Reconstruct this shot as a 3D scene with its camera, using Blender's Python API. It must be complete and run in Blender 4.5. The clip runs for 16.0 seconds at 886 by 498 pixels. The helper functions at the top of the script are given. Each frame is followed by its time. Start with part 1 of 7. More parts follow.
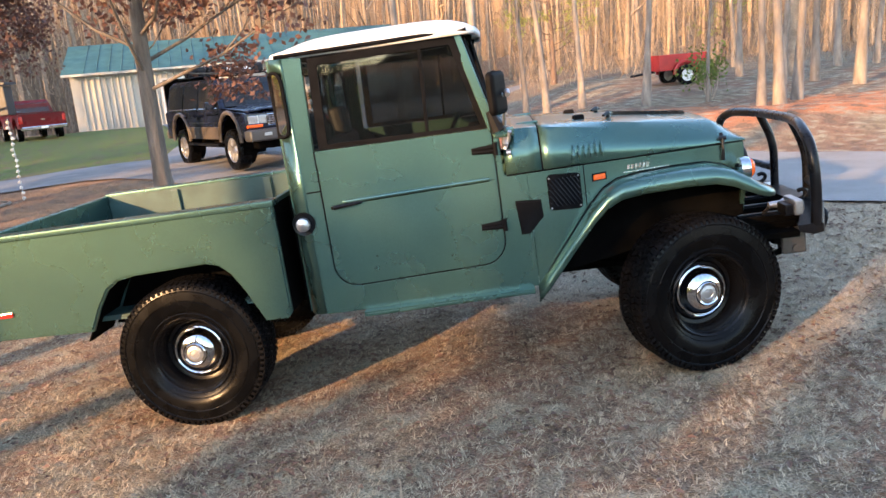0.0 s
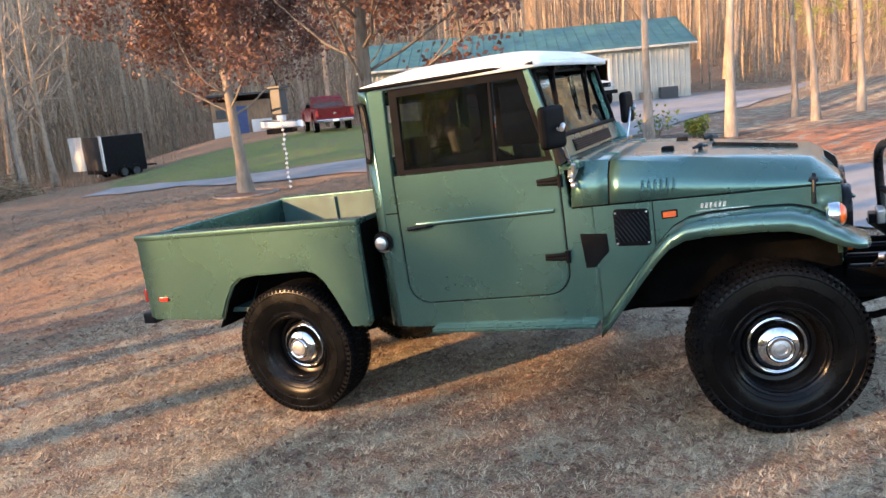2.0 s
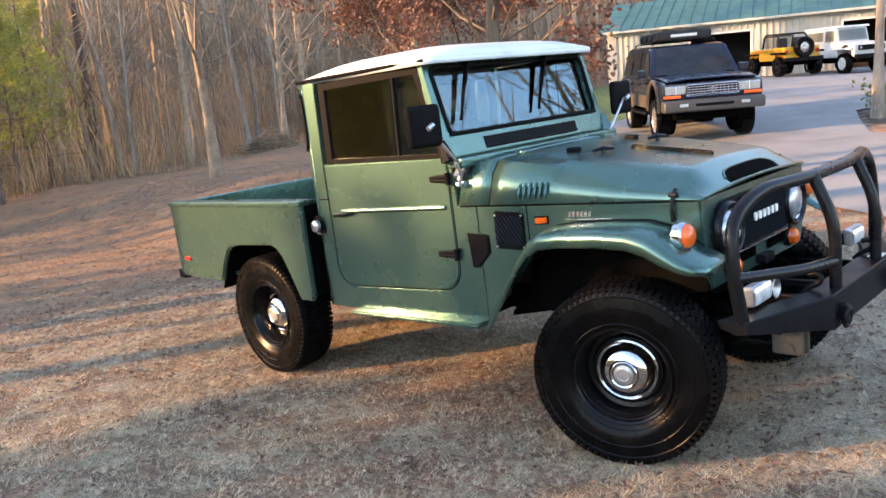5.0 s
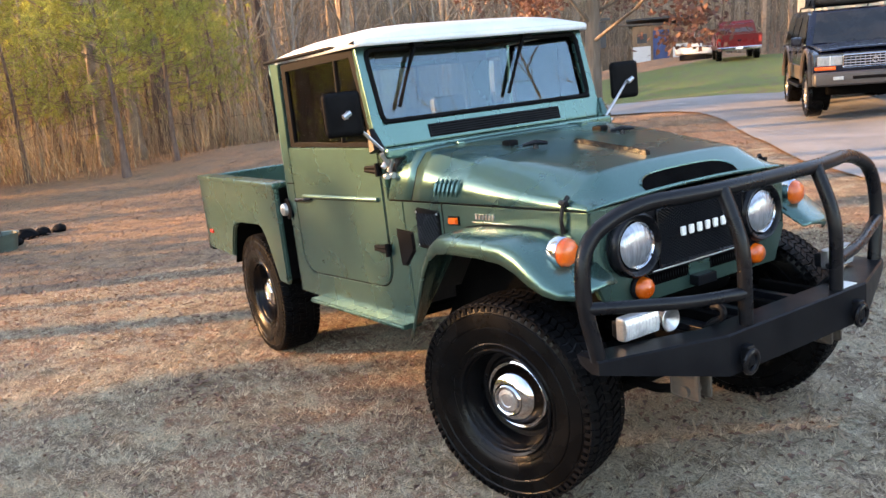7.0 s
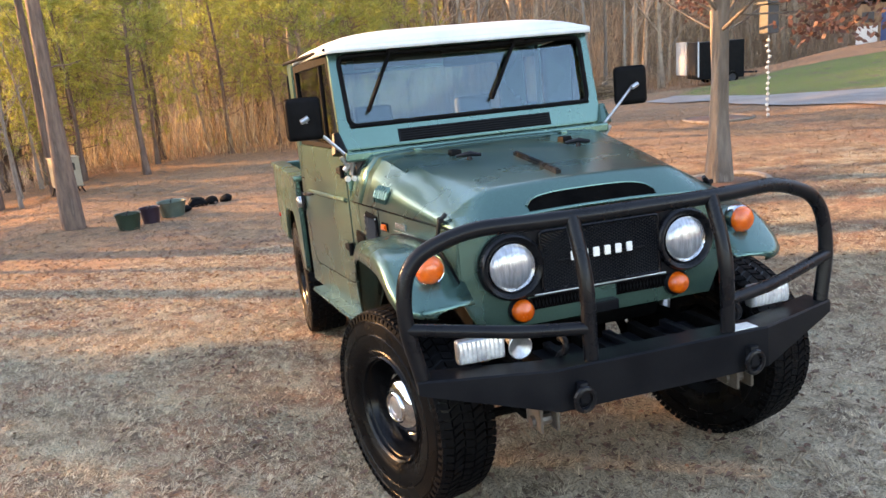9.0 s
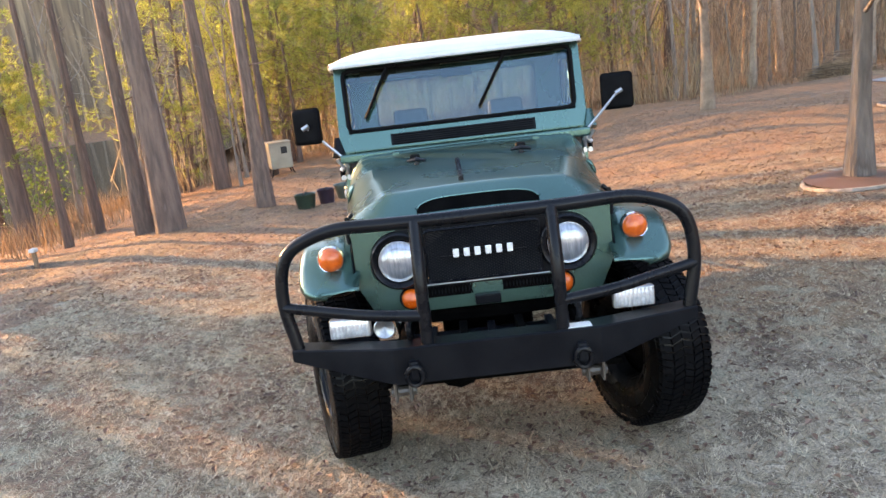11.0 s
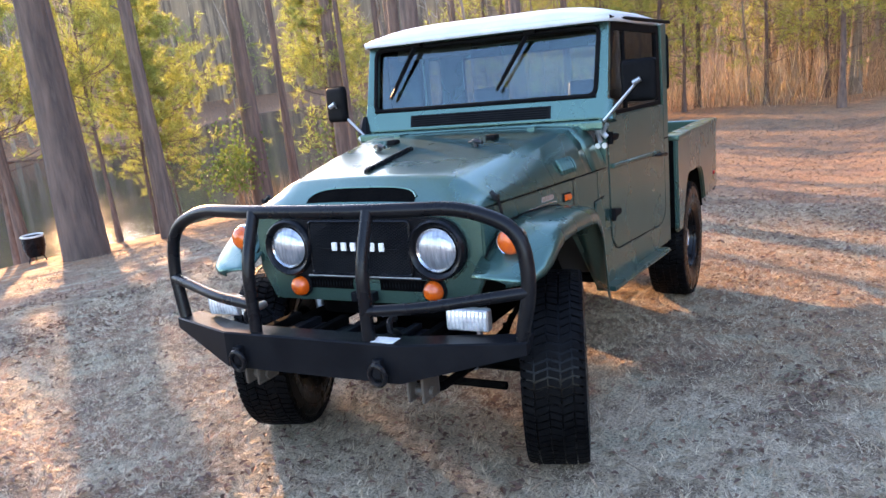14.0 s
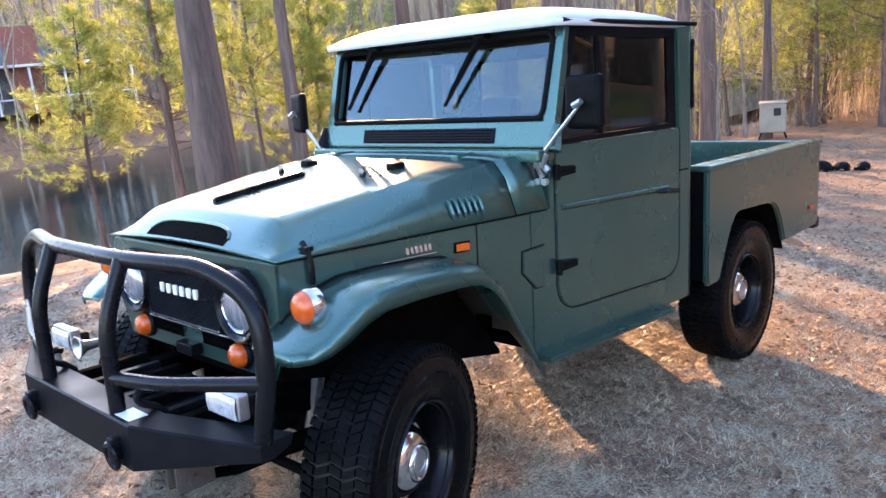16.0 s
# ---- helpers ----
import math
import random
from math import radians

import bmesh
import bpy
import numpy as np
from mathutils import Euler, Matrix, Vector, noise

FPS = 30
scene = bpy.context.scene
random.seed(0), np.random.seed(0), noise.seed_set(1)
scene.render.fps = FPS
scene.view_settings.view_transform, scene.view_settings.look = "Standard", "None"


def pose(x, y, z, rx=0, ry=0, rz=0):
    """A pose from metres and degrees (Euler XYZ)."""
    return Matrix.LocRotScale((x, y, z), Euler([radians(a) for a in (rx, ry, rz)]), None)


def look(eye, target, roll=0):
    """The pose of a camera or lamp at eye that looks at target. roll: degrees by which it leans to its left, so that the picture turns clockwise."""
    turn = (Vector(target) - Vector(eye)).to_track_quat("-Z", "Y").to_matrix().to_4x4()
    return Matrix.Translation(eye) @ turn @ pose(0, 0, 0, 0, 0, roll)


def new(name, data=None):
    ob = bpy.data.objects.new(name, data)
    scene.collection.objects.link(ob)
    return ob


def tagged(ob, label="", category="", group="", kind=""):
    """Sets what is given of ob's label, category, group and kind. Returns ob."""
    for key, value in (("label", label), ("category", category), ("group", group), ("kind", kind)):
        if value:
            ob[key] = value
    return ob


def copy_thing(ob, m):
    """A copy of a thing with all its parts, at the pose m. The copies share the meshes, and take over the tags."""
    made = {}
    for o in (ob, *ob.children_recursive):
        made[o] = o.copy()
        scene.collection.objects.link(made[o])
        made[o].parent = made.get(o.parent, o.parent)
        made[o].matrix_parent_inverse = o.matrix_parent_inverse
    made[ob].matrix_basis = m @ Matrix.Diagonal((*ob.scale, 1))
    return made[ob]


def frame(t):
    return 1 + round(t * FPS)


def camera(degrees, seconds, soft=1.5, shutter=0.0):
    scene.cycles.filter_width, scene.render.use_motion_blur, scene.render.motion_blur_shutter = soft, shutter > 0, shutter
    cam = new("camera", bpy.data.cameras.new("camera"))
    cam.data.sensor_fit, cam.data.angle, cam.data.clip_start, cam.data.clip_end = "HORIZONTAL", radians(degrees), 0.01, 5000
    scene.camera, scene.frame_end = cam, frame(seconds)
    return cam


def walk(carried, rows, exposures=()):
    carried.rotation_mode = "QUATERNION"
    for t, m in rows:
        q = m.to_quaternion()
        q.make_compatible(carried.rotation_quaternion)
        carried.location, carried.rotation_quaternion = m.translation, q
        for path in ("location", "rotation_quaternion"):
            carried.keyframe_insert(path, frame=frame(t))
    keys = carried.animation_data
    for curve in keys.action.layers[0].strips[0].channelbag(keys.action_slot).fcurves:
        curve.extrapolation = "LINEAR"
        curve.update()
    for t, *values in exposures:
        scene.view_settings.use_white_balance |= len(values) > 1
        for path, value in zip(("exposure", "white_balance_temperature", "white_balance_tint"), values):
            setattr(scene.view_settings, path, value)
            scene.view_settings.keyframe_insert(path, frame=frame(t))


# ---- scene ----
# the truck stands square to the sloping lawn, 3.1 degrees nose up
SLOPE = pose(0, 0, 0, 0, -3.1, 0)
cam = camera(59.0, 16.0)
PATH = [
    (0, (1.838, -5.129, 1.922), (1.682, -3.184, 1.486), -5.16),
    (0.5, (2.154, -5.18, 1.958), (1.822, -3.256, 1.526), -4.91),
    (1, (2.428, -5.068, 1.955), (1.988, -3.166, 1.525), -4.21),
    (1.5, (2.722, -5.024, 1.957), (2.027, -3.193, 1.554), -5.14),
    (2, (3.061, -4.964, 2.031), (2.22, -3.192, 1.639), -5.29),
    (2.5, (3.298, -4.779, 2.025), (2.42, -3.031, 1.606), -5.25),
    (3, (3.613, -4.646, 2.021), (2.627, -2.964, 1.576), -5.75),
    (3.5, (3.997, -4.549, 2.09), (2.898, -2.939, 1.642), -5.74),
    (4, (4.227, -4.316, 2.061), (3.067, -2.748, 1.622), -4.58),
    (4.5, (4.498, -4.111, 2.06), (3.222, -2.634, 1.622), -4.60),
    (4.7, (4.647, -4.019, 2.058), (3.324, -2.584, 1.621), -4.77),
    (6.8, (5.442, -2.759, 2.073), (3.799, -1.719, 1.605), -5.14),
    (7, (5.463, -2.629, 2.05), (3.802, -1.625, 1.567), -4.99),
    (7.5, (5.592, -2.319, 2.074), (3.89, -1.394, 1.574), -5.11),
    (8, (5.852, -2.044, 2.076), (4.077, -1.257, 1.599), -5.64),
    (8.5, (5.974, -1.779, 2.088), (4.156, -1.099, 1.604), -5.54),
    (9, (6.044, -1.467, 2.091), (4.181, -0.932, 1.599), -4.85),
    (9.2, (6.11, -1.336, 2.074), (4.236, -0.85, 1.572), -4.82),
    (11.3, (6.789, 0.057, 2.149), (4.848, -0.027, 1.671), -6.29),
    (11.5, (6.772, 0.16, 2.118), (4.832, 0.062, 1.643), -5.62),
    (12, (6.701, 0.487, 2.123), (4.776, 0.236, 1.643), -5.78),
    (12.5, (6.691, 0.854, 2.104), (4.812, 0.357, 1.634), -5.62),
    (13, (6.617, 1.221, 2.107), (4.793, 0.562, 1.62), -5.18),
    (13.5, (6.354, 1.566, 2.073), (4.567, 0.82, 1.571), -5.73),
    (14, (6.119, 1.932, 2.053), (4.403, 1.027, 1.567), -6.36),
    (14.5, (5.837, 2.191, 2.051), (4.185, 1.162, 1.59), -5.50),
    (15, (5.452, 2.408, 2.039), (3.835, 1.319, 1.592), -5.30),
    (15.5, (5.095, 2.667, 2.033), (3.599, 1.418, 1.583), -5.72),
    (16, (4.674, 2.772, 2.015), (3.268, 1.428, 1.55), -5.43),
]
# the camera's own exposure and white balance drift as it turns towards the sun
EXPOSURES = [(0.0, 1.54, 6700, 17), (4.5, 1.66, 6950, 19), (9.0, 1.93, 7950, 22), (12.5, 1.90, 7100, 23), (16.0, 2.12, 6300, 26)]
walk(cam, [(t, look(eye, target, roll)) for t, eye, target, roll in PATH], EXPOSURES)

# ==== light ====
SUN_AZ, SUN_EL = 232.5, 14.0          # degrees from +x, low winter sun over the pond
world = bpy.data.worlds.new("sky")
scene.world = world
world.use_nodes = True
wn = world.node_tree
sky = wn.nodes.new("ShaderNodeTexSky")
sky.sky_type, sky.sun_disc = "NISHITA", False
sky.sun_elevation, sky.sun_rotation = radians(SUN_EL), radians(90 - SUN_AZ)
sky.air_density, sky.dust_density, sky.ozone_density = 1.0, 0.5, 1.5
wn.links.new(sky.outputs[0], wn.nodes["Background"].inputs[0])
wn.nodes["Background"].inputs[1].default_value = 0.345
sun_data = bpy.data.lights.new("sun", "SUN")
sun_data.energy, sun_data.angle, sun_data.color = 5.4, radians(0.8), (1.0, 0.60, 0.27)
sun = new("sun", sun_data)
sun.matrix_world = look((math.cos(radians(SUN_AZ)) * 60, math.sin(radians(SUN_AZ)) * 60, 60 * math.tan(radians(SUN_EL))), (0, 0, 0))


# ==== materials ====
def material(name, col, col2=None, rough=0.6, metal=0.0, scale=8.0, bump=0.1, bscale=60.0, coat=0.0, spec=0.5,
             spread=(0.35, 0.65), stretch=(1, 1, 1), third=None, dist=0.01, rvary=0.15):
    """Noise-mixed principled surface: col to col2 at one scale, a finer grain, and bump."""
    m = bpy.data.materials.new(name)
    m.use_nodes = True
    n, l = m.node_tree.nodes, m.node_tree.links
    p = n["Principled BSDF"]
    p.inputs["Metallic"].default_value, p.inputs["Specular IOR Level"].default_value = metal, spec
    p.inputs["Coat Weight"].default_value, p.inputs["Coat Roughness"].default_value = coat, 0.12
    co = n.new("ShaderNodeTexCoord")
    mp = n.new("ShaderNodeMapping")
    mp.inputs["Scale"].default_value = stretch
    l.new(co.outputs["Object"], mp.inputs[0])
    big = n.new("ShaderNodeTexNoise")
    big.inputs["Scale"].default_value, big.inputs["Detail"].default_value = scale, 6
    l.new(mp.outputs[0], big.inputs[0])
    fine = n.new("ShaderNodeTexNoise")
    fine.inputs["Scale"].default_value, fine.inputs["Detail"].default_value = bscale, 4
    l.new(mp.outputs[0], fine.inputs[0])
    ramp = n.new("ShaderNodeValToRGB")
    c2 = col2 or tuple(c * 0.8 for c in col)
    ramp.color_ramp.elements[0].position, ramp.color_ramp.elements[1].position = spread
    ramp.color_ramp.elements[0].color, ramp.color_ramp.elements[1].color = (*col, 1), (*c2, 1)
    if third:
        e = ramp.color_ramp.elements.new(min(0.98, spread[1] + 0.15))
        e.color = (*third, 1)
    l.new(big.outputs[0], ramp.inputs[0])
    mix = n.new("ShaderNodeMix")
    mix.data_type, mix.blend_type = "RGBA", "MULTIPLY"
    mix.inputs[0].default_value = 0.55
    gr = n.new("ShaderNodeValToRGB")
    gr.color_ramp.elements[0].position, gr.color_ramp.elements[1].position = 0.3, 0.7
    gr.color_ramp.elements[0].color, gr.color_ramp.elements[1].color = (0.72, 0.72, 0.72, 1), (1.15, 1.15, 1.15, 1)
    l.new(fine.outputs[0], gr.inputs[0])
    l.new(ramp.outputs[0], mix.inputs[6])
    l.new(gr.outputs[0], mix.inputs[7])
    l.new(mix.outputs[2], p.inputs["Base Color"])
    rr = n.new("ShaderNodeMapRange")
    rr.inputs[3].default_value, rr.inputs[4].default_value = max(0.02, rough - rvary), min(1, rough + rvary)
    l.new(big.outputs[0], rr.inputs[0])
    l.new(rr.outputs[0], p.inputs["Roughness"])
    if bump:
        b = n.new("ShaderNodeBump")
        b.inputs["Strength"].default_value, b.inputs["Distance"].default_value = bump, dist
        l.new(fine.outputs[0], b.inputs["Height"])
        l.new(b.outputs[0], p.inputs["Normal"])
    return m


def vary(m, lo=0.75, hi=1.2, island=False):
    """Scale the colour a little from object to object, or from island to island."""
    n, l = m.node_tree.nodes, m.node_tree.links
    p = n["Principled BSDF"]
    src = p.inputs["Base Color"].links[0].from_socket
    rnd = n.new("ShaderNodeNewGeometry" if island else "ShaderNodeObjectInfo")
    mr = n.new("ShaderNodeMapRange")
    mr.inputs[3].default_value, mr.inputs[4].default_value = lo, hi
    l.new(rnd.outputs["Random Per Island" if island else "Random"], mr.inputs[0])
    mx = n.new("ShaderNodeVectorMath")
    mx.operation = "SCALE"
    l.new(src, mx.inputs[0])
    l.new(mr.outputs[0], mx.inputs["Scale"])
    l.new(mx.outputs[0], p.inputs["Base Color"])
    return m


def leafy(name, col, col2, third, translucent=0.35, lo=0.6, hi=1.4, scale=0.5):
    """Leaves or needles: colour varies from clump to clump, with light passing through."""
    m = material(name, col, col2, rough=0.6, scale=scale, bump=0, spread=(0.3, 0.7), third=third)
    vary(m, lo, hi, island=True)
    n, l = m.node_tree.nodes, m.node_tree.links
    p = n["Principled BSDF"]
    t = n.new("ShaderNodeBsdfTranslucent")
    l.new(p.inputs["Base Color"].links[0].from_socket, t.inputs[0])
    mix = n.new("ShaderNodeMixShader")
    mix.inputs[0].default_value = translucent
    l.new(p.outputs[0], mix.inputs[1])
    l.new(t.outputs[0], mix.inputs[2])
    l.new(mix.outputs[0], n["Material Output"].inputs[0])
    return m


def pane_material(name, tint, gloss_rough=0.02, ior=1.5, sheen=(1, 1, 1)):
    m = bpy.data.materials.new(name)
    m.use_nodes = True
    n, l = m.node_tree.nodes, m.node_tree.links
    n.remove(n["Principled BSDF"])
    tr, gl, fr, mix = (n.new(k) for k in ("ShaderNodeBsdfTransparent", "ShaderNodeBsdfGlossy", "ShaderNodeFresnel", "ShaderNodeMixShader"))
    tr.inputs[0].default_value = (*tint, 1)
    gl.inputs["Roughness"].default_value = gloss_rough
    gl.inputs[0].default_value = (*sheen, 1)
    fr.inputs[0].default_value = ior
    l.new(fr.outputs[0], mix.inputs[0])
    l.new(tr.outputs[0], mix.inputs[1])
    l.new(gl.outputs[0], mix.inputs[2])
    l.new(mix.outputs[0], n["Material Output"].inputs[0])
    return m


PAINT = material("green_metallic_paint", (0.071, 0.150, 0.129), (0.064, 0.134, 0.116), rough=0.275, metal=0.74, scale=2.5, bump=0.006, bscale=220, coat=0.3, spec=0.4, rvary=0.04)
# darker, duller green for the inner faces of the bed
PAINT_IN = material("bed_inner_green", (0.03, 0.075, 0.068), (0.02, 0.05, 0.045), rough=0.55, scale=6, bump=0.08, bscale=150)
ROOF_WHITE = material("white_roof_paint", (0.62, 0.64, 0.63), (0.54, 0.56, 0.56), rough=0.4, scale=4, bump=0.03, bscale=200)
RUBBER = material("tyre_rubber", (0.0016, 0.0017, 0.0020), (0.003, 0.0031, 0.0034), rough=0.27, scale=9, bump=0.05, bscale=180, spec=0.10)
TREAD = material("tread_rubber", (0.002, 0.002, 0.0024), (0.0045, 0.0045, 0.005), rough=0.55, scale=12, bump=0.25, bscale=140, spec=0.05)
BLACK = material("black_gloss_enamel", (0.004, 0.0045, 0.006), (0.007, 0.0075, 0.009), rough=0.28, scale=8, bump=0.02, bscale=200, coat=0.0, spec=0.17, rvary=0.08)
BLACK_SATIN = material("black_satin_steel", (0.005, 0.0055, 0.007), (0.009, 0.0095, 0.011), rough=0.36, spec=0.07, scale=7, bump=0.05, bscale=220)
BLACK_TRIM = material("black_rubber_trim", (0.004, 0.004, 0.0044), (0.007, 0.007, 0.0076), rough=0.55, spec=0.035, scale=12, bump=0.06, bscale=200)
# near-black, so that wheel wells and the painted gap shade stay dark in sun
UNDER = material("underbody_and_shade_black", (0.0015, 0.0015, 0.0015), (0.004, 0.0037, 0.0034), rough=0.9, scale=7, bump=0.3, bscale=60, spec=0.02)
RIM_BLACK = material("black_rim_enamel", (0.003, 0.003, 0.0035), (0.005, 0.005, 0.0055), rough=0.22, scale=8, bump=0.02, bscale=200, spec=0.16, rvary=0.08)
CHROME = material("chrome", (0.66, 0.67, 0.69), (0.56, 0.57, 0.60), rough=0.09, metal=1.0, scale=14, bump=0.0, rvary=0.04)
STEEL = material("galvanised_steel", (0.52, 0.53, 0.54), (0.40, 0.41, 0.42), rough=0.35, metal=0.9, scale=14, bump=0.05, bscale=120)
AMBER = material("amber_lens", (0.78, 0.13, 0.008), (0.62, 0.085, 0.006), rough=0.22, scale=30, bump=0.15, bscale=240, coat=0.6)
RED_LENS = material("red_lens", (0.50, 0.02, 0.015), (0.35, 0.015, 0.01), rough=0.2, scale=30, bump=0.1, bscale=200, coat=0.5)
LENS = material("headlamp_lens", (0.46, 0.50, 0.55), (0.30, 0.33, 0.37), rough=0.16, coat=1.0, metal=0.6, scale=24, bump=0.35, bscale=60, stretch=(1, 3, 0.4), rvary=0.06)
WHITE_LAMP = material("white_fog_lens", (0.74, 0.76, 0.77), (0.42, 0.44, 0.46), rough=0.14, metal=0.3, scale=18, bump=0.08, bscale=90, coat=0.4)
SEAT = material("black_vinyl", (0.022, 0.022, 0.024), (0.035, 0.034, 0.034), rough=0.5, scale=6, bump=0.15, bscale=240)
CABIN = material("cabin_brown_trim", (0.060, 0.045, 0.036), (0.035, 0.028, 0.024), rough=0.8, scale=5, bump=0.1, bscale=120)
SILVER_BADGE = material("silver_badge", (0.72, 0.72, 0.70), (0.60, 0.60, 0.58), rough=0.2, metal=0.9, scale=30, bump=0)
WHITE_PAINT = material("white_letter_paint", (0.80, 0.80, 0.77), (0.74, 0.74, 0.70), rough=0.4, scale=30, bump=0)
GLASS = pane_material("window_glass", (0.46, 0.48, 0.47))
WINDSCREEN = pane_material("windscreen_glass", (0.44, 0.56, 0.60), 0.015, 1.88, (0.68, 0.92, 1.0))
NAVY = material("navy_car_paint", (0.006, 0.009, 0.026), (0.005, 0.007, 0.020), rough=0.25, scale=3, bump=0, coat=0.5, spec=0.3)
AUTO_GLASS = material("dark_car_glass", (0.010, 0.012, 0.014), (0.020, 0.023, 0.026), rough=0.06, scale=2.5, bump=0, spec=0.45, rvary=0.03)
TAUPE = material("taupe_cladding", (0.075, 0.063, 0.052), (0.062, 0.052, 0.044), rough=0.4, scale=4, bump=0.03)
YELLOW = material("yellow_car_paint", (0.62, 0.32, 0.02), (0.52, 0.26, 0.02), rough=0.35, scale=4, bump=0.02)
OFFWHITE = material("offwhite_car_paint", (0.70, 0.70, 0.66), (0.60, 0.60, 0.57), rough=0.35, scale=4, bump=0.02)
MAROON = material("dark_red_car_paint", (0.12, 0.005, 0.008), (0.095, 0.004, 0.006), rough=0.3, metal=0.0, scale=3, bump=0, coat=0.05, spec=0.2)
RED = material("bright_red_paint", (0.50, 0.025, 0.02), (0.38, 0.02, 0.018), rough=0.4, scale=4, bump=0.03)
ALLOY = material("alloy_rim", (0.55, 0.55, 0.55), (0.42, 0.42, 0.42), rough=0.3, metal=0.9, scale=10, bump=0.02)
BLACK_CLOTH = material("black_canvas", (0.014, 0.014, 0.015), (0.025, 0.025, 0.026), rough=0.85, scale=8, bump=0.2, bscale=120)
BARK = material("oak_bark", (0.19, 0.155, 0.125), (0.11, 0.088, 0.070), rough=0.95, scale=9, bump=0.9, bscale=26, stretch=(1, 1, 0.22), dist=0.03, third=(0.24, 0.21, 0.18))
BARK_PALE = material("pale_bark", (0.30, 0.25, 0.20), (0.18, 0.148, 0.12), rough=0.95, scale=7, bump=0.6, bscale=22, stretch=(1, 1, 0.3), dist=0.02, third=(0.42, 0.37, 0.31))
BARK_PINE = material("pine_bark", (0.19, 0.125, 0.092), (0.10, 0.068, 0.054), rough=0.95, scale=8, bump=1.0, bscale=18, stretch=(1, 1, 0.3), dist=0.04, third=(0.20, 0.15, 0.12))
BARK_GREY = material("grey_twig_bark", (0.37, 0.275, 0.19), (0.23, 0.17, 0.12), rough=0.95, scale=5, bump=0.3, bscale=30)
for bark in (BARK, BARK_PALE, BARK_PINE, BARK_GREY):
    vary(bark, 0.7, 1.25)
OAK_LEAF = leafy("dead_oak_leaves", (0.175, 0.085, 0.060), (0.115, 0.058, 0.045), (0.24, 0.125, 0.08))
NEEDLES = leafy("pine_needles", (0.38, 0.39, 0.085), (0.22, 0.26, 0.07), (0.50, 0.46, 0.12), 0.6)
BUSH_LEAF = leafy("evergreen_leaves", (0.17, 0.22, 0.045), (0.10, 0.15, 0.03), (0.26, 0.30, 0.06), 0.5)
TWIG = leafy("brown_twigs", (0.48, 0.345, 0.21), (0.26, 0.185, 0.115), (0.55, 0.41, 0.25), 0.35, 0.4, 1.6, 0.4)
STRAW = leafy("dry_grass_blades", (0.56, 0.46, 0.31), (0.31, 0.235, 0.148), (0.62, 0.54, 0.38), 0.2, 0.45, 1.45, 7.0)
BRUSH = leafy("dry_brush_stalks", (0.50, 0.40, 0.245), (0.33, 0.25, 0.15), (0.60, 0.50, 0.33), 0.5, 0.6, 1.3, 0.6)
PALE_STRAW = leafy("pale_grass_blades", (0.56, 0.46, 0.34), (0.36, 0.28, 0.195), (0.68, 0.60, 0.47), 0.2, 0.55, 1.35, 3.0)
FAR_STRAW = leafy("lawn_tail_grass", (0.33, 0.235, 0.15), (0.24, 0.165, 0.10), (0.40, 0.30, 0.20), 0.2, 0.5, 1.4)
DEAD_LEAF = leafy("fallen_leaves", (0.20, 0.115, 0.075), (0.13, 0.072, 0.05), (0.30, 0.17, 0.10), 0.2)
REEDS = leafy("tall_dry_grass", (0.30, 0.205, 0.125), (0.22, 0.15, 0.09), (0.38, 0.27, 0.165), 0.3)
GREEN_ROOF = material("green_metal_roof", (0.038, 0.125, 0.108), (0.028, 0.098, 0.086), rough=0.55, metal=0.0, scale=1.5, bump=0.05)
SIDING = material("cream_metal_siding", (0.46, 0.435, 0.36), (0.39, 0.365, 0.305), rough=0.5, scale=1.2, bump=0.03)
SIDING_WHITE = material("white_siding", (0.66, 0.66, 0.63), (0.58, 0.58, 0.56), rough=0.55, scale=1.5, bump=0.05)
CREAM_BOX = material("cream_enamel", (0.33, 0.29, 0.21), (0.26, 0.225, 0.16), rough=0.6, scale=2.5, bump=0.08)
# near-black that stands for the shade inside openings and hollows
SHADE_IN = material("shaded_interior", (0.022, 0.020, 0.019), (0.04, 0.034, 0.03), rough=0.9, scale=2, bump=0.1)
WOOD = material("weathered_timber", (0.30, 0.19, 0.11), (0.20, 0.13, 0.08), rough=0.85, scale=6, bump=0.3, bscale=30, stretch=(1, 1, 0.2))
BRICK = material("red_brick", (0.27, 0.095, 0.065), (0.20, 0.075, 0.055), rough=0.9, scale=9, bump=0.3, bscale=40)
GREY_PAINT = material("grey_panel", (0.045, 0.047, 0.05), (0.035, 0.037, 0.04), rough=0.5, scale=2, bump=0.05)
BLUE_DOOR = material("blue_door_paint", (0.035, 0.07, 0.20), (0.03, 0.055, 0.15), rough=0.5, scale=3, bump=0.05)
PURPLE_TUB = material("purple_plastic", (0.035, 0.020, 0.035), (0.025, 0.015, 0.026), rough=0.45, scale=5, bump=0.05)
PALE_TUB = material("pale_plastic", (0.085, 0.125, 0.105), (0.06, 0.09, 0.075), rough=0.5, scale=5, bump=0.05)
GREEN_TUB = material("green_plastic", (0.022, 0.045, 0.028), (0.016, 0.032, 0.022), rough=0.5, scale=5, bump=0.05)
ROCK = material("fieldstone", (0.13, 0.11, 0.095), (0.08, 0.068, 0.06), rough=0.95, scale=5, bump=0.8, bscale=14, dist=0.03)
ASPHALT = material("worn_asphalt", (0.24, 0.232, 0.222), (0.185, 0.18, 0.174), rough=0.9, scale=1.1, bump=0.5, bscale=160, third=(0.29, 0.275, 0.255))

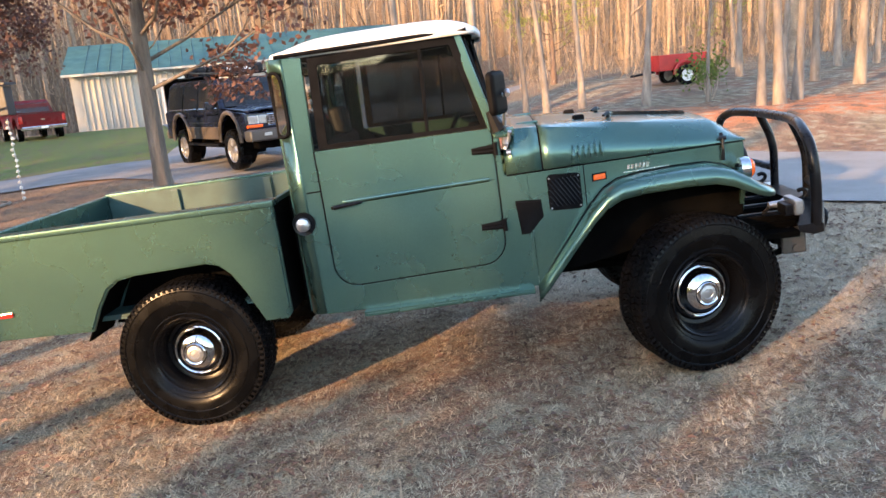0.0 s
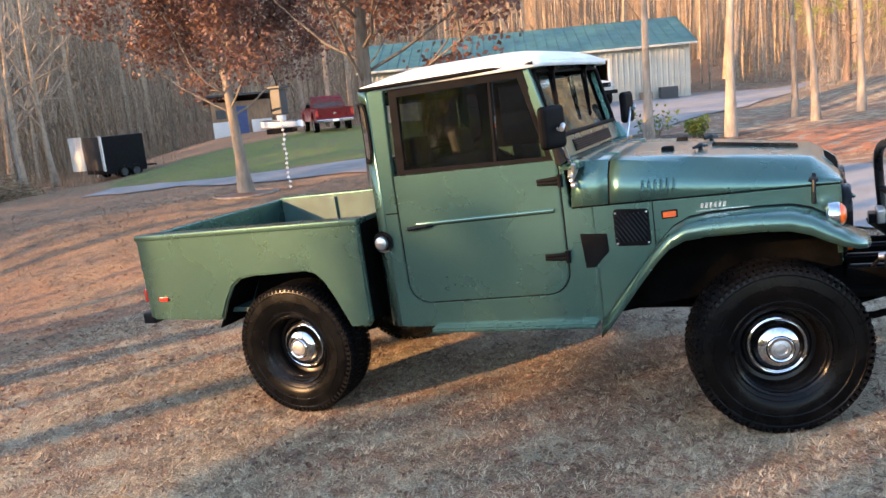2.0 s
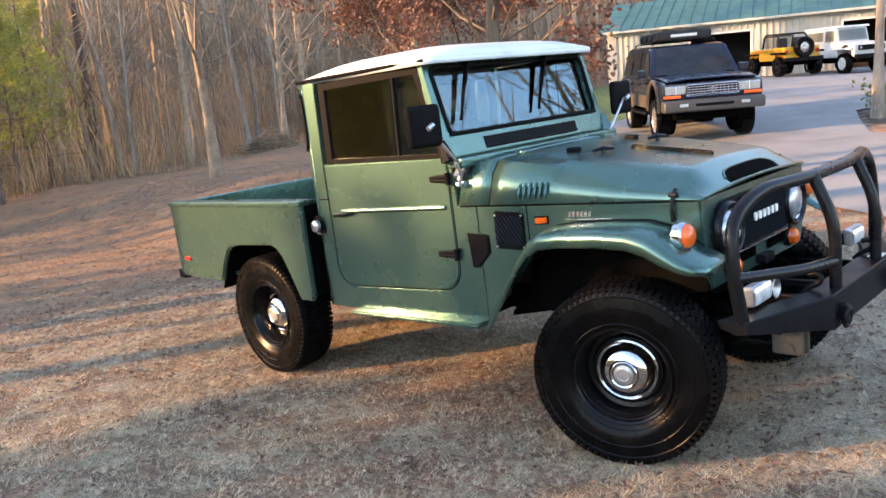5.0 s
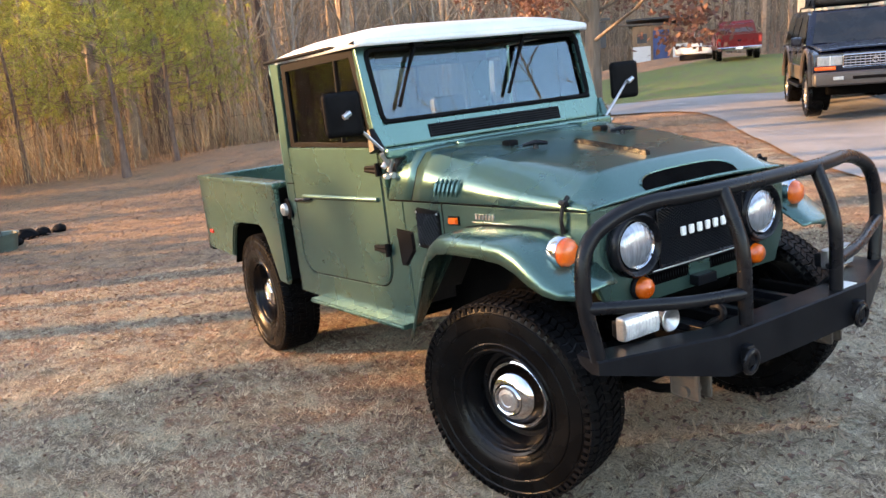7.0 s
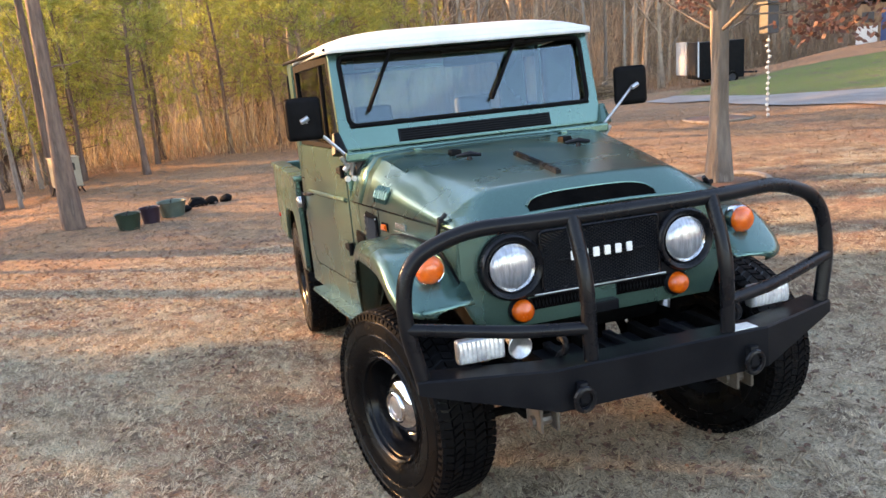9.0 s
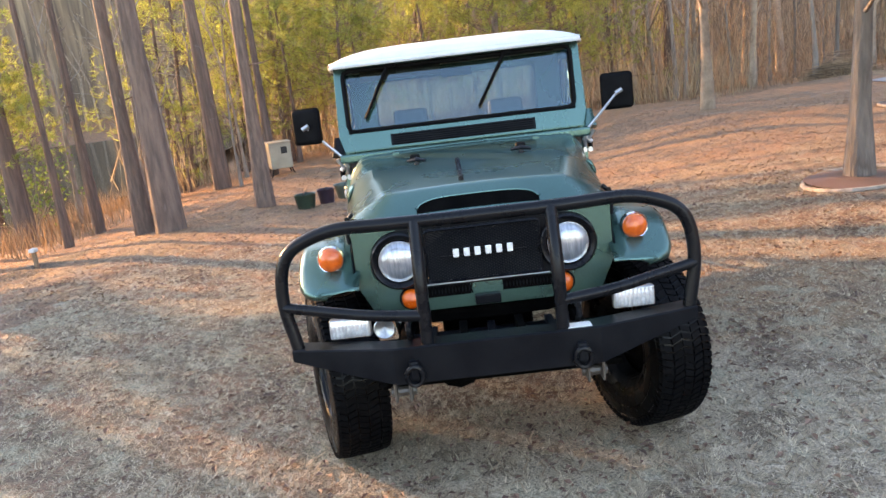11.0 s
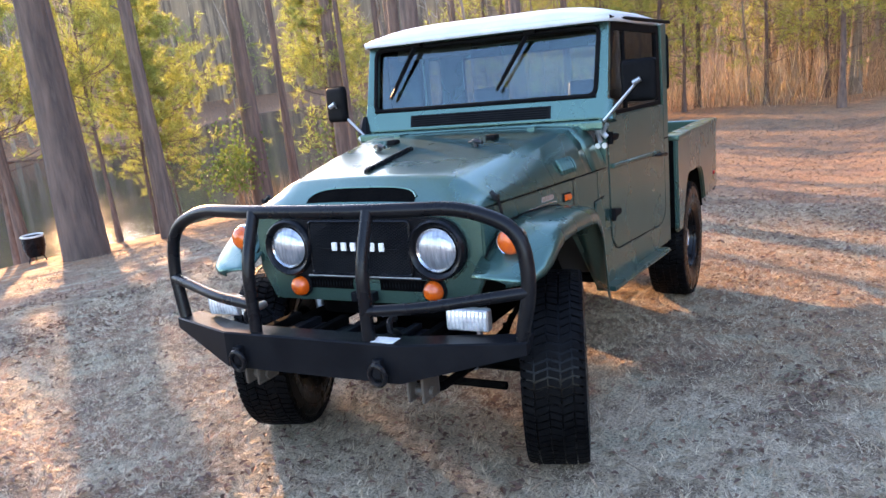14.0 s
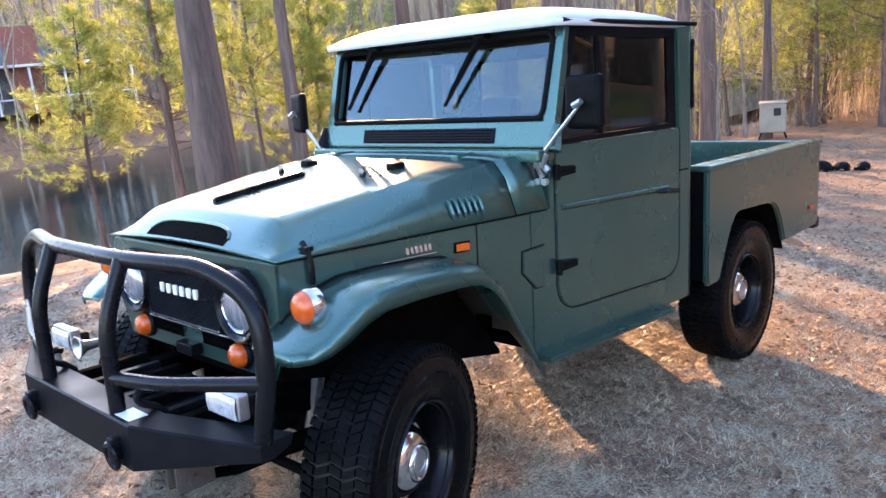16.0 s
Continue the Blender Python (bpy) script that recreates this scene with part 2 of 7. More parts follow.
# ==== helpers for building ====
def part(name, bm, mat, parent=None, label=""):
    """Link a bmesh, or (verts, faces), as one mesh object under a thing or a part."""
    me = bpy.data.meshes.new(name)
    if isinstance(bm, tuple):
        me.from_pydata(bm[0], [], bm[1])
    else:
        bm.to_mesh(me)
        bm.free()
    me.materials.append(mat)
    ob = new(name, me)
    if parent:
        ob.parent = parent
    if label:
        ob["label"] = label
    return ob


def smooth(ob, angle=35):
    me = ob.data
    me.polygons.foreach_set("use_smooth", [True] * len(me.polygons))
    me.set_sharp_from_angle(angle=radians(angle))
    return ob


def thing(name, m, label, category, group="", kind=""):
    e = new(name)
    e.empty_display_size = 0.1
    e.matrix_world = m
    return tagged(e, label, category, group, kind)


def tube_into(V, F, pts, radii, n=6, cap=True):
    """Append a tapered tube along pts to the lists V and F."""
    pts = [Vector(p) for p in pts]
    base = len(V)
    side = None
    for i, p in enumerate(pts):
        d = (pts[min(i + 1, len(pts) - 1)] - pts[max(i - 1, 0)]).normalized()
        if side is None:
            side = d.cross(Vector((0, 0, 1)) if abs(d.z) < 0.9 else Vector((1, 0, 0))).normalized()
        side = (side - d * side.dot(d)).normalized()
        up = d.cross(side)
        r = radii[i] if hasattr(radii, "__len__") else radii
        for k in range(n):
            a = 2 * math.pi * k / n
            V.append(tuple(p + (side * math.cos(a) + up * math.sin(a)) * r))
    for i in range(len(pts) - 1):
        for k in range(n):
            a, b = base + i * n + k, base + i * n + (k + 1) % n
            F.append((a, b, b + n, a + n))
    if cap:
        F.append(tuple(base + k for k in reversed(range(n))))
        F.append(tuple(base + (len(pts) - 1) * n + k for k in range(n)))


def tube(pts, radii, n=10):
    V, F = [], []
    tube_into(V, F, pts, radii, n)
    return V, F


def rounded(pts, r=0.06, steps=5):
    """The polyline pts with its inner corners rounded."""
    pts = [Vector(p) for p in pts]
    out = [pts[0]]
    for a, b, c in zip(pts, pts[1:], pts[2:]):
        q = min(r, (a - b).length * 0.48, (c - b).length * 0.48)
        p0, p1 = b + (a - b).normalized() * q, b + (c - b).normalized() * q
        for i in range(steps + 1):
            t = i / steps
            out.append(p0 * (1 - t) ** 2 + b * 2 * t * (1 - t) + p1 * t * t)
    return out + [pts[-1]]


def box(x0, x1, y0, y1, z0, z1, bevel=0.01, seg=2):
    bm = bmesh.new()
    bmesh.ops.create_cube(bm, size=1)
    for v in bm.verts:
        v.co = Vector((x0 if v.co.x < 0 else x1, y0 if v.co.y < 0 else y1, z0 if v.co.z < 0 else z1))
    if bevel:
        bmesh.ops.bevel(bm, geom=bm.edges[:], offset=bevel, segments=seg, affect="EDGES", profile=0.6)
    return bm


def slab(outline, place, depth, bevel=0.006, seg=2):
    """A plate with the 2D outline; place((u, v), d) gives the point at depth d from its face (0) inward (depth)."""
    bm = bmesh.new()
    a = [bm.verts.new(place(p, 0)) for p in outline]
    b = [bm.verts.new(place(p, depth)) for p in outline]
    f = bm.faces.new(a)
    g = bm.faces.new(list(reversed(b)))
    k = len(a)
    for i in range(k):
        bm.faces.new((a[i], b[i], b[(i + 1) % k], a[(i + 1) % k]))
    bmesh.ops.recalc_face_normals(bm, faces=bm.faces[:])
    if bevel:
        rim = [e for e in bm.edges if e in f.edges[:]]
        bmesh.ops.bevel(bm, geom=rim, offset=bevel, segments=seg, affect="EDGES", clamp_overlap=True)
    bmesh.ops.triangulate(bm, faces=[q for q in bm.faces if len(q.verts) > 4])
    return bm


def lathe(profile, n=32, axis="y", centre=(0, 0, 0), arc=None):
    """Turn profile rows (radius, along) round an axis through centre."""
    V, F = [], []
    for r, h in profile:
        for k in range(n):
            a = 2 * math.pi * k / n
            c, s = r * math.cos(a), r * math.sin(a)
            p = {"y": (c, h, s), "x": (h, c, s), "z": (c, s, h)}[axis]
            V.append(tuple(Vector(p) + Vector(centre)))
    for i in range(len(profile) - 1):
        for k in range(n):
            a, b = i * n + k, i * n + (k + 1) % n
            F.append((a, b, b + n, a + n))
    return V, F


def loft(rows, closed=False):
    """A sheet through rows of points, each of the same length."""
    V = [tuple(p) for row in rows for p in row]
    n = len(rows[0])
    F = []
    for i in range(len(rows) - 1):
        for k in range(n if closed else n - 1):
            a, b = i * n + k, i * n + (k + 1) % n
            F.append((a, b, b + n, a + n))
    return V, F


def thick(ob, t, offset=-1):
    s = ob.modifiers.new("thickness", "SOLIDIFY")
    s.thickness, s.offset = t, offset
    return ob


def joined(*meshes):
    V, F = [], []
    for v, f in meshes:
        k = len(V)
        V += list(v)
        F += [tuple(i + k for i in q) for q in f]
    return V, F


def of_bm(bm):
    bm.verts.index_update()
    out = [tuple(v.co) for v in bm.verts], [tuple(v.index for v in f.verts) for f in bm.faces]
    bm.free()
    return out


# ==== the land ====
def ramp(a, b, x):
    t = np.clip((x - a) / (b - a), 0, 1)
    return t * t * (3 - 2 * t)


def height(x, y):
    """The lie of the land: the lawn tilts 3.1 degrees, the yard is level, the pond lies below."""
    x, y = np.asarray(x, float), np.asarray(y, float)
    lawn = 0.0542 * np.clip(x, -12, 4.5) + 0.035 * np.clip(x + 12, -40, 0) + 0.015 * np.clip(x - 4.5, 0, 12)
    yard = 0.2 + 0.030 * np.clip(y - 10, 0, 13) + 0.062 * np.clip(x + 9, -30, 0) + 0.65 * np.exp(-((x + 18) / 6.5) ** 2 - ((y - 28) / 8) ** 2) + 1.25 * np.exp(-((x + 28) / 7) ** 2 - ((y - 34.5) / 7) ** 2)
    yard = yard + ramp(2, 6, x) * (0.03 * np.clip(y - 8.5, 0, 25) + 0.28 * np.exp(-((y - 11.5) / 1.8) ** 2))
    w = ramp(1.5, 6.5, y)
    h = lawn * (1 - w) + yard * w
    h = h - 0.12 * np.clip(-5 - y, 0, 9) * (1 - 0.5 * ramp(4, 12, x))
    pond = ramp(-11.5, -16.5, y + 0.05 * np.clip(-x - 8, 0, 30)) * ramp(-47, -41, y) * ramp(-48, -36, x)
    h = h * (1 - pond) - 2.9 * pond
    r = np.hypot(x, y)
    h = h + 0.05 * np.clip(r - 46, 0, 60) * (1 - pond) + 2.6 * ramp(-44, -55, y) * ramp(60, 30, np.abs(x))
    h = h + 0.05 * np.sin(x * 0.9 + 1) * np.sin(y * 0.7) * ramp(6, 12, r) + 0.02 * np.sin(x * 2.3) * np.sin(y * 2.1 + 2) * ramp(6, 10, r)
    return h


def ground_z(x, y):
    return float(height(x, y))


def ground_material():
    m = material("dormant_lawn", (0.285, 0.225, 0.15), (0.14, 0.105, 0.068), rough=0.95, scale=6.0, bump=0.8, bscale=70, dist=0.018,
                 third=(0.42, 0.35, 0.27), spread=(0.38, 0.62))
    n, l = m.node_tree.nodes, m.node_tree.links
    p = n["Principled BSDF"]
    p.inputs["Specular IOR Level"].default_value = 0.15
    base = p.inputs["Base Color"].links[0].from_socket
    co = n.new("ShaderNodeTexCoord")
    xyz = n.new("ShaderNodeSeparateXYZ")
    l.new(co.outputs["Object"], xyz.inputs[0])
    ragged = n.new("ShaderNodeTexNoise")
    ragged.inputs["Scale"].default_value, ragged.inputs["Detail"].default_value = 0.7, 8
    l.new(co.outputs["Object"], ragged.inputs[0])
    grain = n.new("ShaderNodeTexNoise")
    grain.inputs["Scale"].default_value, grain.inputs["Detail"].default_value = 14, 6
    l.new(co.outputs["Object"], grain.inputs[0])

    def math_node(op, a, b):
        k = n.new("ShaderNodeMath")
        k.operation = op
        for i, v in enumerate((a, b)):
            if isinstance(v, (int, float)):
                k.inputs[i].default_value = v
            else:
                l.new(v, k.inputs[i])
        return k.outputs[0]

    def over(colour, colour2, mask):
        nonlocal base
        tone = n.new("ShaderNodeMix")
        tone.data_type = "RGBA"
        tone.inputs[6].default_value, tone.inputs[7].default_value = (*colour, 1), (*colour2, 1)
        l.new(grain.outputs[0], tone.inputs[0])
        mx = n.new("ShaderNodeMix")
        mx.data_type = "RGBA"
        l.new(mask, mx.inputs[0])
        l.new(base, mx.inputs[6])
        l.new(tone.outputs[2], mx.inputs[7])
        base = mx.outputs[2]

    def soft(v, lo, hi):
        mr = n.new("ShaderNodeMapRange")
        mr.inputs[1].default_value, mr.inputs[2].default_value = lo, hi
        l.new(v, mr.inputs[0])
        return mr.outputs[0]

    def zone(cx, cy, rx, ry, rag=1.6):
        dx = math_node("DIVIDE", math_node("SUBTRACT", xyz.outputs[0], cx), rx)
        dy = math_node("DIVIDE", math_node("SUBTRACT", xyz.outputs[1], cy), ry)
        d = math_node("SQRT", math_node("ADD", math_node("MULTIPLY", dx, dx), math_node("MULTIPLY", dy, dy)), 0)
        d = math_node("ADD", d, math_node("MULTIPLY", math_node("SUBTRACT", ragged.outputs[0], 0.5), rag))
        return soft(d, 1.08, 0.92)

    # needle and leaf litter drifts over the lawn and covers the wood floor
    litter = soft(math_node("ADD", ragged.outputs[0], math_node("MULTIPLY", grain.outputs[0], 0.30)), 0.61, 0.71)
    over((0.15, 0.085, 0.058), (0.27, 0.165, 0.105), litter)
    tail = math_node("MULTIPLY", soft(math_node("ADD", xyz.outputs[0], math_node("MULTIPLY", ragged.outputs[0], 5)), 0.5, -6.0), 0.8)
    over((0.195, 0.115, 0.066), (0.30, 0.185, 0.108), tail)
    woods = soft(math_node("ADD", math_node("MULTIPLY", math_node("ADD", xyz.outputs[1], math_node("MULTIPLY", ragged.outputs[0], 5)), -0.12),
                           math_node("MULTIPLY", xyz.outputs[0], -0.035)), 0.55, 0.95)
    over((0.24, 0.12, 0.065), (0.34, 0.185, 0.10), woods)
    over((0.28, 0.155, 0.085), (0.36, 0.22, 0.12), zone(-34, 6, 9, 16))
    over((0.10, 0.135, 0.035), (0.155, 0.165, 0.055), zone(-12.8, 23, 11.0, 9.3, 0.6))
    over((0.36, 0.125, 0.055), (0.44, 0.18, 0.085), zone(6.6, 12.9, 6.6, 2.5, 0.9))
    over((0.05, 0.036, 0.03), (0.10, 0.07, 0.05), zone(0.4, 15.2, 2.2, 1.5, 0.9))
    over((0.055, 0.042, 0.032), (0.10, 0.075, 0.055), zone(-6.3, -7.2, 1.25, 0.6, 0.5))
    # a paler patch ahead of the truck and to its left
    over((0.30, 0.235, 0.16), (0.42, 0.345, 0.25), zone(5.4, 1.6, 3.2, 3.2, 1.2))
    over((0.20, 0.115, 0.066), (0.30, 0.19, 0.11), math_node("MULTIPLY", zone(-0.9, 1.9, 2.6, 1.5, 1.5), 0.8))
    # grey-green and bare patches a hand's width across, then single blades and crumbs
    hand = n.new("ShaderNodeTexNoise")
    hand.inputs["Scale"].default_value, hand.inputs["Detail"].default_value = 3.2, 4
    l.new(co.outputs["Object"], hand.inputs[0])
    near = soft(math_node("ADD", xyz.outputs[0], math_node("MULTIPLY", ragged.outputs[0], 4)), -4.0, 0.0)
    over((0.235, 0.215, 0.145), (0.36, 0.335, 0.245), math_node("MULTIPLY", math_node("MULTIPLY", soft(hand.outputs[0], 0.52, 0.64), near), 0.75))
    over((0.105, 0.074, 0.052), (0.18, 0.130, 0.090), math_node("MULTIPLY", soft(hand.outputs[0], 0.46, 0.38), 0.85))
    crumb = n.new("ShaderNodeTexNoise")
    crumb.inputs["Scale"].default_value, crumb.inputs["Detail"].default_value, crumb.inputs["Roughness"].default_value = 75, 3, 0.7
    l.new(co.outputs["Object"], crumb.inputs[0])
    shade = n.new("ShaderNodeMix")
    shade.data_type, shade.blend_type = "RGBA", "MULTIPLY"
    shade.inputs[0].default_value = 1.0
    lift = n.new("ShaderNodeMapRange")
    lift.inputs[1].default_value, lift.inputs[2].default_value, lift.inputs[3].default_value, lift.inputs[4].default_value = 0.36, 0.64, 0.38, 1.65
    l.new(crumb.outputs[0], lift.inputs[0])
    l.new(base, shade.inputs[6])
    l.new(lift.outputs[0], shade.inputs[7])
    l.new(shade.outputs[2], p.inputs["Base Color"])
    return m


def steps(lo, hi, fine_lo, fine_hi, fine, growth=1.16):
    mid = list(np.arange(fine_lo, fine_hi + 1e-6, fine))
    out, s = [], fine
    x = fine_hi
    while x < hi:
        s *= growth
        x += s
        out.append(x)
    low, s, x = [], fine, fine_lo
    while x > lo:
        s *= growth
        x -= s
        low.append(x)
    return np.array(low[::-1] + mid + out)


GROUND = ground_material()
gx, gy = steps(-420, 420, -24, 14, 0.4), steps(-420, 420, -20, 24, 0.4)
XX, YY = np.meshgrid(gx, gy)
ZZ = height(XX, YY)
nx = len(gx)
gv = np.stack([XX.ravel(), YY.ravel(), ZZ.ravel()], 1).tolist()
gf = [(j * nx + i, j * nx + i + 1, (j + 1) * nx + i + 1, (j + 1) * nx + i) for j in range(len(gy) - 1) for i in range(nx - 1)]
ground = part("ground", (gv, gf), GROUND)
smooth(ground, 60)
tagged(ground, "dormant tan lawn with leaf litter falling to a pond", "ground", kind="structure")


# the asphalt drive and yard
def inside(poly, x, y):
    c = False
    for (x0, y0), (x1, y1) in zip(poly, poly[1:] + poly[:1]):
        if (y0 > y) != (y1 > y) and x < (x1 - x0) * (y - y0) / (y1 - y0) + x0:
            c = not c
    return c


DRIVE = [(40, -22), (14, -4.2), (5.6, 3.0), (2.2, 5.2), (-1.0, 7.1), (-5.0, 10.6), (-6.5, 11.5), (-9, 11.3), (-13, 12.0), (-18.5, 13.2), (-18.5, 14.6), (-12, 13.6), (-9.2, 14.0),
         (-7.2, 15.4), (-8.5, 22), (-14, 31), (-17, 38), (-2, 43.5), (4, 42), (1, 24), (-1.2, 16), (0.2, 12.2), (4.4, 9.2), (8.2, 6.6), (16, 1.5), (42, -14)]


def draped(name, poly, lift, mat, cell=0.8):
    bm = bmesh.new()
    bm.faces.new([bm.verts.new((x, y, 0)) for x, y in poly])
    for axis, lo, hi in ((0, -48, 44), (1, -22, 44)):
        for k in np.arange(lo, hi, cell):
            co = [0, 0, 0]
            no = [0, 0, 0]
            co[axis], no[axis] = float(k), 1.0
            bmesh.ops.bisect_plane(bm, geom=bm.verts[:] + bm.edges[:] + bm.faces[:], plane_co=co, plane_no=no)
    for v in bm.verts:
        v.co.z = ground_z(v.co.x, v.co.y) + lift
    bmesh.ops.recalc_face_normals(bm, faces=bm.faces[:])
    if bm.faces[0].normal.z < 0:
        bmesh.ops.reverse_faces(bm, faces=bm.faces[:])
    return smooth(part(name, bm, mat), 60)


tagged(draped("driveway", DRIVE, 0.03, ASPHALT), "grey worn asphalt drive and yard beside the lawn", "driveway", kind="structure")


# pond
def water_material():
    m = material("pond_water", (0.020, 0.026, 0.020), (0.014, 0.018, 0.014), rough=0.06, scale=0.5, bump=0.10, bscale=5, dist=0.05, rvary=0.03)
    return m


wv = [(-60, -60, -1.75), (60, -60, -1.75), (60, -12.6, -1.75), (-60, -12.6, -1.75)]
tagged(part("water", (wv, [(0, 1, 2, 3)]), water_material()), "still dark green pond water below the lawn", "water", kind="structure")

# ==== trees ====
rng = random.Random(7)


def jitter(r, s):
    return Vector((r.uniform(-s, s), r.uniform(-s, s), r.uniform(-s, s)))


def trunk_path(r, h, lean=0.0, wob=0.12, n=9):
    a = r.uniform(0, 6.28)
    ph = r.uniform(0, 6.28)
    return [Vector((lean * (t ** 1.2) * h * math.cos(a) + wob * math.sin(t * 5 + ph) * t, lean * (t ** 1.2) * h * math.sin(a) + wob * math.cos(t * 4 + ph) * t, t * h))
            for t in [i / (n - 1) for i in range(n)]]


def limb(V, F, r, start, way, length, rad, depth, tips, sides=5, droop=0.0, split=3):
    pts, p, d = [start], Vector(start), Vector(way).normalized()
    k = 4 if depth > 0 else 3
    for i in range(k):
        d = (d + jitter(r, 0.22) + Vector((0, 0, 0.08 - droop))).normalized()
        if droop < 0:
            d.z = max(d.z, -0.05)
        p = p + d * (length / k)
        pts.append(Vector(p))
    radii = [max(0.003, rad * (1 - 0.75 * i / k)) for i in range(k + 1)]
    tube_into(V, F, pts, radii, max(3, sides), cap=False)
    tips.append((pts[-1], d))
    if depth > 0:
        for i in range(split):
            j = r.randint(1, k)
            nd = (d + jitter(r, 0.9)).normalized()
            limb(V, F, r, pts[j], nd, length * r.uniform(0.45, 0.7), rad * 0.5, depth - 1, tips, sides - 1, droop, split)


def flake(V, F, p, r, size, flat=0.0):
    a, b = jitter(r, 1).normalized(), jitter(r, 1)
    b = (b - a * b.dot(a)).normalized() * size * r.uniform(0.45, 0.8)
    a = a * size
    k = len(V)
    V += [tuple(p - a), tuple(p + b), tuple(p + a), tuple(p - b)]
    F.append((k, k + 1, k + 2, k + 3))


def needle_tuft(V, F, p, d, r, size, n=9):
    for i in range(n):
        w = (d * 0.7 + jitter(r, 1.0)).normalized()
        s = w.cross(jitter(r, 1)).normalized() * size * 0.05
        k = len(V)
        q = p + jitter(r, size * 0.25)
        V += [tuple(q - s), tuple(q + s), tuple(q + w * size * r.uniform(0.7, 1.1))]
        F.append((k, k + 1, k + 2))


def root_flare(h, rad, n=9):
    return [rad * (1 - 0.8 * i / (n - 1)) + (rad * 0.55 if i == 0 else 0) for i in range(n)]


def make_tree(kind, seed, h, rad, label, where, bark, crown_mat=None, crown_label="", low=0.0):
    """One tree as an Empty with a trunk and, where it has one, a crown."""
    r = random.Random(seed)
    V, F, tips = [], [], []
    CV, CF = [], []
    path = trunk_path(r, h, {"pine": 0.02, "young_pine": 0.02, "bare": 0.05, "oak": 0.03, "sapling": 0.06}[kind], 0.25 if kind != "oak" else 0.12)
    rr = root_flare(h, rad)
    tube_into(V, F, [Vector((0, 0, -0.15))] + path, [rr[0] * 1.2] + rr, 9, cap=False)

    def at(t):
        i = min(int(t * 8), 7)
        u = t * 8 - i
        return path[i].lerp(path[i + 1], u)

    if kind in ("pine", "young_pine"):
        low = low or (0.5 if kind == "pine" else 0.16)
        count = 26 if kind == "pine" else 72 if low > 0.3 else 40
        for i in range(count):
            t = low + (0.98 - low) * (i / count) ** 0.9
            a = r.uniform(0, 6.28)
            length = h * (0.17 if kind == "pine" else 0.24) * (1.12 - 0.85 * (t - low) / (1 - low)) * r.uniform(0.7, 1.15)
            way = Vector((math.cos(a), math.sin(a), r.uniform(-0.05, 0.35)))
            sub = []
            limb(V, F, r, at(t), way, length, rad * 0.22 * (1.1 - t * 0.8), 1, sub, 4, 0.02, 4)
            for p, d in sub:
                for _ in range(6 if kind == "pine" or low > 0.3 else 3):
                    needle_tuft(CV, CF, p - d * r.uniform(0, length * 0.35) + jitter(r, 0.12), d, r, 0.26 if kind == "young_pine" else 0.34, 8)
        for i in range(7 if kind == "pine" else 3):
            a = r.uniform(0, 6.28)
            limb(V, F, r, at(r.uniform(0.12, low)), (math.cos(a), math.sin(a), 0.1), h * 0.06, rad * 0.1, 0, [], 3)
    elif kind == "bare":
        for i in range(13):
            t = 0.2 + 0.78 * i / 13
            a = r.uniform(0, 6.28)
            limb(V, F, r, at(t), (math.cos(a), math.sin(a), r.uniform(0.5, 1.2)), h * 0.30 * (1.1 - 0.7 * t), rad * 0.42 * (1.1 - t * 0.8), 2, tips, 5, 0.0, 3)
    elif kind == "sapling":
        for i in range(9):
            t = 0.3 + 0.65 * i / 9
            a = r.uniform(0, 6.28)
            limb(V, F, r, at(t), (math.cos(a), math.sin(a), 1.0), h * 0.16, rad * 0.35, 1, tips, 4, 0.0, 3)
    elif kind == "oak":
        for i in range(25):
            t = low + (0.96 - low) * (i / 25) ** 1.3
            a = 2.4 * i + r.uniform(-0.4, 0.4)
            limb(V, F, r, at(t), (math.cos(a), math.sin(a), r.uniform(0.15, 0.4) + 0.5 * t), h * 0.34 * (1.15 - 0.75 * t), rad * 0.24 * (1.1 - t * 0.7), 2, tips, 5, -0.05, 3)
        for p, d in tips:
            if p.z < low * h - 0.1:
                continue
            for _ in range(r.randint(90, 150)):
                flake(CV, CF, p + jitter(r, 0.36) - d * r.uniform(0, 0.5), r, 0.048)
    name = {"pine": "pine_tree", "young_pine": "pine_tree", "bare": "bare_tree", "oak": "oak_tree", "sapling": "bare_tree"}[kind]
    e = thing(name, where, label, "tree", {"pine": "pines by the pond", "young_pine": "pines by the pond", "bare": "bare trees of the wood",
                                            "sapling": "bare trees of the wood", "oak": "oaks on the lawn"}[kind])
    smooth(part("trunk", (V, F), bark, e), 80)
    if CV:
        part("crown", (CV, CF), crown_mat, e, crown_label)
    return e


def stand(x, y, turn=0.0, s=1.0):
    return Matrix.Translation((x, y, ground_z(x, y) - 0.03)) @ Matrix.Rotation(turn, 4, "Z") @ Matrix.Diagonal((s, s, s, 1))


def stand_tall(x, y, turn=0.0, s=1.0):
    """A slender tree: thin in the trunk, its crown high up."""
    return stand(x, y, turn) @ Matrix.Diagonal((s, s, max(1.05, 1.7 * s), 1))


PINE_LABEL = "tall pine with furrowed brown bark and high needles"
YOUNG_LABEL = "young yellow-green pine with low branches in the wood"
BARE_LABEL = "leafless grey-brown hardwood with forking branches"
SAPLING_LABEL = "thin pale leafless trunk at the wood's edge"

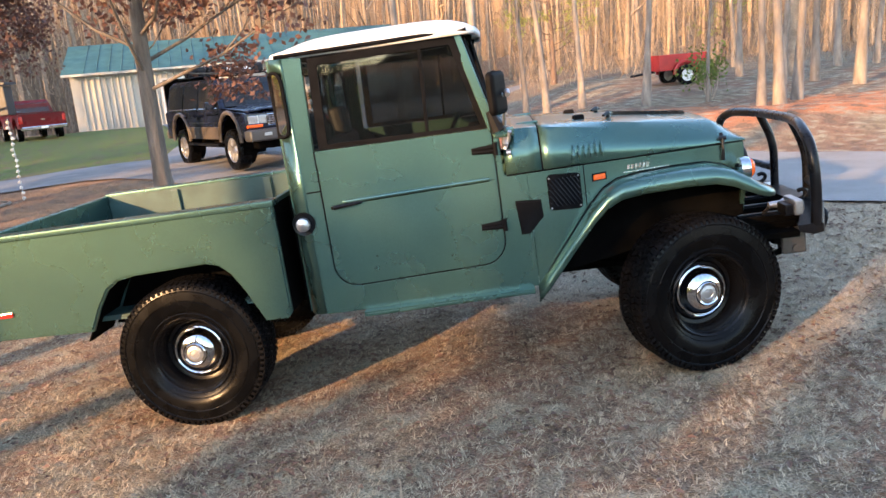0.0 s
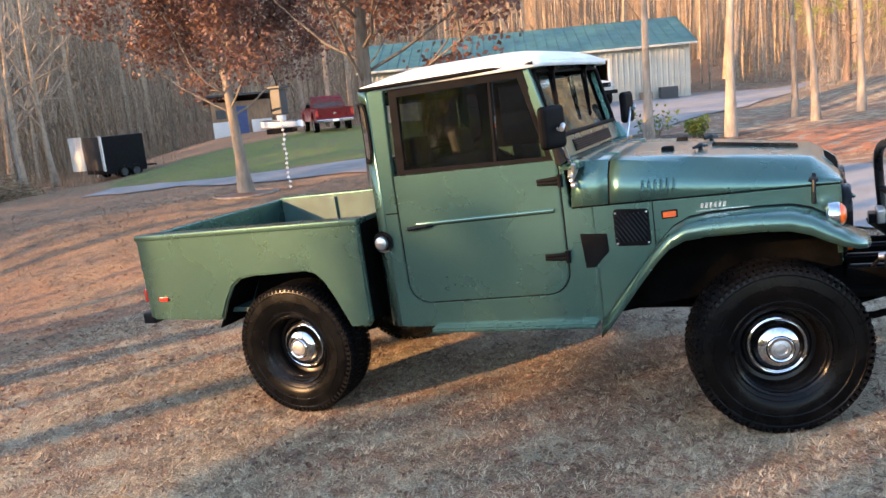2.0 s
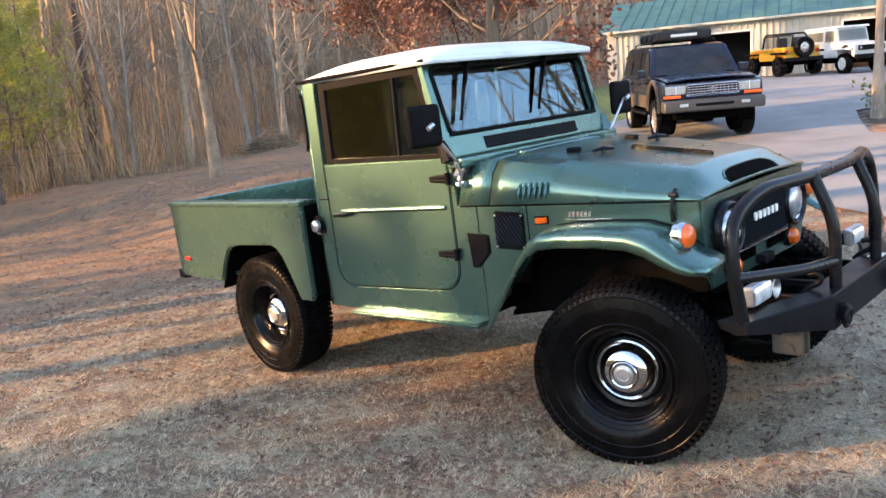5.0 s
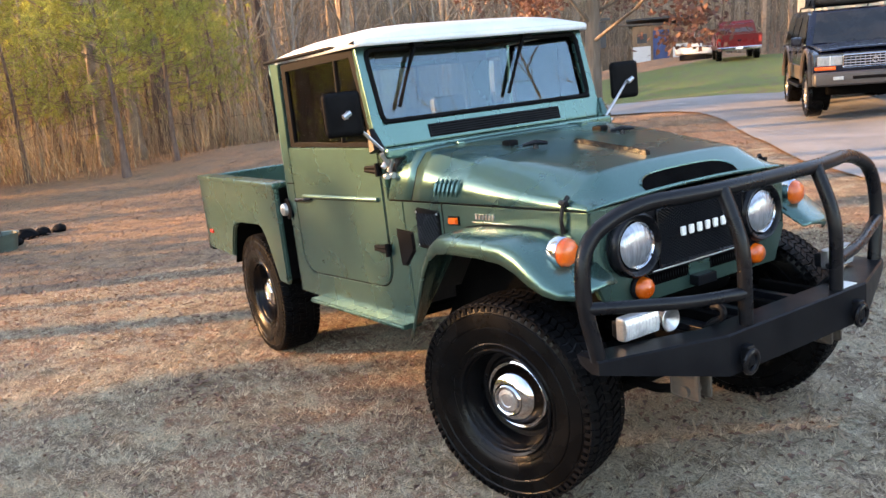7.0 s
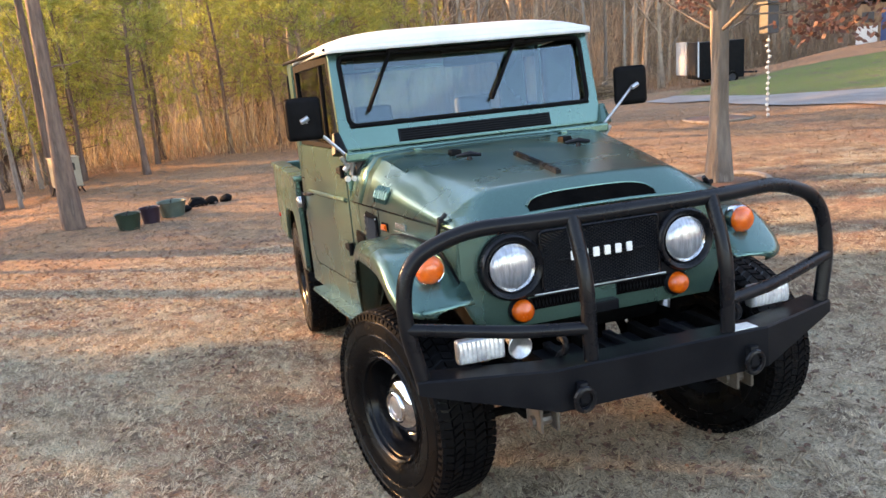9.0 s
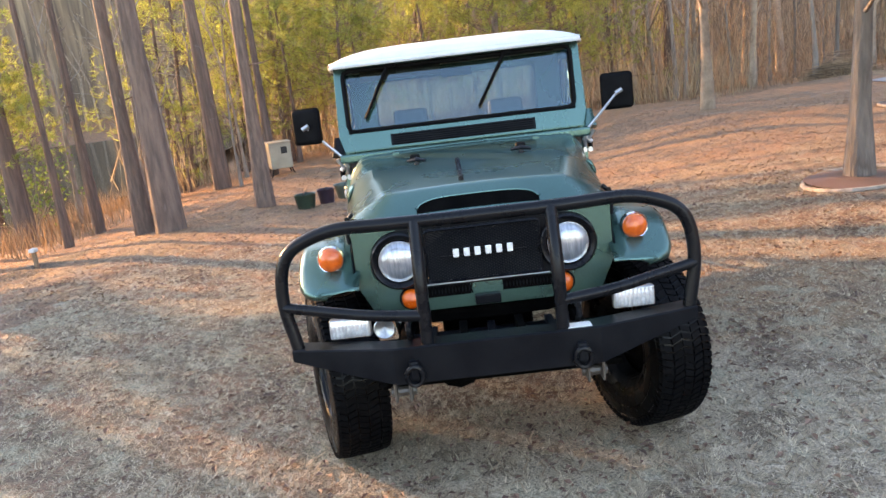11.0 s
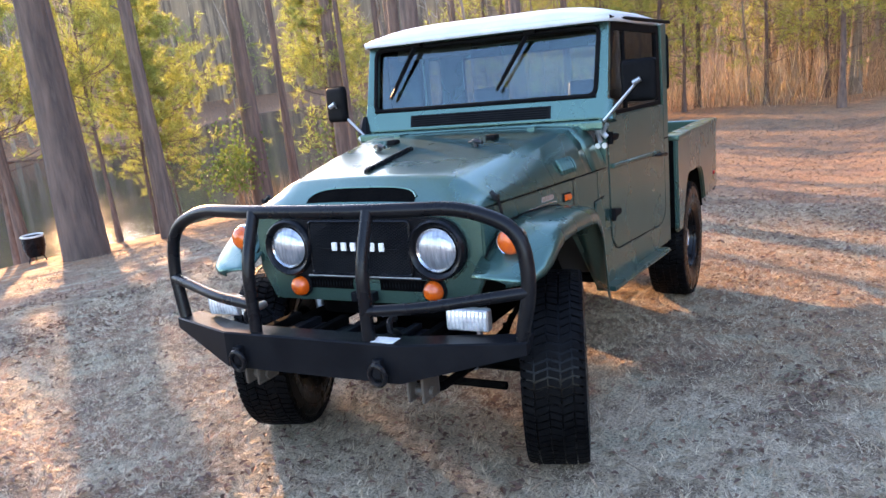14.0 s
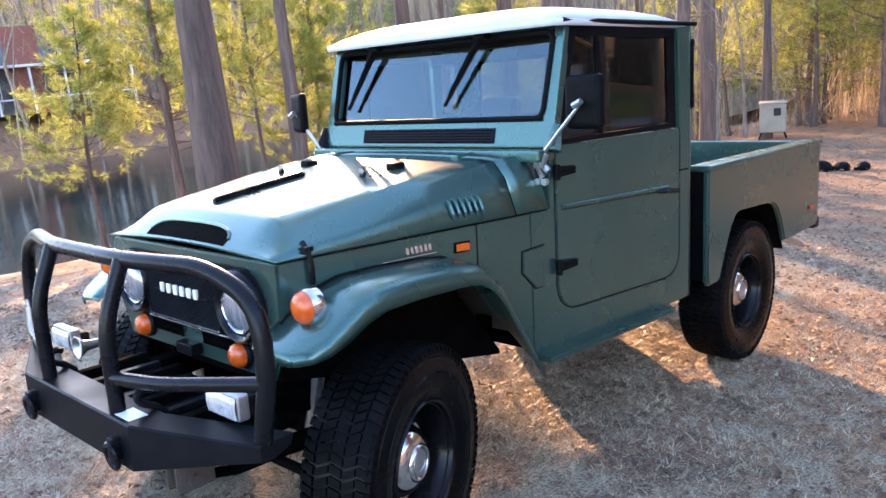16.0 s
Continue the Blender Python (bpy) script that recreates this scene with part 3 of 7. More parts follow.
# oaks that hold their dead leaves
make_tree("oak", 3, 7.8, 0.125, "young oak with clinging brown leaves on the lawn", stand(-2.5, 4.75), BARK, OAK_LEAF, "dead red-brown leaves", 0.25)
make_tree("oak", 11, 7.0, 0.13, "pale-barked oak with clinging rust-red leaves by the drive", stand(-8.15, 8.85, 1.0), BARK_PALE, OAK_LEAF, "dead rust-red leaves", 0.25)

# tall pines at the shore, on the lawn and at the tail of the lawn
SHORE_PINES = [(-7.3, -5.3, 0.9), (-7.95, -6.05, 0.62), (-9.1, -3.95, 0.66), (-2.55, -9.4, 1.2), (-2.95, -9.75, 1.0), (-4.25, -9.2, 0.95), (-3.3, -12.1, 0.6),
               (-29.5, 5.2, 1.0), (-17.4, -7.2, 1.0), (-9.4, -8.3, 0.55), (-11.4, -8.5, 0.6), (-9.0, -10.9, 0.7), (-10.35, -10.9, 0.5)]
pines = [make_tree("pine", 20 + i, 16, 0.21, PINE_LABEL, stand_tall(x, y, i * 1.3, s), BARK_PINE, NEEDLES, "sparse olive needles")
         for i, (x, y, s) in enumerate(SHORE_PINES[:4])]
for i, (x, y, s) in enumerate(SHORE_PINES[4:]):
    copy_thing(pines[i % 4], stand_tall(x, y, i * 2.1 + 1, s))
young = [make_tree("young_pine", 40 + i, 8.5, 0.10, YOUNG_LABEL, stand(x, y), BARK_PINE, NEEDLES, "yellow-green needles")
         for i, (x, y) in enumerate([(-16, -13.5), (-20.5, -9.5), (-23, -6.0)])]
# slender pines; those near y -13 are added to dapple the sun on truck and lawn
high = make_tree("young_pine", 47, 9.5, 0.12, "slender pine with a high airy crown at the shore", stand(-7.7, -13.0, 0, 0.70), BARK_PINE, NEEDLES, "airy yellow-green needles", 0.33)
for i, (x, y, s) in enumerate([(-6.6, -12.1, 0.65), (-8.25, -13.0, 0.5), (-14.6, -12.2, 1.0), (-3.7, -13.0, 1.0), (-1.9, -12.9, 0.75), 
                             (-21.1, 1.9, 1.25), (-23.6, 4.1, 1.15), (-20.5, -3.4, 1.1)]):
    copy_thing(high, stand(x, y, i * 1.7 + 1, s))
for i, (x, y, s) in enumerate([(-23.5, -3.2, 0.75), (-25.5, -0.6, 0.9), (-27.0, 1.4, 1.0), (-22.4, -5.6, 0.7), (-26.0, 5.5, 0.8), (-28.5, 7.5, 0.9)]):
    copy_thing(young[i % 3], stand(x, y, i * 2.3 + 0.5, s))
bare = [make_tree("bare", 60 + i, 13, 0.135, BARE_LABEL, stand(x, y), BARK_GREY) for i, (x, y) in enumerate([(-28.4, 18.8), (-27.8, 19.9), (-30, 11.6), (-14.6, 7.0)])]
slim = [make_tree("sapling", 80 + i, 10, 0.085, SAPLING_LABEL, stand(x, y), BARK_PALE) for i, (x, y) in enumerate([(4.35, 17.7), (3.3, 17.0), (8.1, 14.0)])]

# trunks on the bank beyond the drive
for i, (x, y, s) in enumerate([(2.8, 18.9, 0.9), (5.85, 16.2, 1.1), (7.45, 16.2, 0.6), (8.5, 13.95, 1.3), (9.2, 14.8, 1.2), (11.3, 19.1, 1.2), (13.4, 22.6, 1.2), (11.6, 16.9, 1.4),
                               (-0.5, 15.15, 1.2), (1.4, 15.5, 1.3), (14.5, 17.5, 1.2), (16.0, 14.0, 1.3), (10.0, 22.0, 1.1)]):
    copy_thing(slim[i % 3], stand(x, y, i * 2.0, s))


def clear(x, y):
    if inside(DRIVE, x, y) or ground_z(x, y) < -1.6:
        return False
    if -24 < x < 20 and -8 < y < 12 and not (x < -14 and y < -5):
        return False
    if -22 < x < 4 and 12 <= y < 50:
        return False
    if -34 < x < -20 and 20 < y < 40 or (x + 31) ** 2 + (y - 35) ** 2 < 40:
        return False
    return all((x - a) ** 2 + (y - b) ** 2 > 1.4 for a, b in planted)


planted = [(x, y) for x, y, _ in SHORE_PINES]


def scatter(models, count, pick, smin, smax, place=stand):
    done = 0
    for _ in range(count * 12):
        x, y = pick()
        if clear(x, y):
            planted.append((x, y))
            copy_thing(models[done % len(models)], place(x, y, rng.uniform(0, 6.28), rng.uniform(smin, smax)))
            done += 1
        if done >= count:
            return


# a taller one, added so its crown shades the truck's nose from the low sun
copy_thing(high, stand(-5.1, -11.6, 2.0) @ Matrix.Diagonal((0.62, 0.62, 1.05, 1)))
# pinewood towards the pond and round the lawn's tail
scatter(young, 10, lambda: (rng.uniform(-40, -19), rng.uniform(-24, -5)), 0.6, 1.15)
scatter(young, 7, lambda: (rng.uniform(-34, -22), rng.uniform(-21, -8)), 0.7, 1.0)
scatter(young, 8, lambda: (rng.uniform(-48, -33), rng.uniform(-3, 9)), 0.8, 1.2)
scatter(pines, 6, lambda: (rng.uniform(-54, -34), rng.uniform(-15, 8)), 1.0, 1.3)
for i, (x, y, s) in enumerate(((-26.5, -3.2, 1.1), (-29.5, -6.0, 1.25), (-32.5, -1.0, 1.2), (-36.0, 1.5, 1.3))):
    planted.append((x, y))
    copy_thing(young[i % 3], stand(x, y, i * 2.2, s))
scatter(pines, 16, lambda: (rng.uniform(-62, -6), rng.uniform(-74, -50)), 0.55, 0.75)
scatter(young, 30, lambda: (rng.uniform(-62, 6), rng.uniform(-68, -48)), 0.9, 1.3)
scatter(bare, 14, lambda: (rng.uniform(-60, -8), rng.uniform(-70, -50)), 0.8, 1.0)
scatter(bare, 48, lambda: (rng.uniform(-50, -27), rng.uniform(-2, 40)), 0.8, 1.6)
scatter(bare, 18, lambda: (rng.uniform(-40, 20), rng.uniform(45, 62)), 1.0, 1.7)
scatter(slim, 22, lambda: (rng.uniform(-45, -26), rng.uniform(-2, 22)), 0.6, 1.3)
scatter(slim, 40, lambda: (rng.uniform(3, 34), rng.uniform(14, 48)), 0.9, 1.5)
scatter(bare, 12, lambda: (rng.uniform(6, 36), rng.uniform(20, 50)), 0.8, 1.2)
scatter(young, 5, lambda: (rng.uniform(0, 30), rng.uniform(30, 52)), 0.7, 1.2)
scatter(slim, 16, lambda: (rng.uniform(-32, -15), rng.uniform(-20, -6)), 0.5, 1.0)
# tall trunks and low green pines between the lawn's tail and the pond
scatter(pines, 26, lambda: (rng.uniform(-34, -14), rng.uniform(-15, -5.5)), 0.45, 0.8, stand_tall)
scatter(young, 18, lambda: (rng.uniform(-32, -14), rng.uniform(-16, -8)), 0.4, 0.62)
scatter(pines, 7, lambda: (rng.uniform(-46, -32), rng.uniform(-3, 16)), 0.6, 0.9, stand_tall)
scatter(young, 8, lambda: (rng.uniform(-44, -30), rng.uniform(0, 12)), 0.8, 1.2)

# dense far wood: thin trunks and a haze of twigs, ringed round the place
FV, FF = [], []
TV, TF = [], []
for _ in range(950):
    a, d = radians(rng.uniform(58, 262)), rng.uniform(48, 82)
    x, y = d * math.cos(a), d * math.sin(a)
    if ground_z(x, y) < -1.5 or inside(DRIVE, x, y):
        continue
    z, h, q = ground_z(x, y), rng.uniform(14, 24), rng.uniform(0.08, 0.20)
    if y < -20:
        h *= 0.5
    tube_into(FV, FF, [(x, y, z - 0.2), (x + rng.uniform(-0.6, 0.6), y + rng.uniform(-0.6, 0.6), z + h * 0.5), (x + rng.uniform(-1.8, 1.8), y + rng.uniform(-1.8, 1.8), z + h)], [q, q * 0.7, q * 0.2], 4, cap=False)
    for _ in range(95):
        zz = z + h * rng.uniform(0.05, 1.0)
        p = Vector((x + rng.uniform(-2.2, 2.2), y + rng.uniform(-2.2, 2.2), zz))
        w = Vector((rng.uniform(-1, 1), rng.uniform(-1, 1), rng.uniform(0.1, 1.3))).normalized() * rng.uniform(0.5, 1.6)
        s = Vector((-w.y, w.x, 0)).normalized() * 0.022
        k = len(TV)
        TV += [tuple(p - s), tuple(p + s), tuple(p + w)]
        TF.append((k, k + 1, k + 2))
tagged(part("far_woods", (FV, FF), BARK_GREY), "distant crowded leafless trunks around the clearing", "woods", kind="stuff")
tagged(part("far_twigs", (TV, TF), TWIG), "haze of brown twigs in the far wood", "woods", kind="stuff")


HV, HF = [], []
for _ in range(100000):
    e = rng.random()
    if e < 0.04:                                # a sunlit fringe along the lawn's tail
        x, y = rng.uniform(-32, -24), rng.uniform(-6, 10)
    elif e < 0.58:
        x, y = rng.uniform(-50, -29), rng.uniform(-4, 42)
    elif e < 0.80:
        x, y = rng.uniform(-45, -20), rng.uniform(-24, -4)
    else:
        x, y = rng.uniform(3, 40), rng.uniform(24, 52)
    z = ground_z(x, y)
    if z < -1.5 or (-34 < x < -20 and 20 < y < 40):
        continue
    p = Vector((x, y, z + 4.5 * rng.random() ** 1.5))
    w = Vector((rng.uniform(-1, 1), rng.uniform(-1, 1), rng.uniform(0.2, 1.6))).normalized() * rng.uniform(0.4, 1.3)
    q = Vector((-w.y, w.x, 0)).normalized() * 0.011
    k = len(HV)
    HV += [tuple(p - q), tuple(p + q), tuple(p + w)]
    HF.append((k, k + 1, k + 2))
# pale dry brush that takes the sun along the lawn's tail
br = random.Random(77)
GV, GF = [], []
for _ in range(7500):
    x, y = (br.uniform(-36, -23.5), br.uniform(-9, 12)) if br.random() < 0.75 else (br.uniform(-30, -17), br.uniform(-14, -8.5))
    if math.sin(x * 0.9 + y * 0.5) + math.sin(y * 1.1 - x * 0.3) < br.uniform(-1.8, 1.0) or ground_z(x, y) < -1.6:
        continue
    p = Vector((x, y, ground_z(x, y) + 1.4 * br.random() ** 2))
    w = Vector((br.gauss(0, 0.22), br.gauss(0, 0.22), 1)) * br.uniform(0.4, 1.9)
    q = Vector((br.uniform(-1, 1), br.uniform(-1, 1), 0)).normalized() * br.uniform(0.008, 0.020)
    k = len(GV)
    GV += [tuple(p - q), tuple(p + q), tuple(p + w)]
    GF.append((k, k + 1, k + 2))
tagged(part("dry_brush", (GV, GF), BRUSH), "pale golden dry brush at the wood's edge", "undergrowth", kind="stuff")
tagged(part("thicket", (HV, HF), TWIG), "tangle of fine brown twigs between the trees", "undergrowth", kind="stuff")


def backdrop_material():
    # light and warm: the colour holds the sun's gold, which never reaches this sheet
    m = material("distant_wood_sunlit", (0.29, 0.20, 0.12), (0.12, 0.085, 0.058), rough=1, scale=0.9, bump=0, stretch=(1, 1, 0.07), third=(0.42, 0.30, 0.18), spread=(0.36, 0.56), bscale=3.0)
    return m


bv, bf = [], []
for i in range(97):
    a = 2 * math.pi * i / 96
    # the 31 m side rises out of view to block sky and darken hood reflections
    hh = (31 if 75 < math.degrees(a) < 205 else 16 if 55 < math.degrees(a) < 265 else 5) + 2.5 * math.sin(i * 1.7) + 1.5 * math.sin(i * 4.1)
    for z in (-3, hh):
        bv.append((95 * math.cos(a), 95 * math.sin(a), z))
bf = [(2 * i, 2 * i + 2, 2 * i + 3, 2 * i + 1) for i in range(96)]
tagged(part("backdrop", (bv, bf), backdrop_material()), "far brown winter wood closing the view", "backdrop", kind="structure")

# low undergrowth at the wood's edge
UV, UF = [], []
for _ in range(9000):
    e = rng.random()
    if e < 0.45:
        x, y = rng.uniform(-38, -24), rng.uniform(-8, 24)
    elif e < 0.75:
        x, y = rng.uniform(-26, -9), rng.uniform(-16, -8.5)
    else:
        x, y = rng.uniform(-24, -12), rng.uniform(-14, -10.5)
    if not -1.75 < ground_z(x, y) or inside(DRIVE, x, y):
        continue
    z = ground_z(x, y)
    w = Vector((rng.uniform(-0.3, 0.3), rng.uniform(-0.3, 0.3), 1)) * rng.uniform(0.25, 0.9)
    s = Vector((rng.uniform(-1, 1), rng.uniform(-1, 1), 0)).normalized() * 0.012
    k = len(UV)
    UV += [(x - s.x, y - s.y, z - 0.02), (x + s.x, y + s.y, z - 0.02), (x + w.x, y + w.y, z + w.z)]
    UF.append((k, k + 1, k + 2))
tagged(part("undergrowth", (UV, UF), REEDS), "tall dry grass stems along the wood's edge", "grass", kind="stuff")


def bush(where, seed, size, label, n=420):
    r = random.Random(seed)
    V, F, CV, CF, tips = [], [], [], [], []
    for i in range(9):
        a = r.uniform(0, 6.28)
        limb(V, F, r, Vector((0, 0, -0.05)), (math.cos(a) * 0.6, math.sin(a) * 0.6, 1), size * 0.9, 0.02, 1, tips, 4)
    for p, d in tips:
        for _ in range(n // len(tips)):
            flake(CV, CF, p + jitter(r, size * 0.24), r, 0.055)
    e = thing("bush", where, label, "bush")
    part("stem", (V, F), BARK_GREY, e)
    part("foliage", (CV, CF), BUSH_LEAF, e)
    return e


bush(stand(-8.3, -10.9), 1, 1.5, "sunlit yellow-green evergreen bush at the shore", 1300)
bush(stand(-15.6, -12.5), 2, 1.8, "loose evergreen bush below the pines", 900)
bush(stand(0.5, 15.9), 3, 0.42, "small bright green shrub in the mulch bed", 500)
bush(stand(-0.4, 15.4), 4, 0.7, "scrubby half-bare shrub in the mulch bed", 160)
bush(stand(7.6, 16.6), 5, 1.0, "dark green shrub beside the red trailer", 600)

# ==== the pickup truck, built square to the lawn: x forward from the rear axle, y to its left, z up from the ground ====
truck = thing("pickup_truck", SLOPE, "vintage dark green metallic pickup with a white roof on lifted suspension", "pickup truck")


def side_y(x):
    """Half width of the cab and nose, which taper forward."""
    return 0.905 - 0.118 * (x - 0.73)


def on_side(s, proud=0.0):
    return lambda p, d: (p[0], s * (side_y(p[0]) + proud - d), p[1])


def arc(cx, cz, r, a0, a1, n=6):
    return [(cx + r * math.cos(radians(a0 + (a1 - a0) * i / n)), cz + r * math.sin(radians(a0 + (a1 - a0) * i / n))) for i in range(n + 1)]


# door outline, from the sill's front corner round the bottom to the sill's rear corner
DOOR_LOW = [(1.893, 1.503)] + [(1.893, 0.90)] + arc(1.765, 0.875, 0.128, 0, -90, 7) + arc(1.055, 0.870, 0.128, -90, -180, 7) + [(0.925, 1.518)]
GAP = 0.007
OPENING = [(1.893 + GAP, 1.515)] + [(1.893 + GAP, 0.90)] + arc(1.765, 0.875, 0.128 + GAP, 0, -90, 7) + arc(1.055, 0.870, 0.128 + GAP, -90, -180, 7) + [(0.925 - GAP, 1.518), (0.935, 2.02)]

for s, hand in ((-1, "right"), (1, "left")):
    # cab side: quarter, rocker and cowl in one pressing round the door opening
    outline = [(0.835, 2.035), (0.835, 0.598), (0.90, 0.592), (1.98, 0.572), (2.06, 0.575), (2.06, 1.228), (1.935, 1.235), (1.925, 1.500)] + OPENING
    smooth(part("cab_side", slab(outline, on_side(s), 0.035, 0.004), PAINT, truck))
    # door with its window frame
    door = smooth(part("door", slab(DOOR_LOW, on_side(s, 0.003), 0.04, 0.006), PAINT, truck))
    frame_out = [(0.950, 1.522), (0.968, 2.012), (1.760, 2.022), (1.885, 1.507)]
    frame_in = [(1.000, 1.548), (1.013, 1.972), (1.728, 1.980), (1.840, 1.530)]
    bm = bmesh.new()
    y0 = on_side(s, -0.004)
    o1, i1 = [bm.verts.new(y0(p, 0)) for p in frame_out], [bm.verts.new(y0(p, 0)) for p in frame_in]
    o2, i2 = [bm.verts.new(y0(p, 0.03)) for p in frame_out], [bm.verts.new(y0(p, 0.03)) for p in frame_in]
    for k in range(4):
        j = (k + 1) % 4
        for q in ((o1[k], o1[j], i1[j], i1[k]), (o2[j], o2[k], i2[k], i2[j]), (o1[j], o1[k], o2[k], o2[j]), (i1[k], i1[j], i2[j], i2[k])):
            bm.faces.new(q)
    bmesh.ops.recalc_face_normals(bm, faces=bm.faces[:])
    part("window_frame", bm, BLACK_TRIM, door, "black window frame")
    pl = on_side(s, -0.018)
    part("window_pane", slab(frame_in, pl, 0.004, 0), GLASS, door, "tinted side glass").visible_shadow = False
    part("vent_window_bar", slab([(1.538, 1.53), (1.556, 1.53), (1.575, 1.985), (1.557, 1.985)], on_side(s, -0.006), 0.02, 0.003), BLACK_TRIM, door)
    smooth(part("waist_moulding", tube([on_side(s, 0.004)((1.035, 1.222), 0)] + [on_side(s, 0.008)((1.05 + 0.80 * k / 6, 1.222 + 0.008 * k / 6), 0) for k in range(7)], 0.0115, 10), PAINT, door))
    part("moulding_seam", tube([on_side(s, 0.004)((1.05 + 0.80 * k / 6, 1.209 + 0.008 * k / 6), 0) for k in range(7)], 0.0035, 5), BLACK_TRIM, door)
    part("door_seal", tube([on_side(s, -0.006)(p, 0) for p in [(1.8965, 1.50), (1.8965, 0.90)] + arc(1.765, 0.875, 0.1315, 0, -90, 7) + arc(1.055, 0.870, 0.1315, -90, -180, 7) + [(0.9215, 1.518)]], 0.0052, 5), BLACK_TRIM, truck, "black rubber door seal")
    # handle: a lever on an oval plate
    V, F = [], []
    tube_into(V, F, [on_side(s, 0.012)((0.972, 1.198), 0), on_side(s, 0.03)((0.985, 1.200), 0), on_side(s, 0.032)((1.10, 1.208), 0), on_side(s, 0.012)((1.135, 1.208), 0)], [0.010, 0.013, 0.011, 0.008], 8)
    part("door_handle", (V, F), BLACK, door, "black lever handle")
    for hx, hz in ((1.842, 1.392), (1.846, 0.962)):
        V, F = [], []
        tube_into(V, F, [on_side(s, 0.022)((1.905, hz - 0.035), 0), on_side(s, 0.022)((1.905, hz + 0.035), 0)], 0.014, 10)
        tube_into(V, F, [on_side(s, 0.018)((1.90, hz + 0.012), 0), on_side(s, 0.010)((1.775, hz + 0.007), 0)], [0.014, 0.011], 8)
        tube_into(V, F, [on_side(s, 0.018)((1.90, hz - 0.012), 0), on_side(s, 0.010)((1.775, hz - 0.007), 0)], [0.014, 0.011], 8)
        tube_into(V, F, [on_side(s, 0.000)((1.815, hz), 0), on_side(s, 0.016)((1.815, hz), 0)], 0.020, 10)
        part("door_hinge", (V, F), BLACK_TRIM, door, "black strap hinge")
    # narrow running board
    part("running_board", slab([(1.06, 0.565), (2.03, 0.548), (2.03, 0.575), (1.06, 0.592)], on_side(s, 0.075), 0.12, 0.01), PAINT, truck)
    # belt seam and rain gutter
    part("belt_moulding", slab([(0.842, 1.294), (0.918, 1.294), (0.918, 1.302), (0.842, 1.302)], on_side(s, 0.003), 0.01, 0.0), BLACK_TRIM, truck)
    V, F = tube([on_side(s, 0.012)((0.80, 2.040), 0), on_side(s, 0.012)((1.83, 2.045), 0)], 0.011, 8)
    part("rain_gutter", (V, F), BLACK_TRIM, truck)
    # rounded rear corner of the cab with its curved window
    R = 0.10
    cy = side_y(0.835) - R

    def corner(a, z, r=R):
        return (0.835 - r * math.sin(a), s * (cy + r * math.cos(a)), z)

    angles = [radians(q) for q in (0, 8, 20, 33, 46, 59, 72, 84, 90)]
    V, F = loft([[corner(a, z) for a in angles] for z in (0.598, 1.294, 1.300, 1.622, 1.958, 2.035)])
    F = [q for i, q in enumerate(F) if not (i // 8 == 3 and 1 <= i % 8 <= 6)]      # opening for the curved window
    thick(smooth(part("cab_corner", (V, F), PAINT, truck)), 0.02, -1 if s > 0 else 1)
    ring = []
    for k in range(28):
        t = 2 * math.pi * k / 28
        ca, sa = math.cos(t), math.sin(t)
        u = 0.5 + 0.46 * math.copysign(abs(ca) ** 0.45, ca)
        v = math.copysign(abs(sa) ** 0.45, sa)
        ring.append((radians(8 + 76 * u), 1.79 + 0.172 * v))
    part("corner_window", ([corner(a, z, R + 0.004) for a, z in ring], [tuple(range(28))]), GLASS, truck, "dark curved corner window").visible_shadow = False
    part("corner_window_gasket", tube([corner(a, z, R + 0.006) for a, z in ring + ring[:1]], 0.010, 6), BLACK_TRIM, truck)
    # nose side above the wheel arch
    nose = [(2.062, 1.228), (2.062, 0.575), (2.40, 0.985), (2.58, 1.085), (3.16, 1.095), (3.285, 1.00), (3.285, 1.226)]
    smooth(part("nose_side", slab(nose, on_side(s), 0.03, 0.004), PAINT, truck))
    part("nose_seam", slab([(2.376, 0.97), (2.382, 0.97), (2.382, 1.226), (2.376, 1.226)], on_side(s, 0.0015), 0.004, 0), BLACK_TRIM, truck)
    # fender sheet with its rolled lip
    prof = [(2.055, 0.560), (2.12, 0.630), (2.28, 0.835), (2.40, 0.985), (2.48, 1.065), (2.56, 1.108), (2.68, 1.124), (2.90, 1.132), (3.06, 1.128), (3.15, 1.104), (3.23, 1.056), (3.30, 1.008), (3.352, 0.978), (3.385, 0.962), (3.404, 0.950)]
    outer = [0.79, 0.80, 0.835, 0.862, 0.872, 0.878, 0.88, 0.88, 0.88, 0.88, 0.878, 0.868, 0.842, 0.800, 0.735]
    rows = []
    for (x, z), yo in zip(prof, outer):
        yi = side_y(min(x, 3.28)) - 0.02
        lip = 0.075 if x < 3.2 else max(0.022, 0.075 - 0.26 * (x - 3.2))
        rows.append([(x, s * yi, z + 0.012), (x, s * (yi * 0.6 + yo * 0.4), z + 0.012), (x, s * (yo - 0.035), z + 0.004), (x, s * (yo - 0.010), z - 0.010 * min(1, lip / 0.05)),
                     (x - 0.002, s * yo, z - 0.45 * lip), (x - 0.006, s * (yo - 0.002), z - lip)])
    fender = thick(smooth(part("fender", loft(rows), PAINT, truck), 50), 0.008, 0)
    part("fender_piping", tube([(x, s * (side_y(min(x, 3.28)) + 0.004), z + 0.016) for x, z in prof[1:-3]], 0.006, 6), BLACK_TRIM, truck)
    # side vent grille, plate and marker
    pv = on_side(s, 0.006)
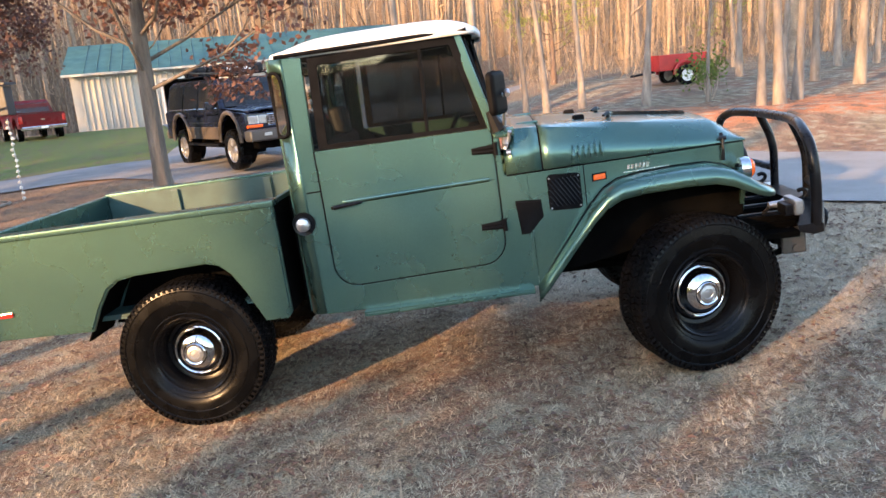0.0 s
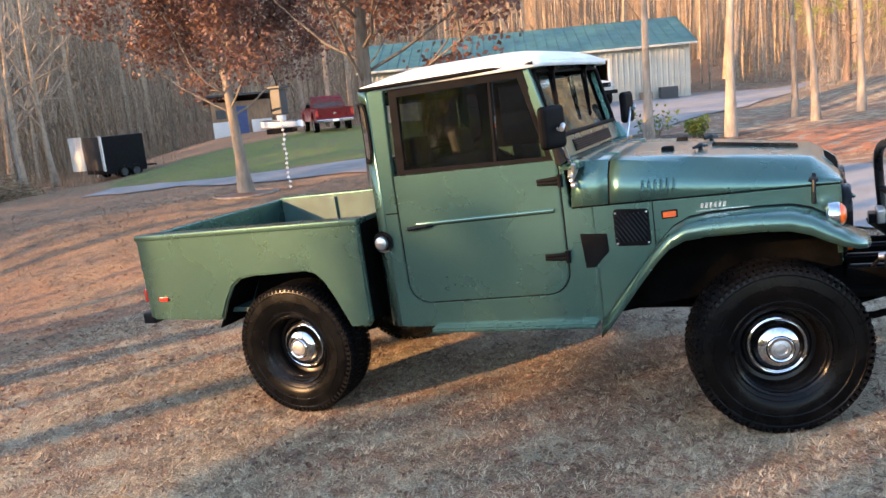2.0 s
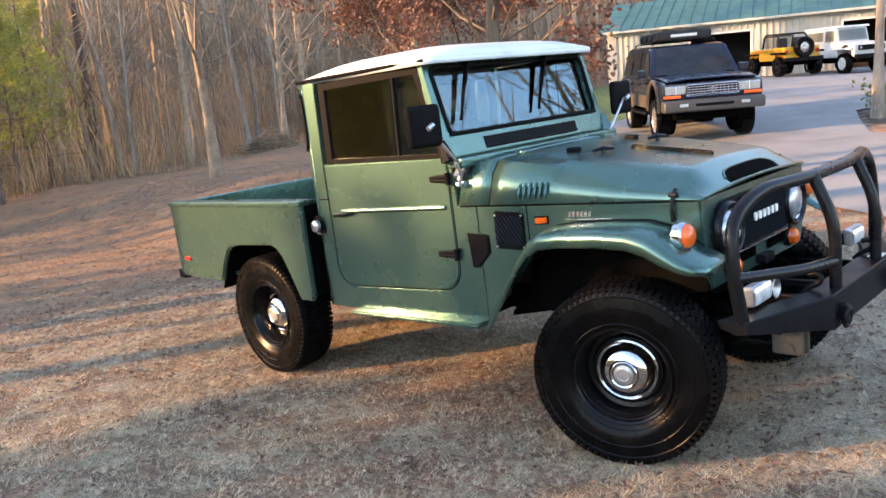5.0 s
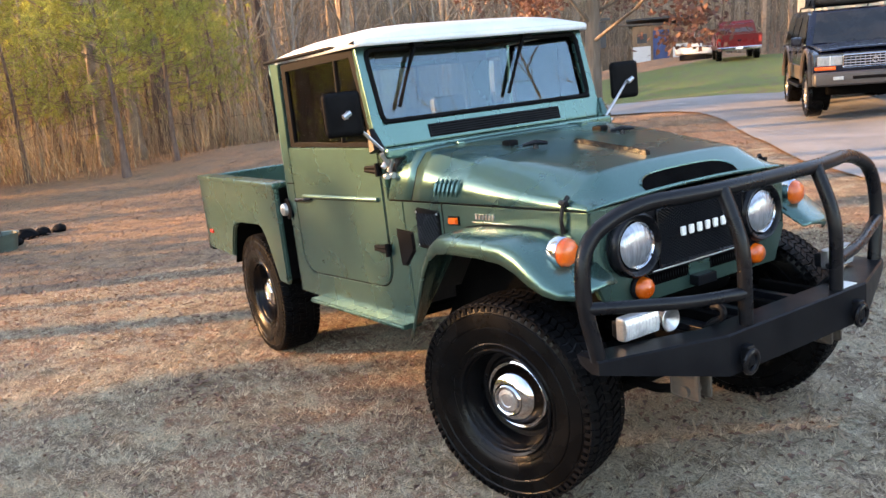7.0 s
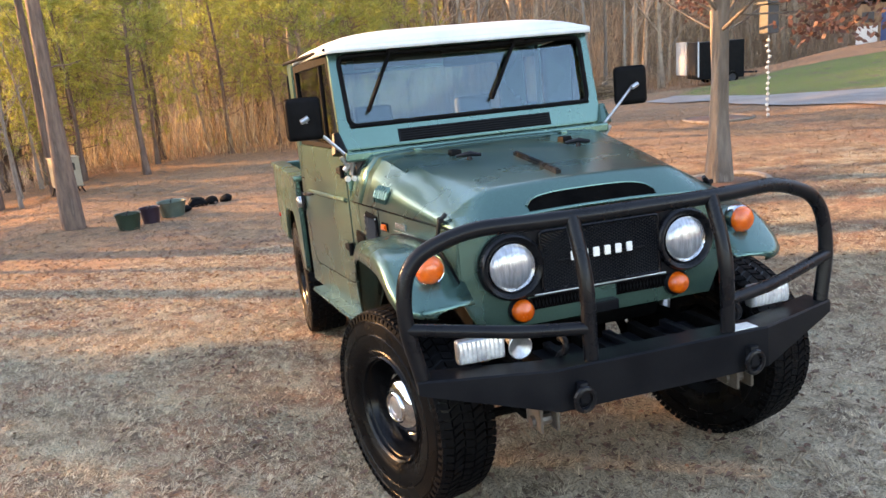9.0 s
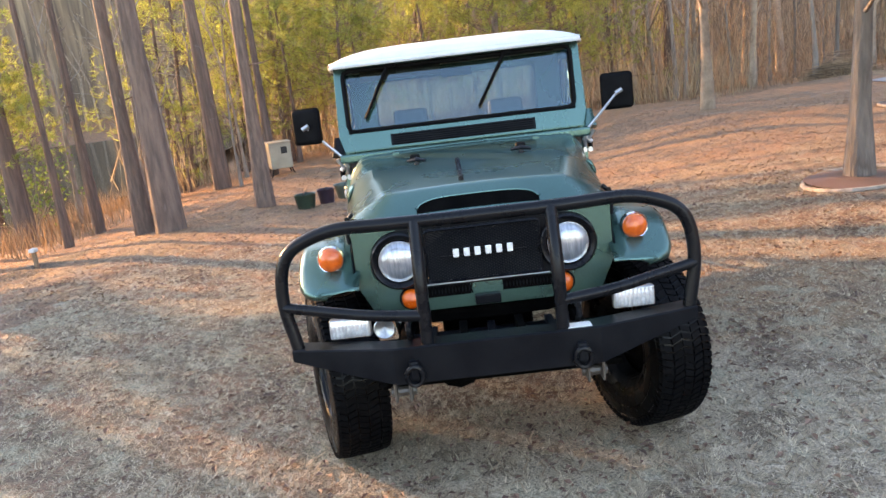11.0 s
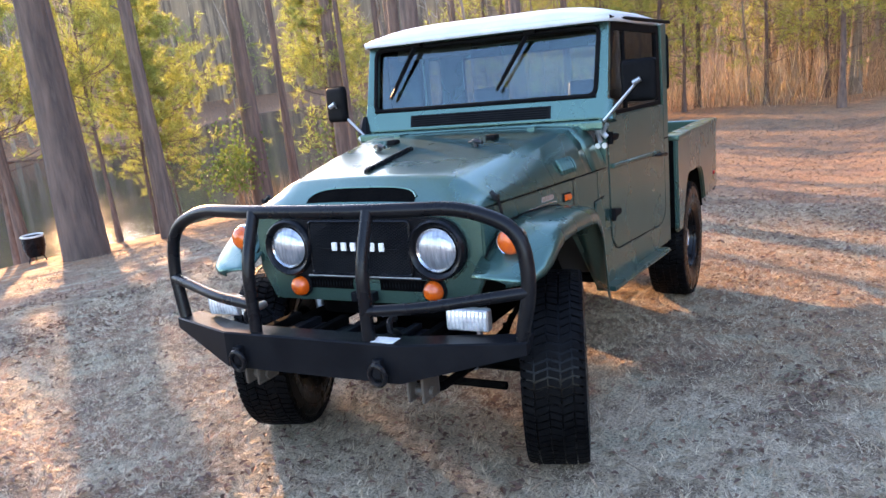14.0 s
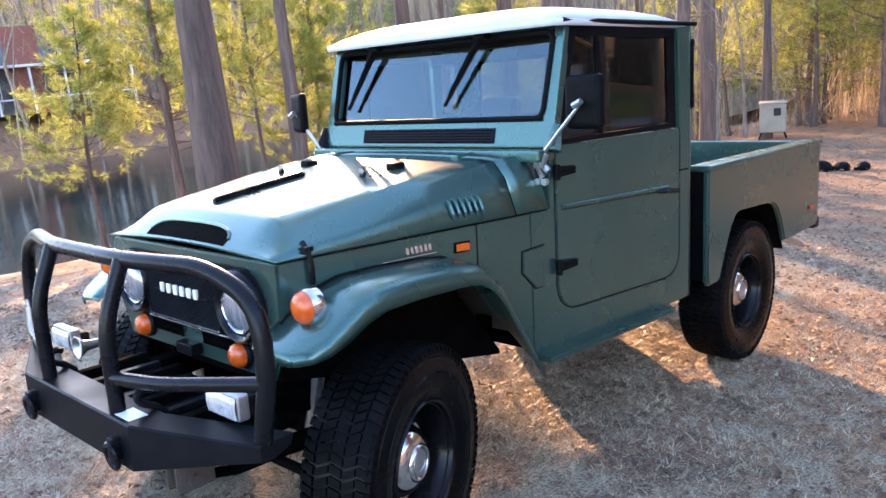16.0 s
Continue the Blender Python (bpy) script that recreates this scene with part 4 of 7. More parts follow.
    if s < 0:
        vent = part("side_vent", slab(arc(2.335, 1.170, 0.022, 0, 90, 4) + arc(2.190, 1.180, 0.022, 90, 180, 4) + arc(2.190, 1.018, 0.022, 180, 270, 4) + arc(2.335, 1.010, 0.022, 270, 360, 4), pv, 0.012, 0.004), BLACK_TRIM, truck, "black slatted vent")
        for k in range(12):
            # each slat runs down and forward across the opening, cut at its edges
            u = 2.095 + 0.023 * k
            t0, t1 = max(0.0, (2.178 - u) / 0.10), min(1.0, (2.348 - u) / 0.10)
            if t1 - t0 > 0.12:
                part("vent_slat", tube([on_side(s, 0.011)((u + 0.10 * q, 1.174 - 0.158 * q), 0) for q in (t0, t1)], 0.0042, 5), BLACK, vent)
        for bu, bz in ((2.180, 1.180), (2.345, 1.176), (2.180, 1.010), (2.345, 1.006)):
            part("vent_screw", lathe([(0.006, 0.0), (0.005, -0.005), (0.0, -0.006)], 8, "y", on_side(s, 0.008)((bu, bz), 0)), STEEL, vent)
    part("plate_seal", slab([(1.978, 1.082), (2.124, 1.071), (2.129, 0.972), (2.043, 0.885), (1.994, 0.885)], on_side(s, 0.002), 0.006, 0.001), BLACK_TRIM, truck)
    part("access_plate", slab([(1.985, 1.075), (2.118, 1.065), (2.122, 0.975), (2.04, 0.892), (2.0, 0.892)], on_side(s, 0.009), 0.010, 0.004), BLACK_TRIM if s < 0 else PAINT, truck, "black five-sided plate" if s < 0 else "green five-sided plate")
    lamp = part("side_marker", slab([(2.430, 1.133), (2.497, 1.136), (2.497, 1.166), (2.430, 1.163)], on_side(s, 0.016), 0.016, 0.006), AMBER, truck, "amber marker lamp")
    part("marker_bezel", slab([(2.422, 1.126), (2.505, 1.129), (2.505, 1.173), (2.422, 1.170)], on_side(s, 0.006), 0.008, 0.003), BLACK_TRIM, lamp)
    # script badge as plain bars
    badge = part("badge", slab([(2.60, 1.150), (2.86, 1.153), (2.86, 1.157), (2.60, 1.154)], on_side(s, 0.006), 0.006, 0.001), SILVER_BADGE, truck, "silver script badge")
    for k in range(6):
        u = 2.622 + 0.022 * k
        part("badge_bar", slab([(u, 1.166), (u + 0.014, 1.166), (u + 0.018, 1.192), (u + 0.004, 1.192)], on_side(s, 0.006), 0.006, 0.001), SILVER_BADGE, badge)
    # hood latch strap
    V, F = [], []
    tube_into(V, F, [on_side(s, 0.012)((3.166, 1.140), 0), on_side(s, 0.022)((3.168, 1.200), 0), on_side(s, 0.010)((3.170, 1.255), 0), on_side(s, -0.02)((3.172, 1.285), 0)], [0.012, 0.008, 0.009, 0.011], 8)
    tube_into(V, F, [on_side(s, 0.0)((3.150, 1.262), 0), on_side(s, 0.010)((3.190, 1.262), 0)], 0.012, 8)
    part("hood_latch", (V, F), BLACK, truck, "black rubber hood latch")
    # turn signal on the fender
    ts = part("turn_signal", lathe([(0.0, 0.0), (0.045, 0.0), (0.062, 0.012), (0.066, 0.05), (0.060, 0.062), (0.054, 0.06)], 24, "x", (3.215, s * 0.715, 1.092)), CHROME, truck, "chrome turn signal housing")
    smooth(ts)
    smooth(part("amber_lens", lathe([(0.057, 0.055), (0.054, 0.072), (0.040, 0.086), (0.018, 0.092), (0.0, 0.093)], 24, "x", (3.215, s * 0.715, 1.092)), AMBER, ts, "amber lens"))
    part("lamp_foot", lathe([(0.0, 0.0), (0.024, 0.0), (0.020, 0.03), (0.014, 0.05)], 12, "z", (3.25, s * 0.715, 0.995)), WHITE_PAINT, ts)
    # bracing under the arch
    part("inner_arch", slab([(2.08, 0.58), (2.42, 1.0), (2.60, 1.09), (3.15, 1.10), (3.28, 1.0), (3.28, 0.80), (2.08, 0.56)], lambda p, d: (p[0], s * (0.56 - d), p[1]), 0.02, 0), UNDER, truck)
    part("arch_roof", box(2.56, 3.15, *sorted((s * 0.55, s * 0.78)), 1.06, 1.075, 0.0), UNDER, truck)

# cab back with its window, floor, firewall
bw = side_y(0.835) - 0.10
ow = [(-0.62, 1.60), (0.62, 1.60), (0.62, 1.95), (-0.62, 1.95)]
bm = bmesh.new()
out = [bm.verts.new((0.735, y, z)) for y, z in ((-bw, 0.598), (bw, 0.598), (bw, 2.035), (-bw, 2.035))]
inn = [bm.verts.new((0.735, y, z)) for y, z in ow]
for k in range(4):
    bm.faces.new((out[k], out[(k + 1) % 4], inn[(k + 1) % 4], inn[k]))
thick(part("cab_back", bm, PAINT, truck), 0.025, 0)
part("rear_window", ([(0.737, y, z) for y, z in ow], [(0, 1, 2, 3)]), GLASS, truck, "rear cab window").visible_shadow = False
part("rear_window_gasket", tube(rounded([(0.727, y, z) for y, z in ow + ow[:2]], 0.05), 0.012, 6), BLACK_TRIM, truck)
part("cab_floor", box(0.75, 2.05, -0.73, 0.73, 0.60, 0.64, 0.0), UNDER, truck)
part("firewall", box(1.95, 1.98, -0.72, 0.72, 0.60, 1.46, 0.0), CABIN, truck)
part("headliner", box(0.76, 1.80, -0.76, 0.76, 2.028, 2.036, 0.0), CABIN, truck)

# roof: crowned white cap with a visor over the windscreen
rows = []
for i in range(17):
    u = -1 + 2 * i / 16
    x = 1.325 + 0.565 * u
    half = 0.866 - 0.066 * (u + 1) / 2
    row = []
    for j in range(21):
        v = -1 + 2 * j / 20
        su, sv = abs(u) ** 5, abs(v) ** 5
        pinch = 1 - 0.05 * (abs(u) ** 9)
        z = 2.052 + 0.088 * (1 - su) * (1 - sv) ** 0.9
        row.append((x - 0.02 * (v * v if u > 0.9 else 0), half * v * pinch, z))
    rows.append(row)
V, F = loft(rows)
roof = thick(smooth(part("roof", (V, F), ROOF_WHITE, truck, "white crowned steel roof"), 60), 0.012, 0)
rim = [r[0] for r in rows] + rows[-1][1:] + [r[-1] for r in rows[::-1]][1:] + rows[0][::-1][1:]
low = [(1.325 + (x - 1.325) * 0.997, y * 0.997, 2.022) for x, y, z in rim]
thick(smooth(part("roof_edge", loft([rim, low]), ROOF_WHITE, roof), 60), 0.01, 0)

# windscreen
def ws(y, z, d=0.0):
    return (1.905 - 0.26 * (z - 1.50) - d, y, z)


bm = bmesh.new()
outer = [(-0.782, 1.495), (0.782, 1.495), (0.775, 2.034), (-0.775, 2.034)]
inner = [(-0.712, 1.628), (0.712, 1.628), (0.722, 2.004), (-0.722, 2.004)]
o = [bm.verts.new(ws(*p)) for p in outer]
i_ = [bm.verts.new(ws(*p)) for p in inner]
for k in range(4):
    bm.faces.new((o[k], o[(k + 1) % 4], i_[(k + 1) % 4], i_[k]))
bmesh.ops.recalc_face_normals(bm, faces=bm.faces[:])
wsf = thick(part("windscreen_frame", bm, PAINT, truck), 0.05, 0)
bev = wsf.modifiers.new("edge", "BEVEL")
bev.width, bev.segments = 0.006, 2
part("windscreen", ([ws(y, z, 0.004) for y, z in inner], [(0, 1, 2, 3)]), WINDSCREEN, truck, "flat windscreen glass").visible_shadow = False
part("windscreen_gasket", tube(rounded([ws(y, z, -0.026) for y, z in inner + inner[:2]], 0.05), 0.014, 8), BLACK_TRIM, truck)
cv = part("cowl_vent", slab([(-0.455, 1.520), (0.455, 1.520), (0.455, 1.590), (-0.455, 1.590)], lambda p, d: ws(p[0], p[1], d - 0.034), 0.02, 0.005), BLACK_SATIN, truck, "long dark cowl vent")
for k in range(5):
    z = 1.529 + 0.013 * k
    part("vent_slat", tube([ws(-0.44, z, -0.037), ws(0.44, z, -0.037)], 0.0035, 5), BLACK_TRIM, cv)
part("scuttle", box(1.90, 2.02, -0.775, 0.775, 1.445, 1.497, 0.012), PAINT, truck)
for s in (-1, 1):
    V, F = [], []
    tube_into(V, F, [ws(s * 0.79, 1.49, -0.03), ws(s * 0.795, 1.60, -0.02)], [0.045, 0.02], 8)
    part("windscreen_bracket", (V, F), BLACK_SATIN if s < 0 else PAINT, truck)
for yb, yt in ((-0.60, -0.42), (0.12, 0.32)):
    # wipers hang from the top of the frame
    V, F = [], []
    tube_into(V, F, [ws(yt, 2.028, -0.06), ws((yt + yb) / 2, 1.87, -0.05), ws(yb + 0.03, 1.76, -0.045)], [0.010, 0.007, 0.005], 6)
    tube_into(V, F, [ws(yt - 0.015, 1.995, -0.034), ws(yb, 1.70, -0.034)], [0.010, 0.011], 5)
    wiper = part("wiper", (V, F), BLACK_TRIM, truck, "black hanging wiper")
    part("wiper_motor", box(1.80, 1.85, yt - 0.03, yt + 0.04, 2.0, 2.03, 0.008), BLACK_TRIM, wiper)

# hood and cowl top, one loft with rounded shoulders and a raised centre
def hood_row(x):
    w = side_y(x) + 0.004
    t = min(max((x - 2.05) / 1.1, 0), 1)
    zc = 1.472 - 0.120 * t ** 1.25
    front = max(0.0, (x - 3.155) / 0.143)
    zc -= 0.108 * front ** 1.12
    edge = 1.236
    crease = 0.62 - 0.205 * t
    row = []
    for k in range(27):
        v = -1 + 2 * k / 26
        y = v * w
        a = abs(y)
        if a < crease:
            z = zc + 0.012 * (1 - (a / crease) ** 2)
        else:
            q = (a - crease) / (w - crease)
            soft = 1 - q ** (2.3 - 0.95 * t)
            z = edge + (zc - edge) * max(0.0, soft)
        row.append((x, y, z))
    return row


xs = [2.158 + (3.13 - 2.158) * i / 14 for i in range(15)] + [3.15, 3.16, 3.175, 3.20, 3.23, 3.26, 3.285, 3.298]
hood = thick(smooth(part("hood", loft([hood_row(x) for x in xs]), PAINT, truck), 22), 0.012, 0)
thick(smooth(part("cowl_top", loft([hood_row(x) for x in (1.95, 2.02, 2.08, 2.148)]), PAINT, truck), 40), 0.012, 0)
part("hood_seam", tube([(2.153, p[1], p[2] - 0.006) for p in hood_row(2.153)], 0.007, 5), BLACK_TRIM, truck)
for s in (-1, 1):
    part("hood_edge_seal", tube([(x, s * (side_y(x) - 0.001), 1.231) for x in (1.95, 2.4, 2.9, 3.285)], 0.005, 5), BLACK_TRIM, truck)
    for k in range(6):
        x = 2.335 + 0.032 * k
        part("hood_louvre", tube([(x, s * (side_y(x) - 0.000), 1.262), (x, s * (side_y(x) - 0.004), 1.285), (x, s * (side_y(x) - 0.018), 1.318), (x, s * (side_y(x) - 0.035), 1.342)], [0.004, 0.010, 0.010, 0.004], 6), PAINT, hood)


def hood_z(x, y):
    row = hood_row(x)
    return float(np.interp(y, [p[1] for p in row], [p[2] for p in row]))


part("hood_spine", slab([(2.64, -0.078), (3.10, -0.074), (3.10, -0.050), (2.64, -0.054)], lambda p, d: (p[0], p[1], hood_z(p[0], p[1]) + 0.028 - d), 0.03, 0.006), BLACK, truck, "black rub strip")
for s in (-1, 1):
    x, y = 2.60, s * 0.285
    z = hood_z(x, y)
    V, F = [], []
    tube_into(V, F, [(x - 0.035, y - 0.05, z + 0.026), (x, y, z + 0.034), (x + 0.03, y + 0.05, z + 0.026)], [0.008, 0.014, 0.008], 8)
    tube_into(V, F, [(x, y, z - 0.004), (x, y, z + 0.034)], [0.016, 0.010], 8)
    part("tie_down", (V, F), BLACK, hood, "black wing-nut tie-down")
    x, y = 2.42, s * 0.30
    z = hood_z(x, y)
    part("rest_pad", box(x - 0.035, x + 0.035, y - 0.028, y + 0.028, z - 0.006, z + 0.030, 0.012), BLACK_TRIM, hood, "rubber rest pad")
    x, y = 2.10, s * 0.42
    z = hood_z(x, y)
    part("hood_hinge", box(x - 0.06, x + 0.07, y - 0.02, y + 0.02, z - 0.006, z + 0.014, 0.006), PAINT, hood)

# hood scoop slot in the steep front of the nose, with a rolled upper lip
def scoop_x(y):
    return 3.284 - 0.058 * max(0.0, 1 - abs(y / 0.292) ** 5) ** 0.5


def scoop_low(y):
    return 3.292 - 0.002 * abs(y / 0.292)


rows = []
for k in range(25):
    y = -0.285 + 0.57 * k / 24
    rows.append([(x, y, hood_z(x, y) + 0.0068) for x in np.linspace(scoop_x(y), scoop_low(y), 7)])
# the sheet lies on the hood; its near-black stands for the recess's shade
thick(part("hood_scoop", loft(rows), UNDER, hood, "near-black sheet for the scoop's shaded recess"), 0.006, 0)
lip_pts = [(scoop_x(y) - 0.003, y, hood_z(scoop_x(y), y) + 0.010) for y in np.linspace(-0.288, 0.288, 29)]
smooth(part("scoop_lip", tube(lip_pts, 0.007, 8), PAINT, hood))
V, F = [], []
for k in range(24):
    y = -0.262 + 0.524 * k / 23
    tube_into(V, F, [(scoop_x(y) + 0.006, y, hood_z(scoop_x(y) + 0.006, y) + 0.009), (scoop_low(y), y, hood_z(scoop_low(y), y) + 0.009)], 0.0016, 4)
part("scoop_mesh", (V, F), UNDER, hood)

# front panel and grille
FX = 3.292
panel = [(-0.602, 1.232), (0.602, 1.232), (0.602, 0.95), (0.53, 0.80), (-0.53, 0.80), (-0.602, 0.95)]
part("front_panel", slab(panel, lambda p, d: (FX - d, p[0], p[1]), 0.03, 0.008), PAINT, truck)
bez = arc(0.39, 1.062, 0.138, 90, -90, 12) + [(0.16, 0.915), (-0.16, 0.915)] + arc(-0.39, 1.062, 0.138, 270, 90, 12)
part("grille_bezel", slab(bez, lambda p, d: (FX + 0.022 - d, p[0], p[1]), 0.03, 0.010), BLACK_SATIN, truck, "satin black grille surround")
# flat dark plate in place of the shaded depth behind the mesh
bezin = part("grille_recess", slab([(-0.262, 0.945), (0.262, 0.945), (0.262, 1.180), (-0.262, 1.180)], lambda p, d: (FX + 0.0255 - d, p[0], p[1]), 0.004, 0.0), SHADE_IN, truck)
# diamond mesh
V, F = [], []
for k in range(-12, 40):
    for sgn in (1, -1):
        pts = []
        y0 = -0.262 + 0.022 * k
        a, b = (y0, 0.945), (y0 + sgn * 0.39, 0.945 + 0.235)
        ya, yb = a[0], b[0]
        t0 = max(0.0, min(1.0, ((-0.262 - ya) / (yb - ya)))) if yb != ya else 0
        t1 = max(0.0, min(1.0, ((0.262 - ya) / (yb - ya))))
        lo, hi = min(t0, t1), max(t0, t1)
        if hi - lo > 0.02:
            tube_into(V, F, [(FX + 0.030, ya + (yb - ya) * t, 0.945 + 0.235 * t) for t in (lo, hi)], 0.0032, 4, cap=False)
part("grille_mesh", (V, F), BLACK_SATIN, bezin, "black diamond mesh")
part("grille_frame", tube(rounded([(FX + 0.030, y, z) for y, z in ((-0.266, 0.94), (0.266, 0.94), (0.266, 1.184), (-0.266, 1.184), (-0.266, 0.94), (0.1, 0.94))], 0.02), 0.007, 6), BLACK, bezin)
part("grille_badge_bar", box(FX + 0.028, FX + 0.040, -0.20, 0.20, 1.052, 1.060, 0.002), BLACK_SATIN, bezin)
for k in range(6):
    y = -0.140 + 0.050 * k
    part("grille_letter_bar", box(FX + 0.034, FX + 0.046, y, y + 0.028, 1.050, 1.090, 0.006), WHITE_PAINT, bezin, "white nameplate bar")
part("grille_trim", box(FX + 0.018, FX + 0.026, -0.30, 0.30, 0.925, 0.931, 0.002), STEEL, bezin)
for s in (-1, 1):
    hl = part("headlamp", lathe([(0.134, 0.0), (0.134, 0.026), (0.124, 0.036), (0.108, 0.030), (0.100, 0.010)], 36, "x", (FX + 0.014, s * 0.392, 1.060)), BLACK, truck, "round sealed-beam headlamp")
    smooth(hl, 50)
    smooth(part("lens", lathe([(0.092, 0.016), (0.084, 0.026), (0.064, 0.036), (0.036, 0.042), (0.0, 0.044)], 36, "x", (FX + 0.014, s * 0.392, 1.060)), LENS, hl, "clear fluted lens"), 60)
    smooth(part("chrome_ring", lathe([(0.099, 0.016), (0.096, 0.024), (0.090, 0.017)], 36, "x", (FX + 0.014, s * 0.392, 1.060)), CHROME, hl))
    low = part("lower_grille", slab([(s * 0.075, 0.862), (s * 0.315, 0.862), (s * 0.325, 0.915), (s * 0.075, 0.915)], lambda p, d: (FX + 0.003 - d, p[0], p[1]), 0.004, 0.0), BLACK_SATIN, truck, "black mesh air slot")
    V, F = [], []
    for k in range(15):
        y = s * (0.080 + 0.016 * k)
        tube_into(V, F, [(FX + 0.005, y, 0.864), (FX + 0.005, y + 0.012, 0.913)], 0.003, 4, cap=False)
        tube_into(V, F, [(FX + 0.006, y + 0.012, 0.864), (FX + 0.006, y, 0.913)], 0.003, 4, cap=False)
    part("mesh", (V, F), UNDER, low)
    pk = part("parking_lamp", lathe([(0.056, 0.0), (0.056, 0.012), (0.048, 0.022)], 24, "x", (FX, s * 0.357, 0.873)), BLACK_SATIN, truck, "small round parking lamp")
    smooth(part("lens", lathe([(0.047, 0.016), (0.042, 0.044), (0.028, 0.056), (0.0, 0.060)], 24, "x", (FX, s * 0.357, 0.873)), AMBER, pk, "orange lens"), 60)
part("plate_bracket", box(FX, FX + 0.05, -0.06, 0.06, 0.815, 0.86, 0.006), BLACK_SATIN, truck)

# bed
BX0, BX1, BY, BZ = -1.20, 0.645, 0.918, 1.290
ARCH = [(-0.545, 0.664), (-0.47, 0.80), (-0.40, 0.90), (-0.325, 0.948), (-0.22, 0.965), (0.20, 0.980), (0.275, 0.960), (0.335, 0.905), (0.40, 0.79), (0.485, 0.607)]
bed = thing("bed", Matrix(), "", "")
bed.parent = truck
for key in ("label", "category", "kind", "group"):
    if key in bed:
        del bed[key]
for s in (-1, 1):
    outline = [(BX0, BZ - 0.02), (BX0, 0.70), (BX0 + 0.04, 0.675)] + ARCH + [(BX1 - 0.03, 0.605), (BX1, 0.64), (BX1, BZ - 0.02)]
    smooth(part("side_panel", slab(outline, lambda p, d: (p[0], s * (BY + 0.006 * math.sin((p[1] - 0.6) * 4.2) - d), p[1]), 0.03, 0.012, 3), PAINT, bed))
    notch = [(BX0 + 0.03, 0.72), (-0.57, 0.72), (-0.57, 0.97), (0.50, 0.97), (0.50, 0.72), (BX1 - 0.03, 0.72), (BX1 - 0.03, BZ - 0.02), (BX0 + 0.03, BZ - 0.02)]
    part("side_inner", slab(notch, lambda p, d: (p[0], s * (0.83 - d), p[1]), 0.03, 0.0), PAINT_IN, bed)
    rail = part("bed_rail", box(BX0, BX1 + 0.008, *sorted((s * 0.805, s * (BY + 0.014))), BZ - 0.036, BZ + 0.002, 0.012, 3), PAINT, bed)
    smooth(rail)
    for x in (-0.62, 0.12):
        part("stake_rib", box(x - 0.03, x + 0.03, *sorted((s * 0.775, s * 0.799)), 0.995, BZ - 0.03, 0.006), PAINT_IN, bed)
    # inner wheel tub
    part("wheel_tub", joined(of_bm(box(-0.575, 0.505, *sorted((s * 0.56, s * 0.825)), 0.965, 0.99, 0.006)), of_bm(box(-0.575, 0.505, *sorted((s * 0.56, s * 0.58)), 0.71, 0.98, 0.006)),
                              of_bm(box(-0.575, -0.555, *sorted((s * 0.56, s * 0.825)), 0.71, 0.98, 0.006)), of_bm(box(0.485, 0.505, *sorted((s * 0.56, s * 0.825)), 0.71, 0.98, 0.006))), PAINT_IN, bed)
    housing = [(-0.60, 0.60)] + [(x * 1.02 - 0.002, z + 0.012) for x, z in ARCH] + [(0.52, 0.58)]
    thick(part("tub_lining", loft([[(x, s * y, z) for y in (0.59, 0.74, 0.886)] for x, z in housing]), UNDER, bed, "near-black wheel housing"), 0.008, 0)
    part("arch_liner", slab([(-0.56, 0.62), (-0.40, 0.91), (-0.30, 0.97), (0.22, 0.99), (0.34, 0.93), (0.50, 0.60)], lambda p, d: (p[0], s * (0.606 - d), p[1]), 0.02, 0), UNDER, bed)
    part("bed_marker", box(-1.075, -0.995, *sorted((s * (BY - 0.002), s * (BY + 0.014))), 0.812, 0.842, 0.005), RED_LENS, bed, "red side marker lamp")
    part("tail_lamp", box(BX0 - 0.04, BX0 - 0.002, *sorted((s * 0.80, s * 0.90)), 0.80, 0.90, 0.01), RED_LENS, bed, "red tail lamp")
    part("bumperette", box(-1.30, -1.19, *sorted((s * 0.78, s * 0.90)), 0.64, 0.72, 0.015), BLACK_SATIN, bed)
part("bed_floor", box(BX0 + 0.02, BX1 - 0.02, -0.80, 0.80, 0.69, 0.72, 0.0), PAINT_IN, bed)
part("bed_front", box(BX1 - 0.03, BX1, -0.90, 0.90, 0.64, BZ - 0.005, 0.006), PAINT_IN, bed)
# two near-black sheets paint the shade in the gap between bed and cab
part("front_gap_shade", box(BX1 + 0.001, BX1 + 0.004, -0.89, 0.89, 0.64, BZ - 0.03, 0.0), UNDER, bed)
part("cab_back_gap_shade", box(0.712, 0.716, -0.80, 0.80, 0.60, 1.28, 0.0), UNDER, truck)
part("tailgate", box(BX0 - 0.012, BX0 + 0.025, -0.895, 0.895, 0.70, BZ - 0.01, 0.010), PAINT, bed)
for k in range(9):
    part("floor_rib", box(BX0 + 0.05, BX1 - 0.05, -0.55 + 0.135 * k, -0.50 + 0.135 * k, 0.72, 0.729, 0.003), PAINT_IN, bed)
part("exhaust_pipe", tube(rounded([(0.10, 0.58, 0.62), (-0.62, 0.62, 0.66), (-1.00, 0.71, 0.60), (-1.40, 0.735, 0.47)], 0.08, 4), 0.027, 12), STEEL, truck, "dull steel tailpipe")
# fuel filler on the right quarter
fc = part("fuel_filler", lathe([(0.066, 0.0), (0.066, 0.006), (0.052, 0.010), (0.0, 0.010)], 24, "y", (0.80, -side_y(0.80) - 0.006, 1.132)), BLACK, truck, "black filler dish")
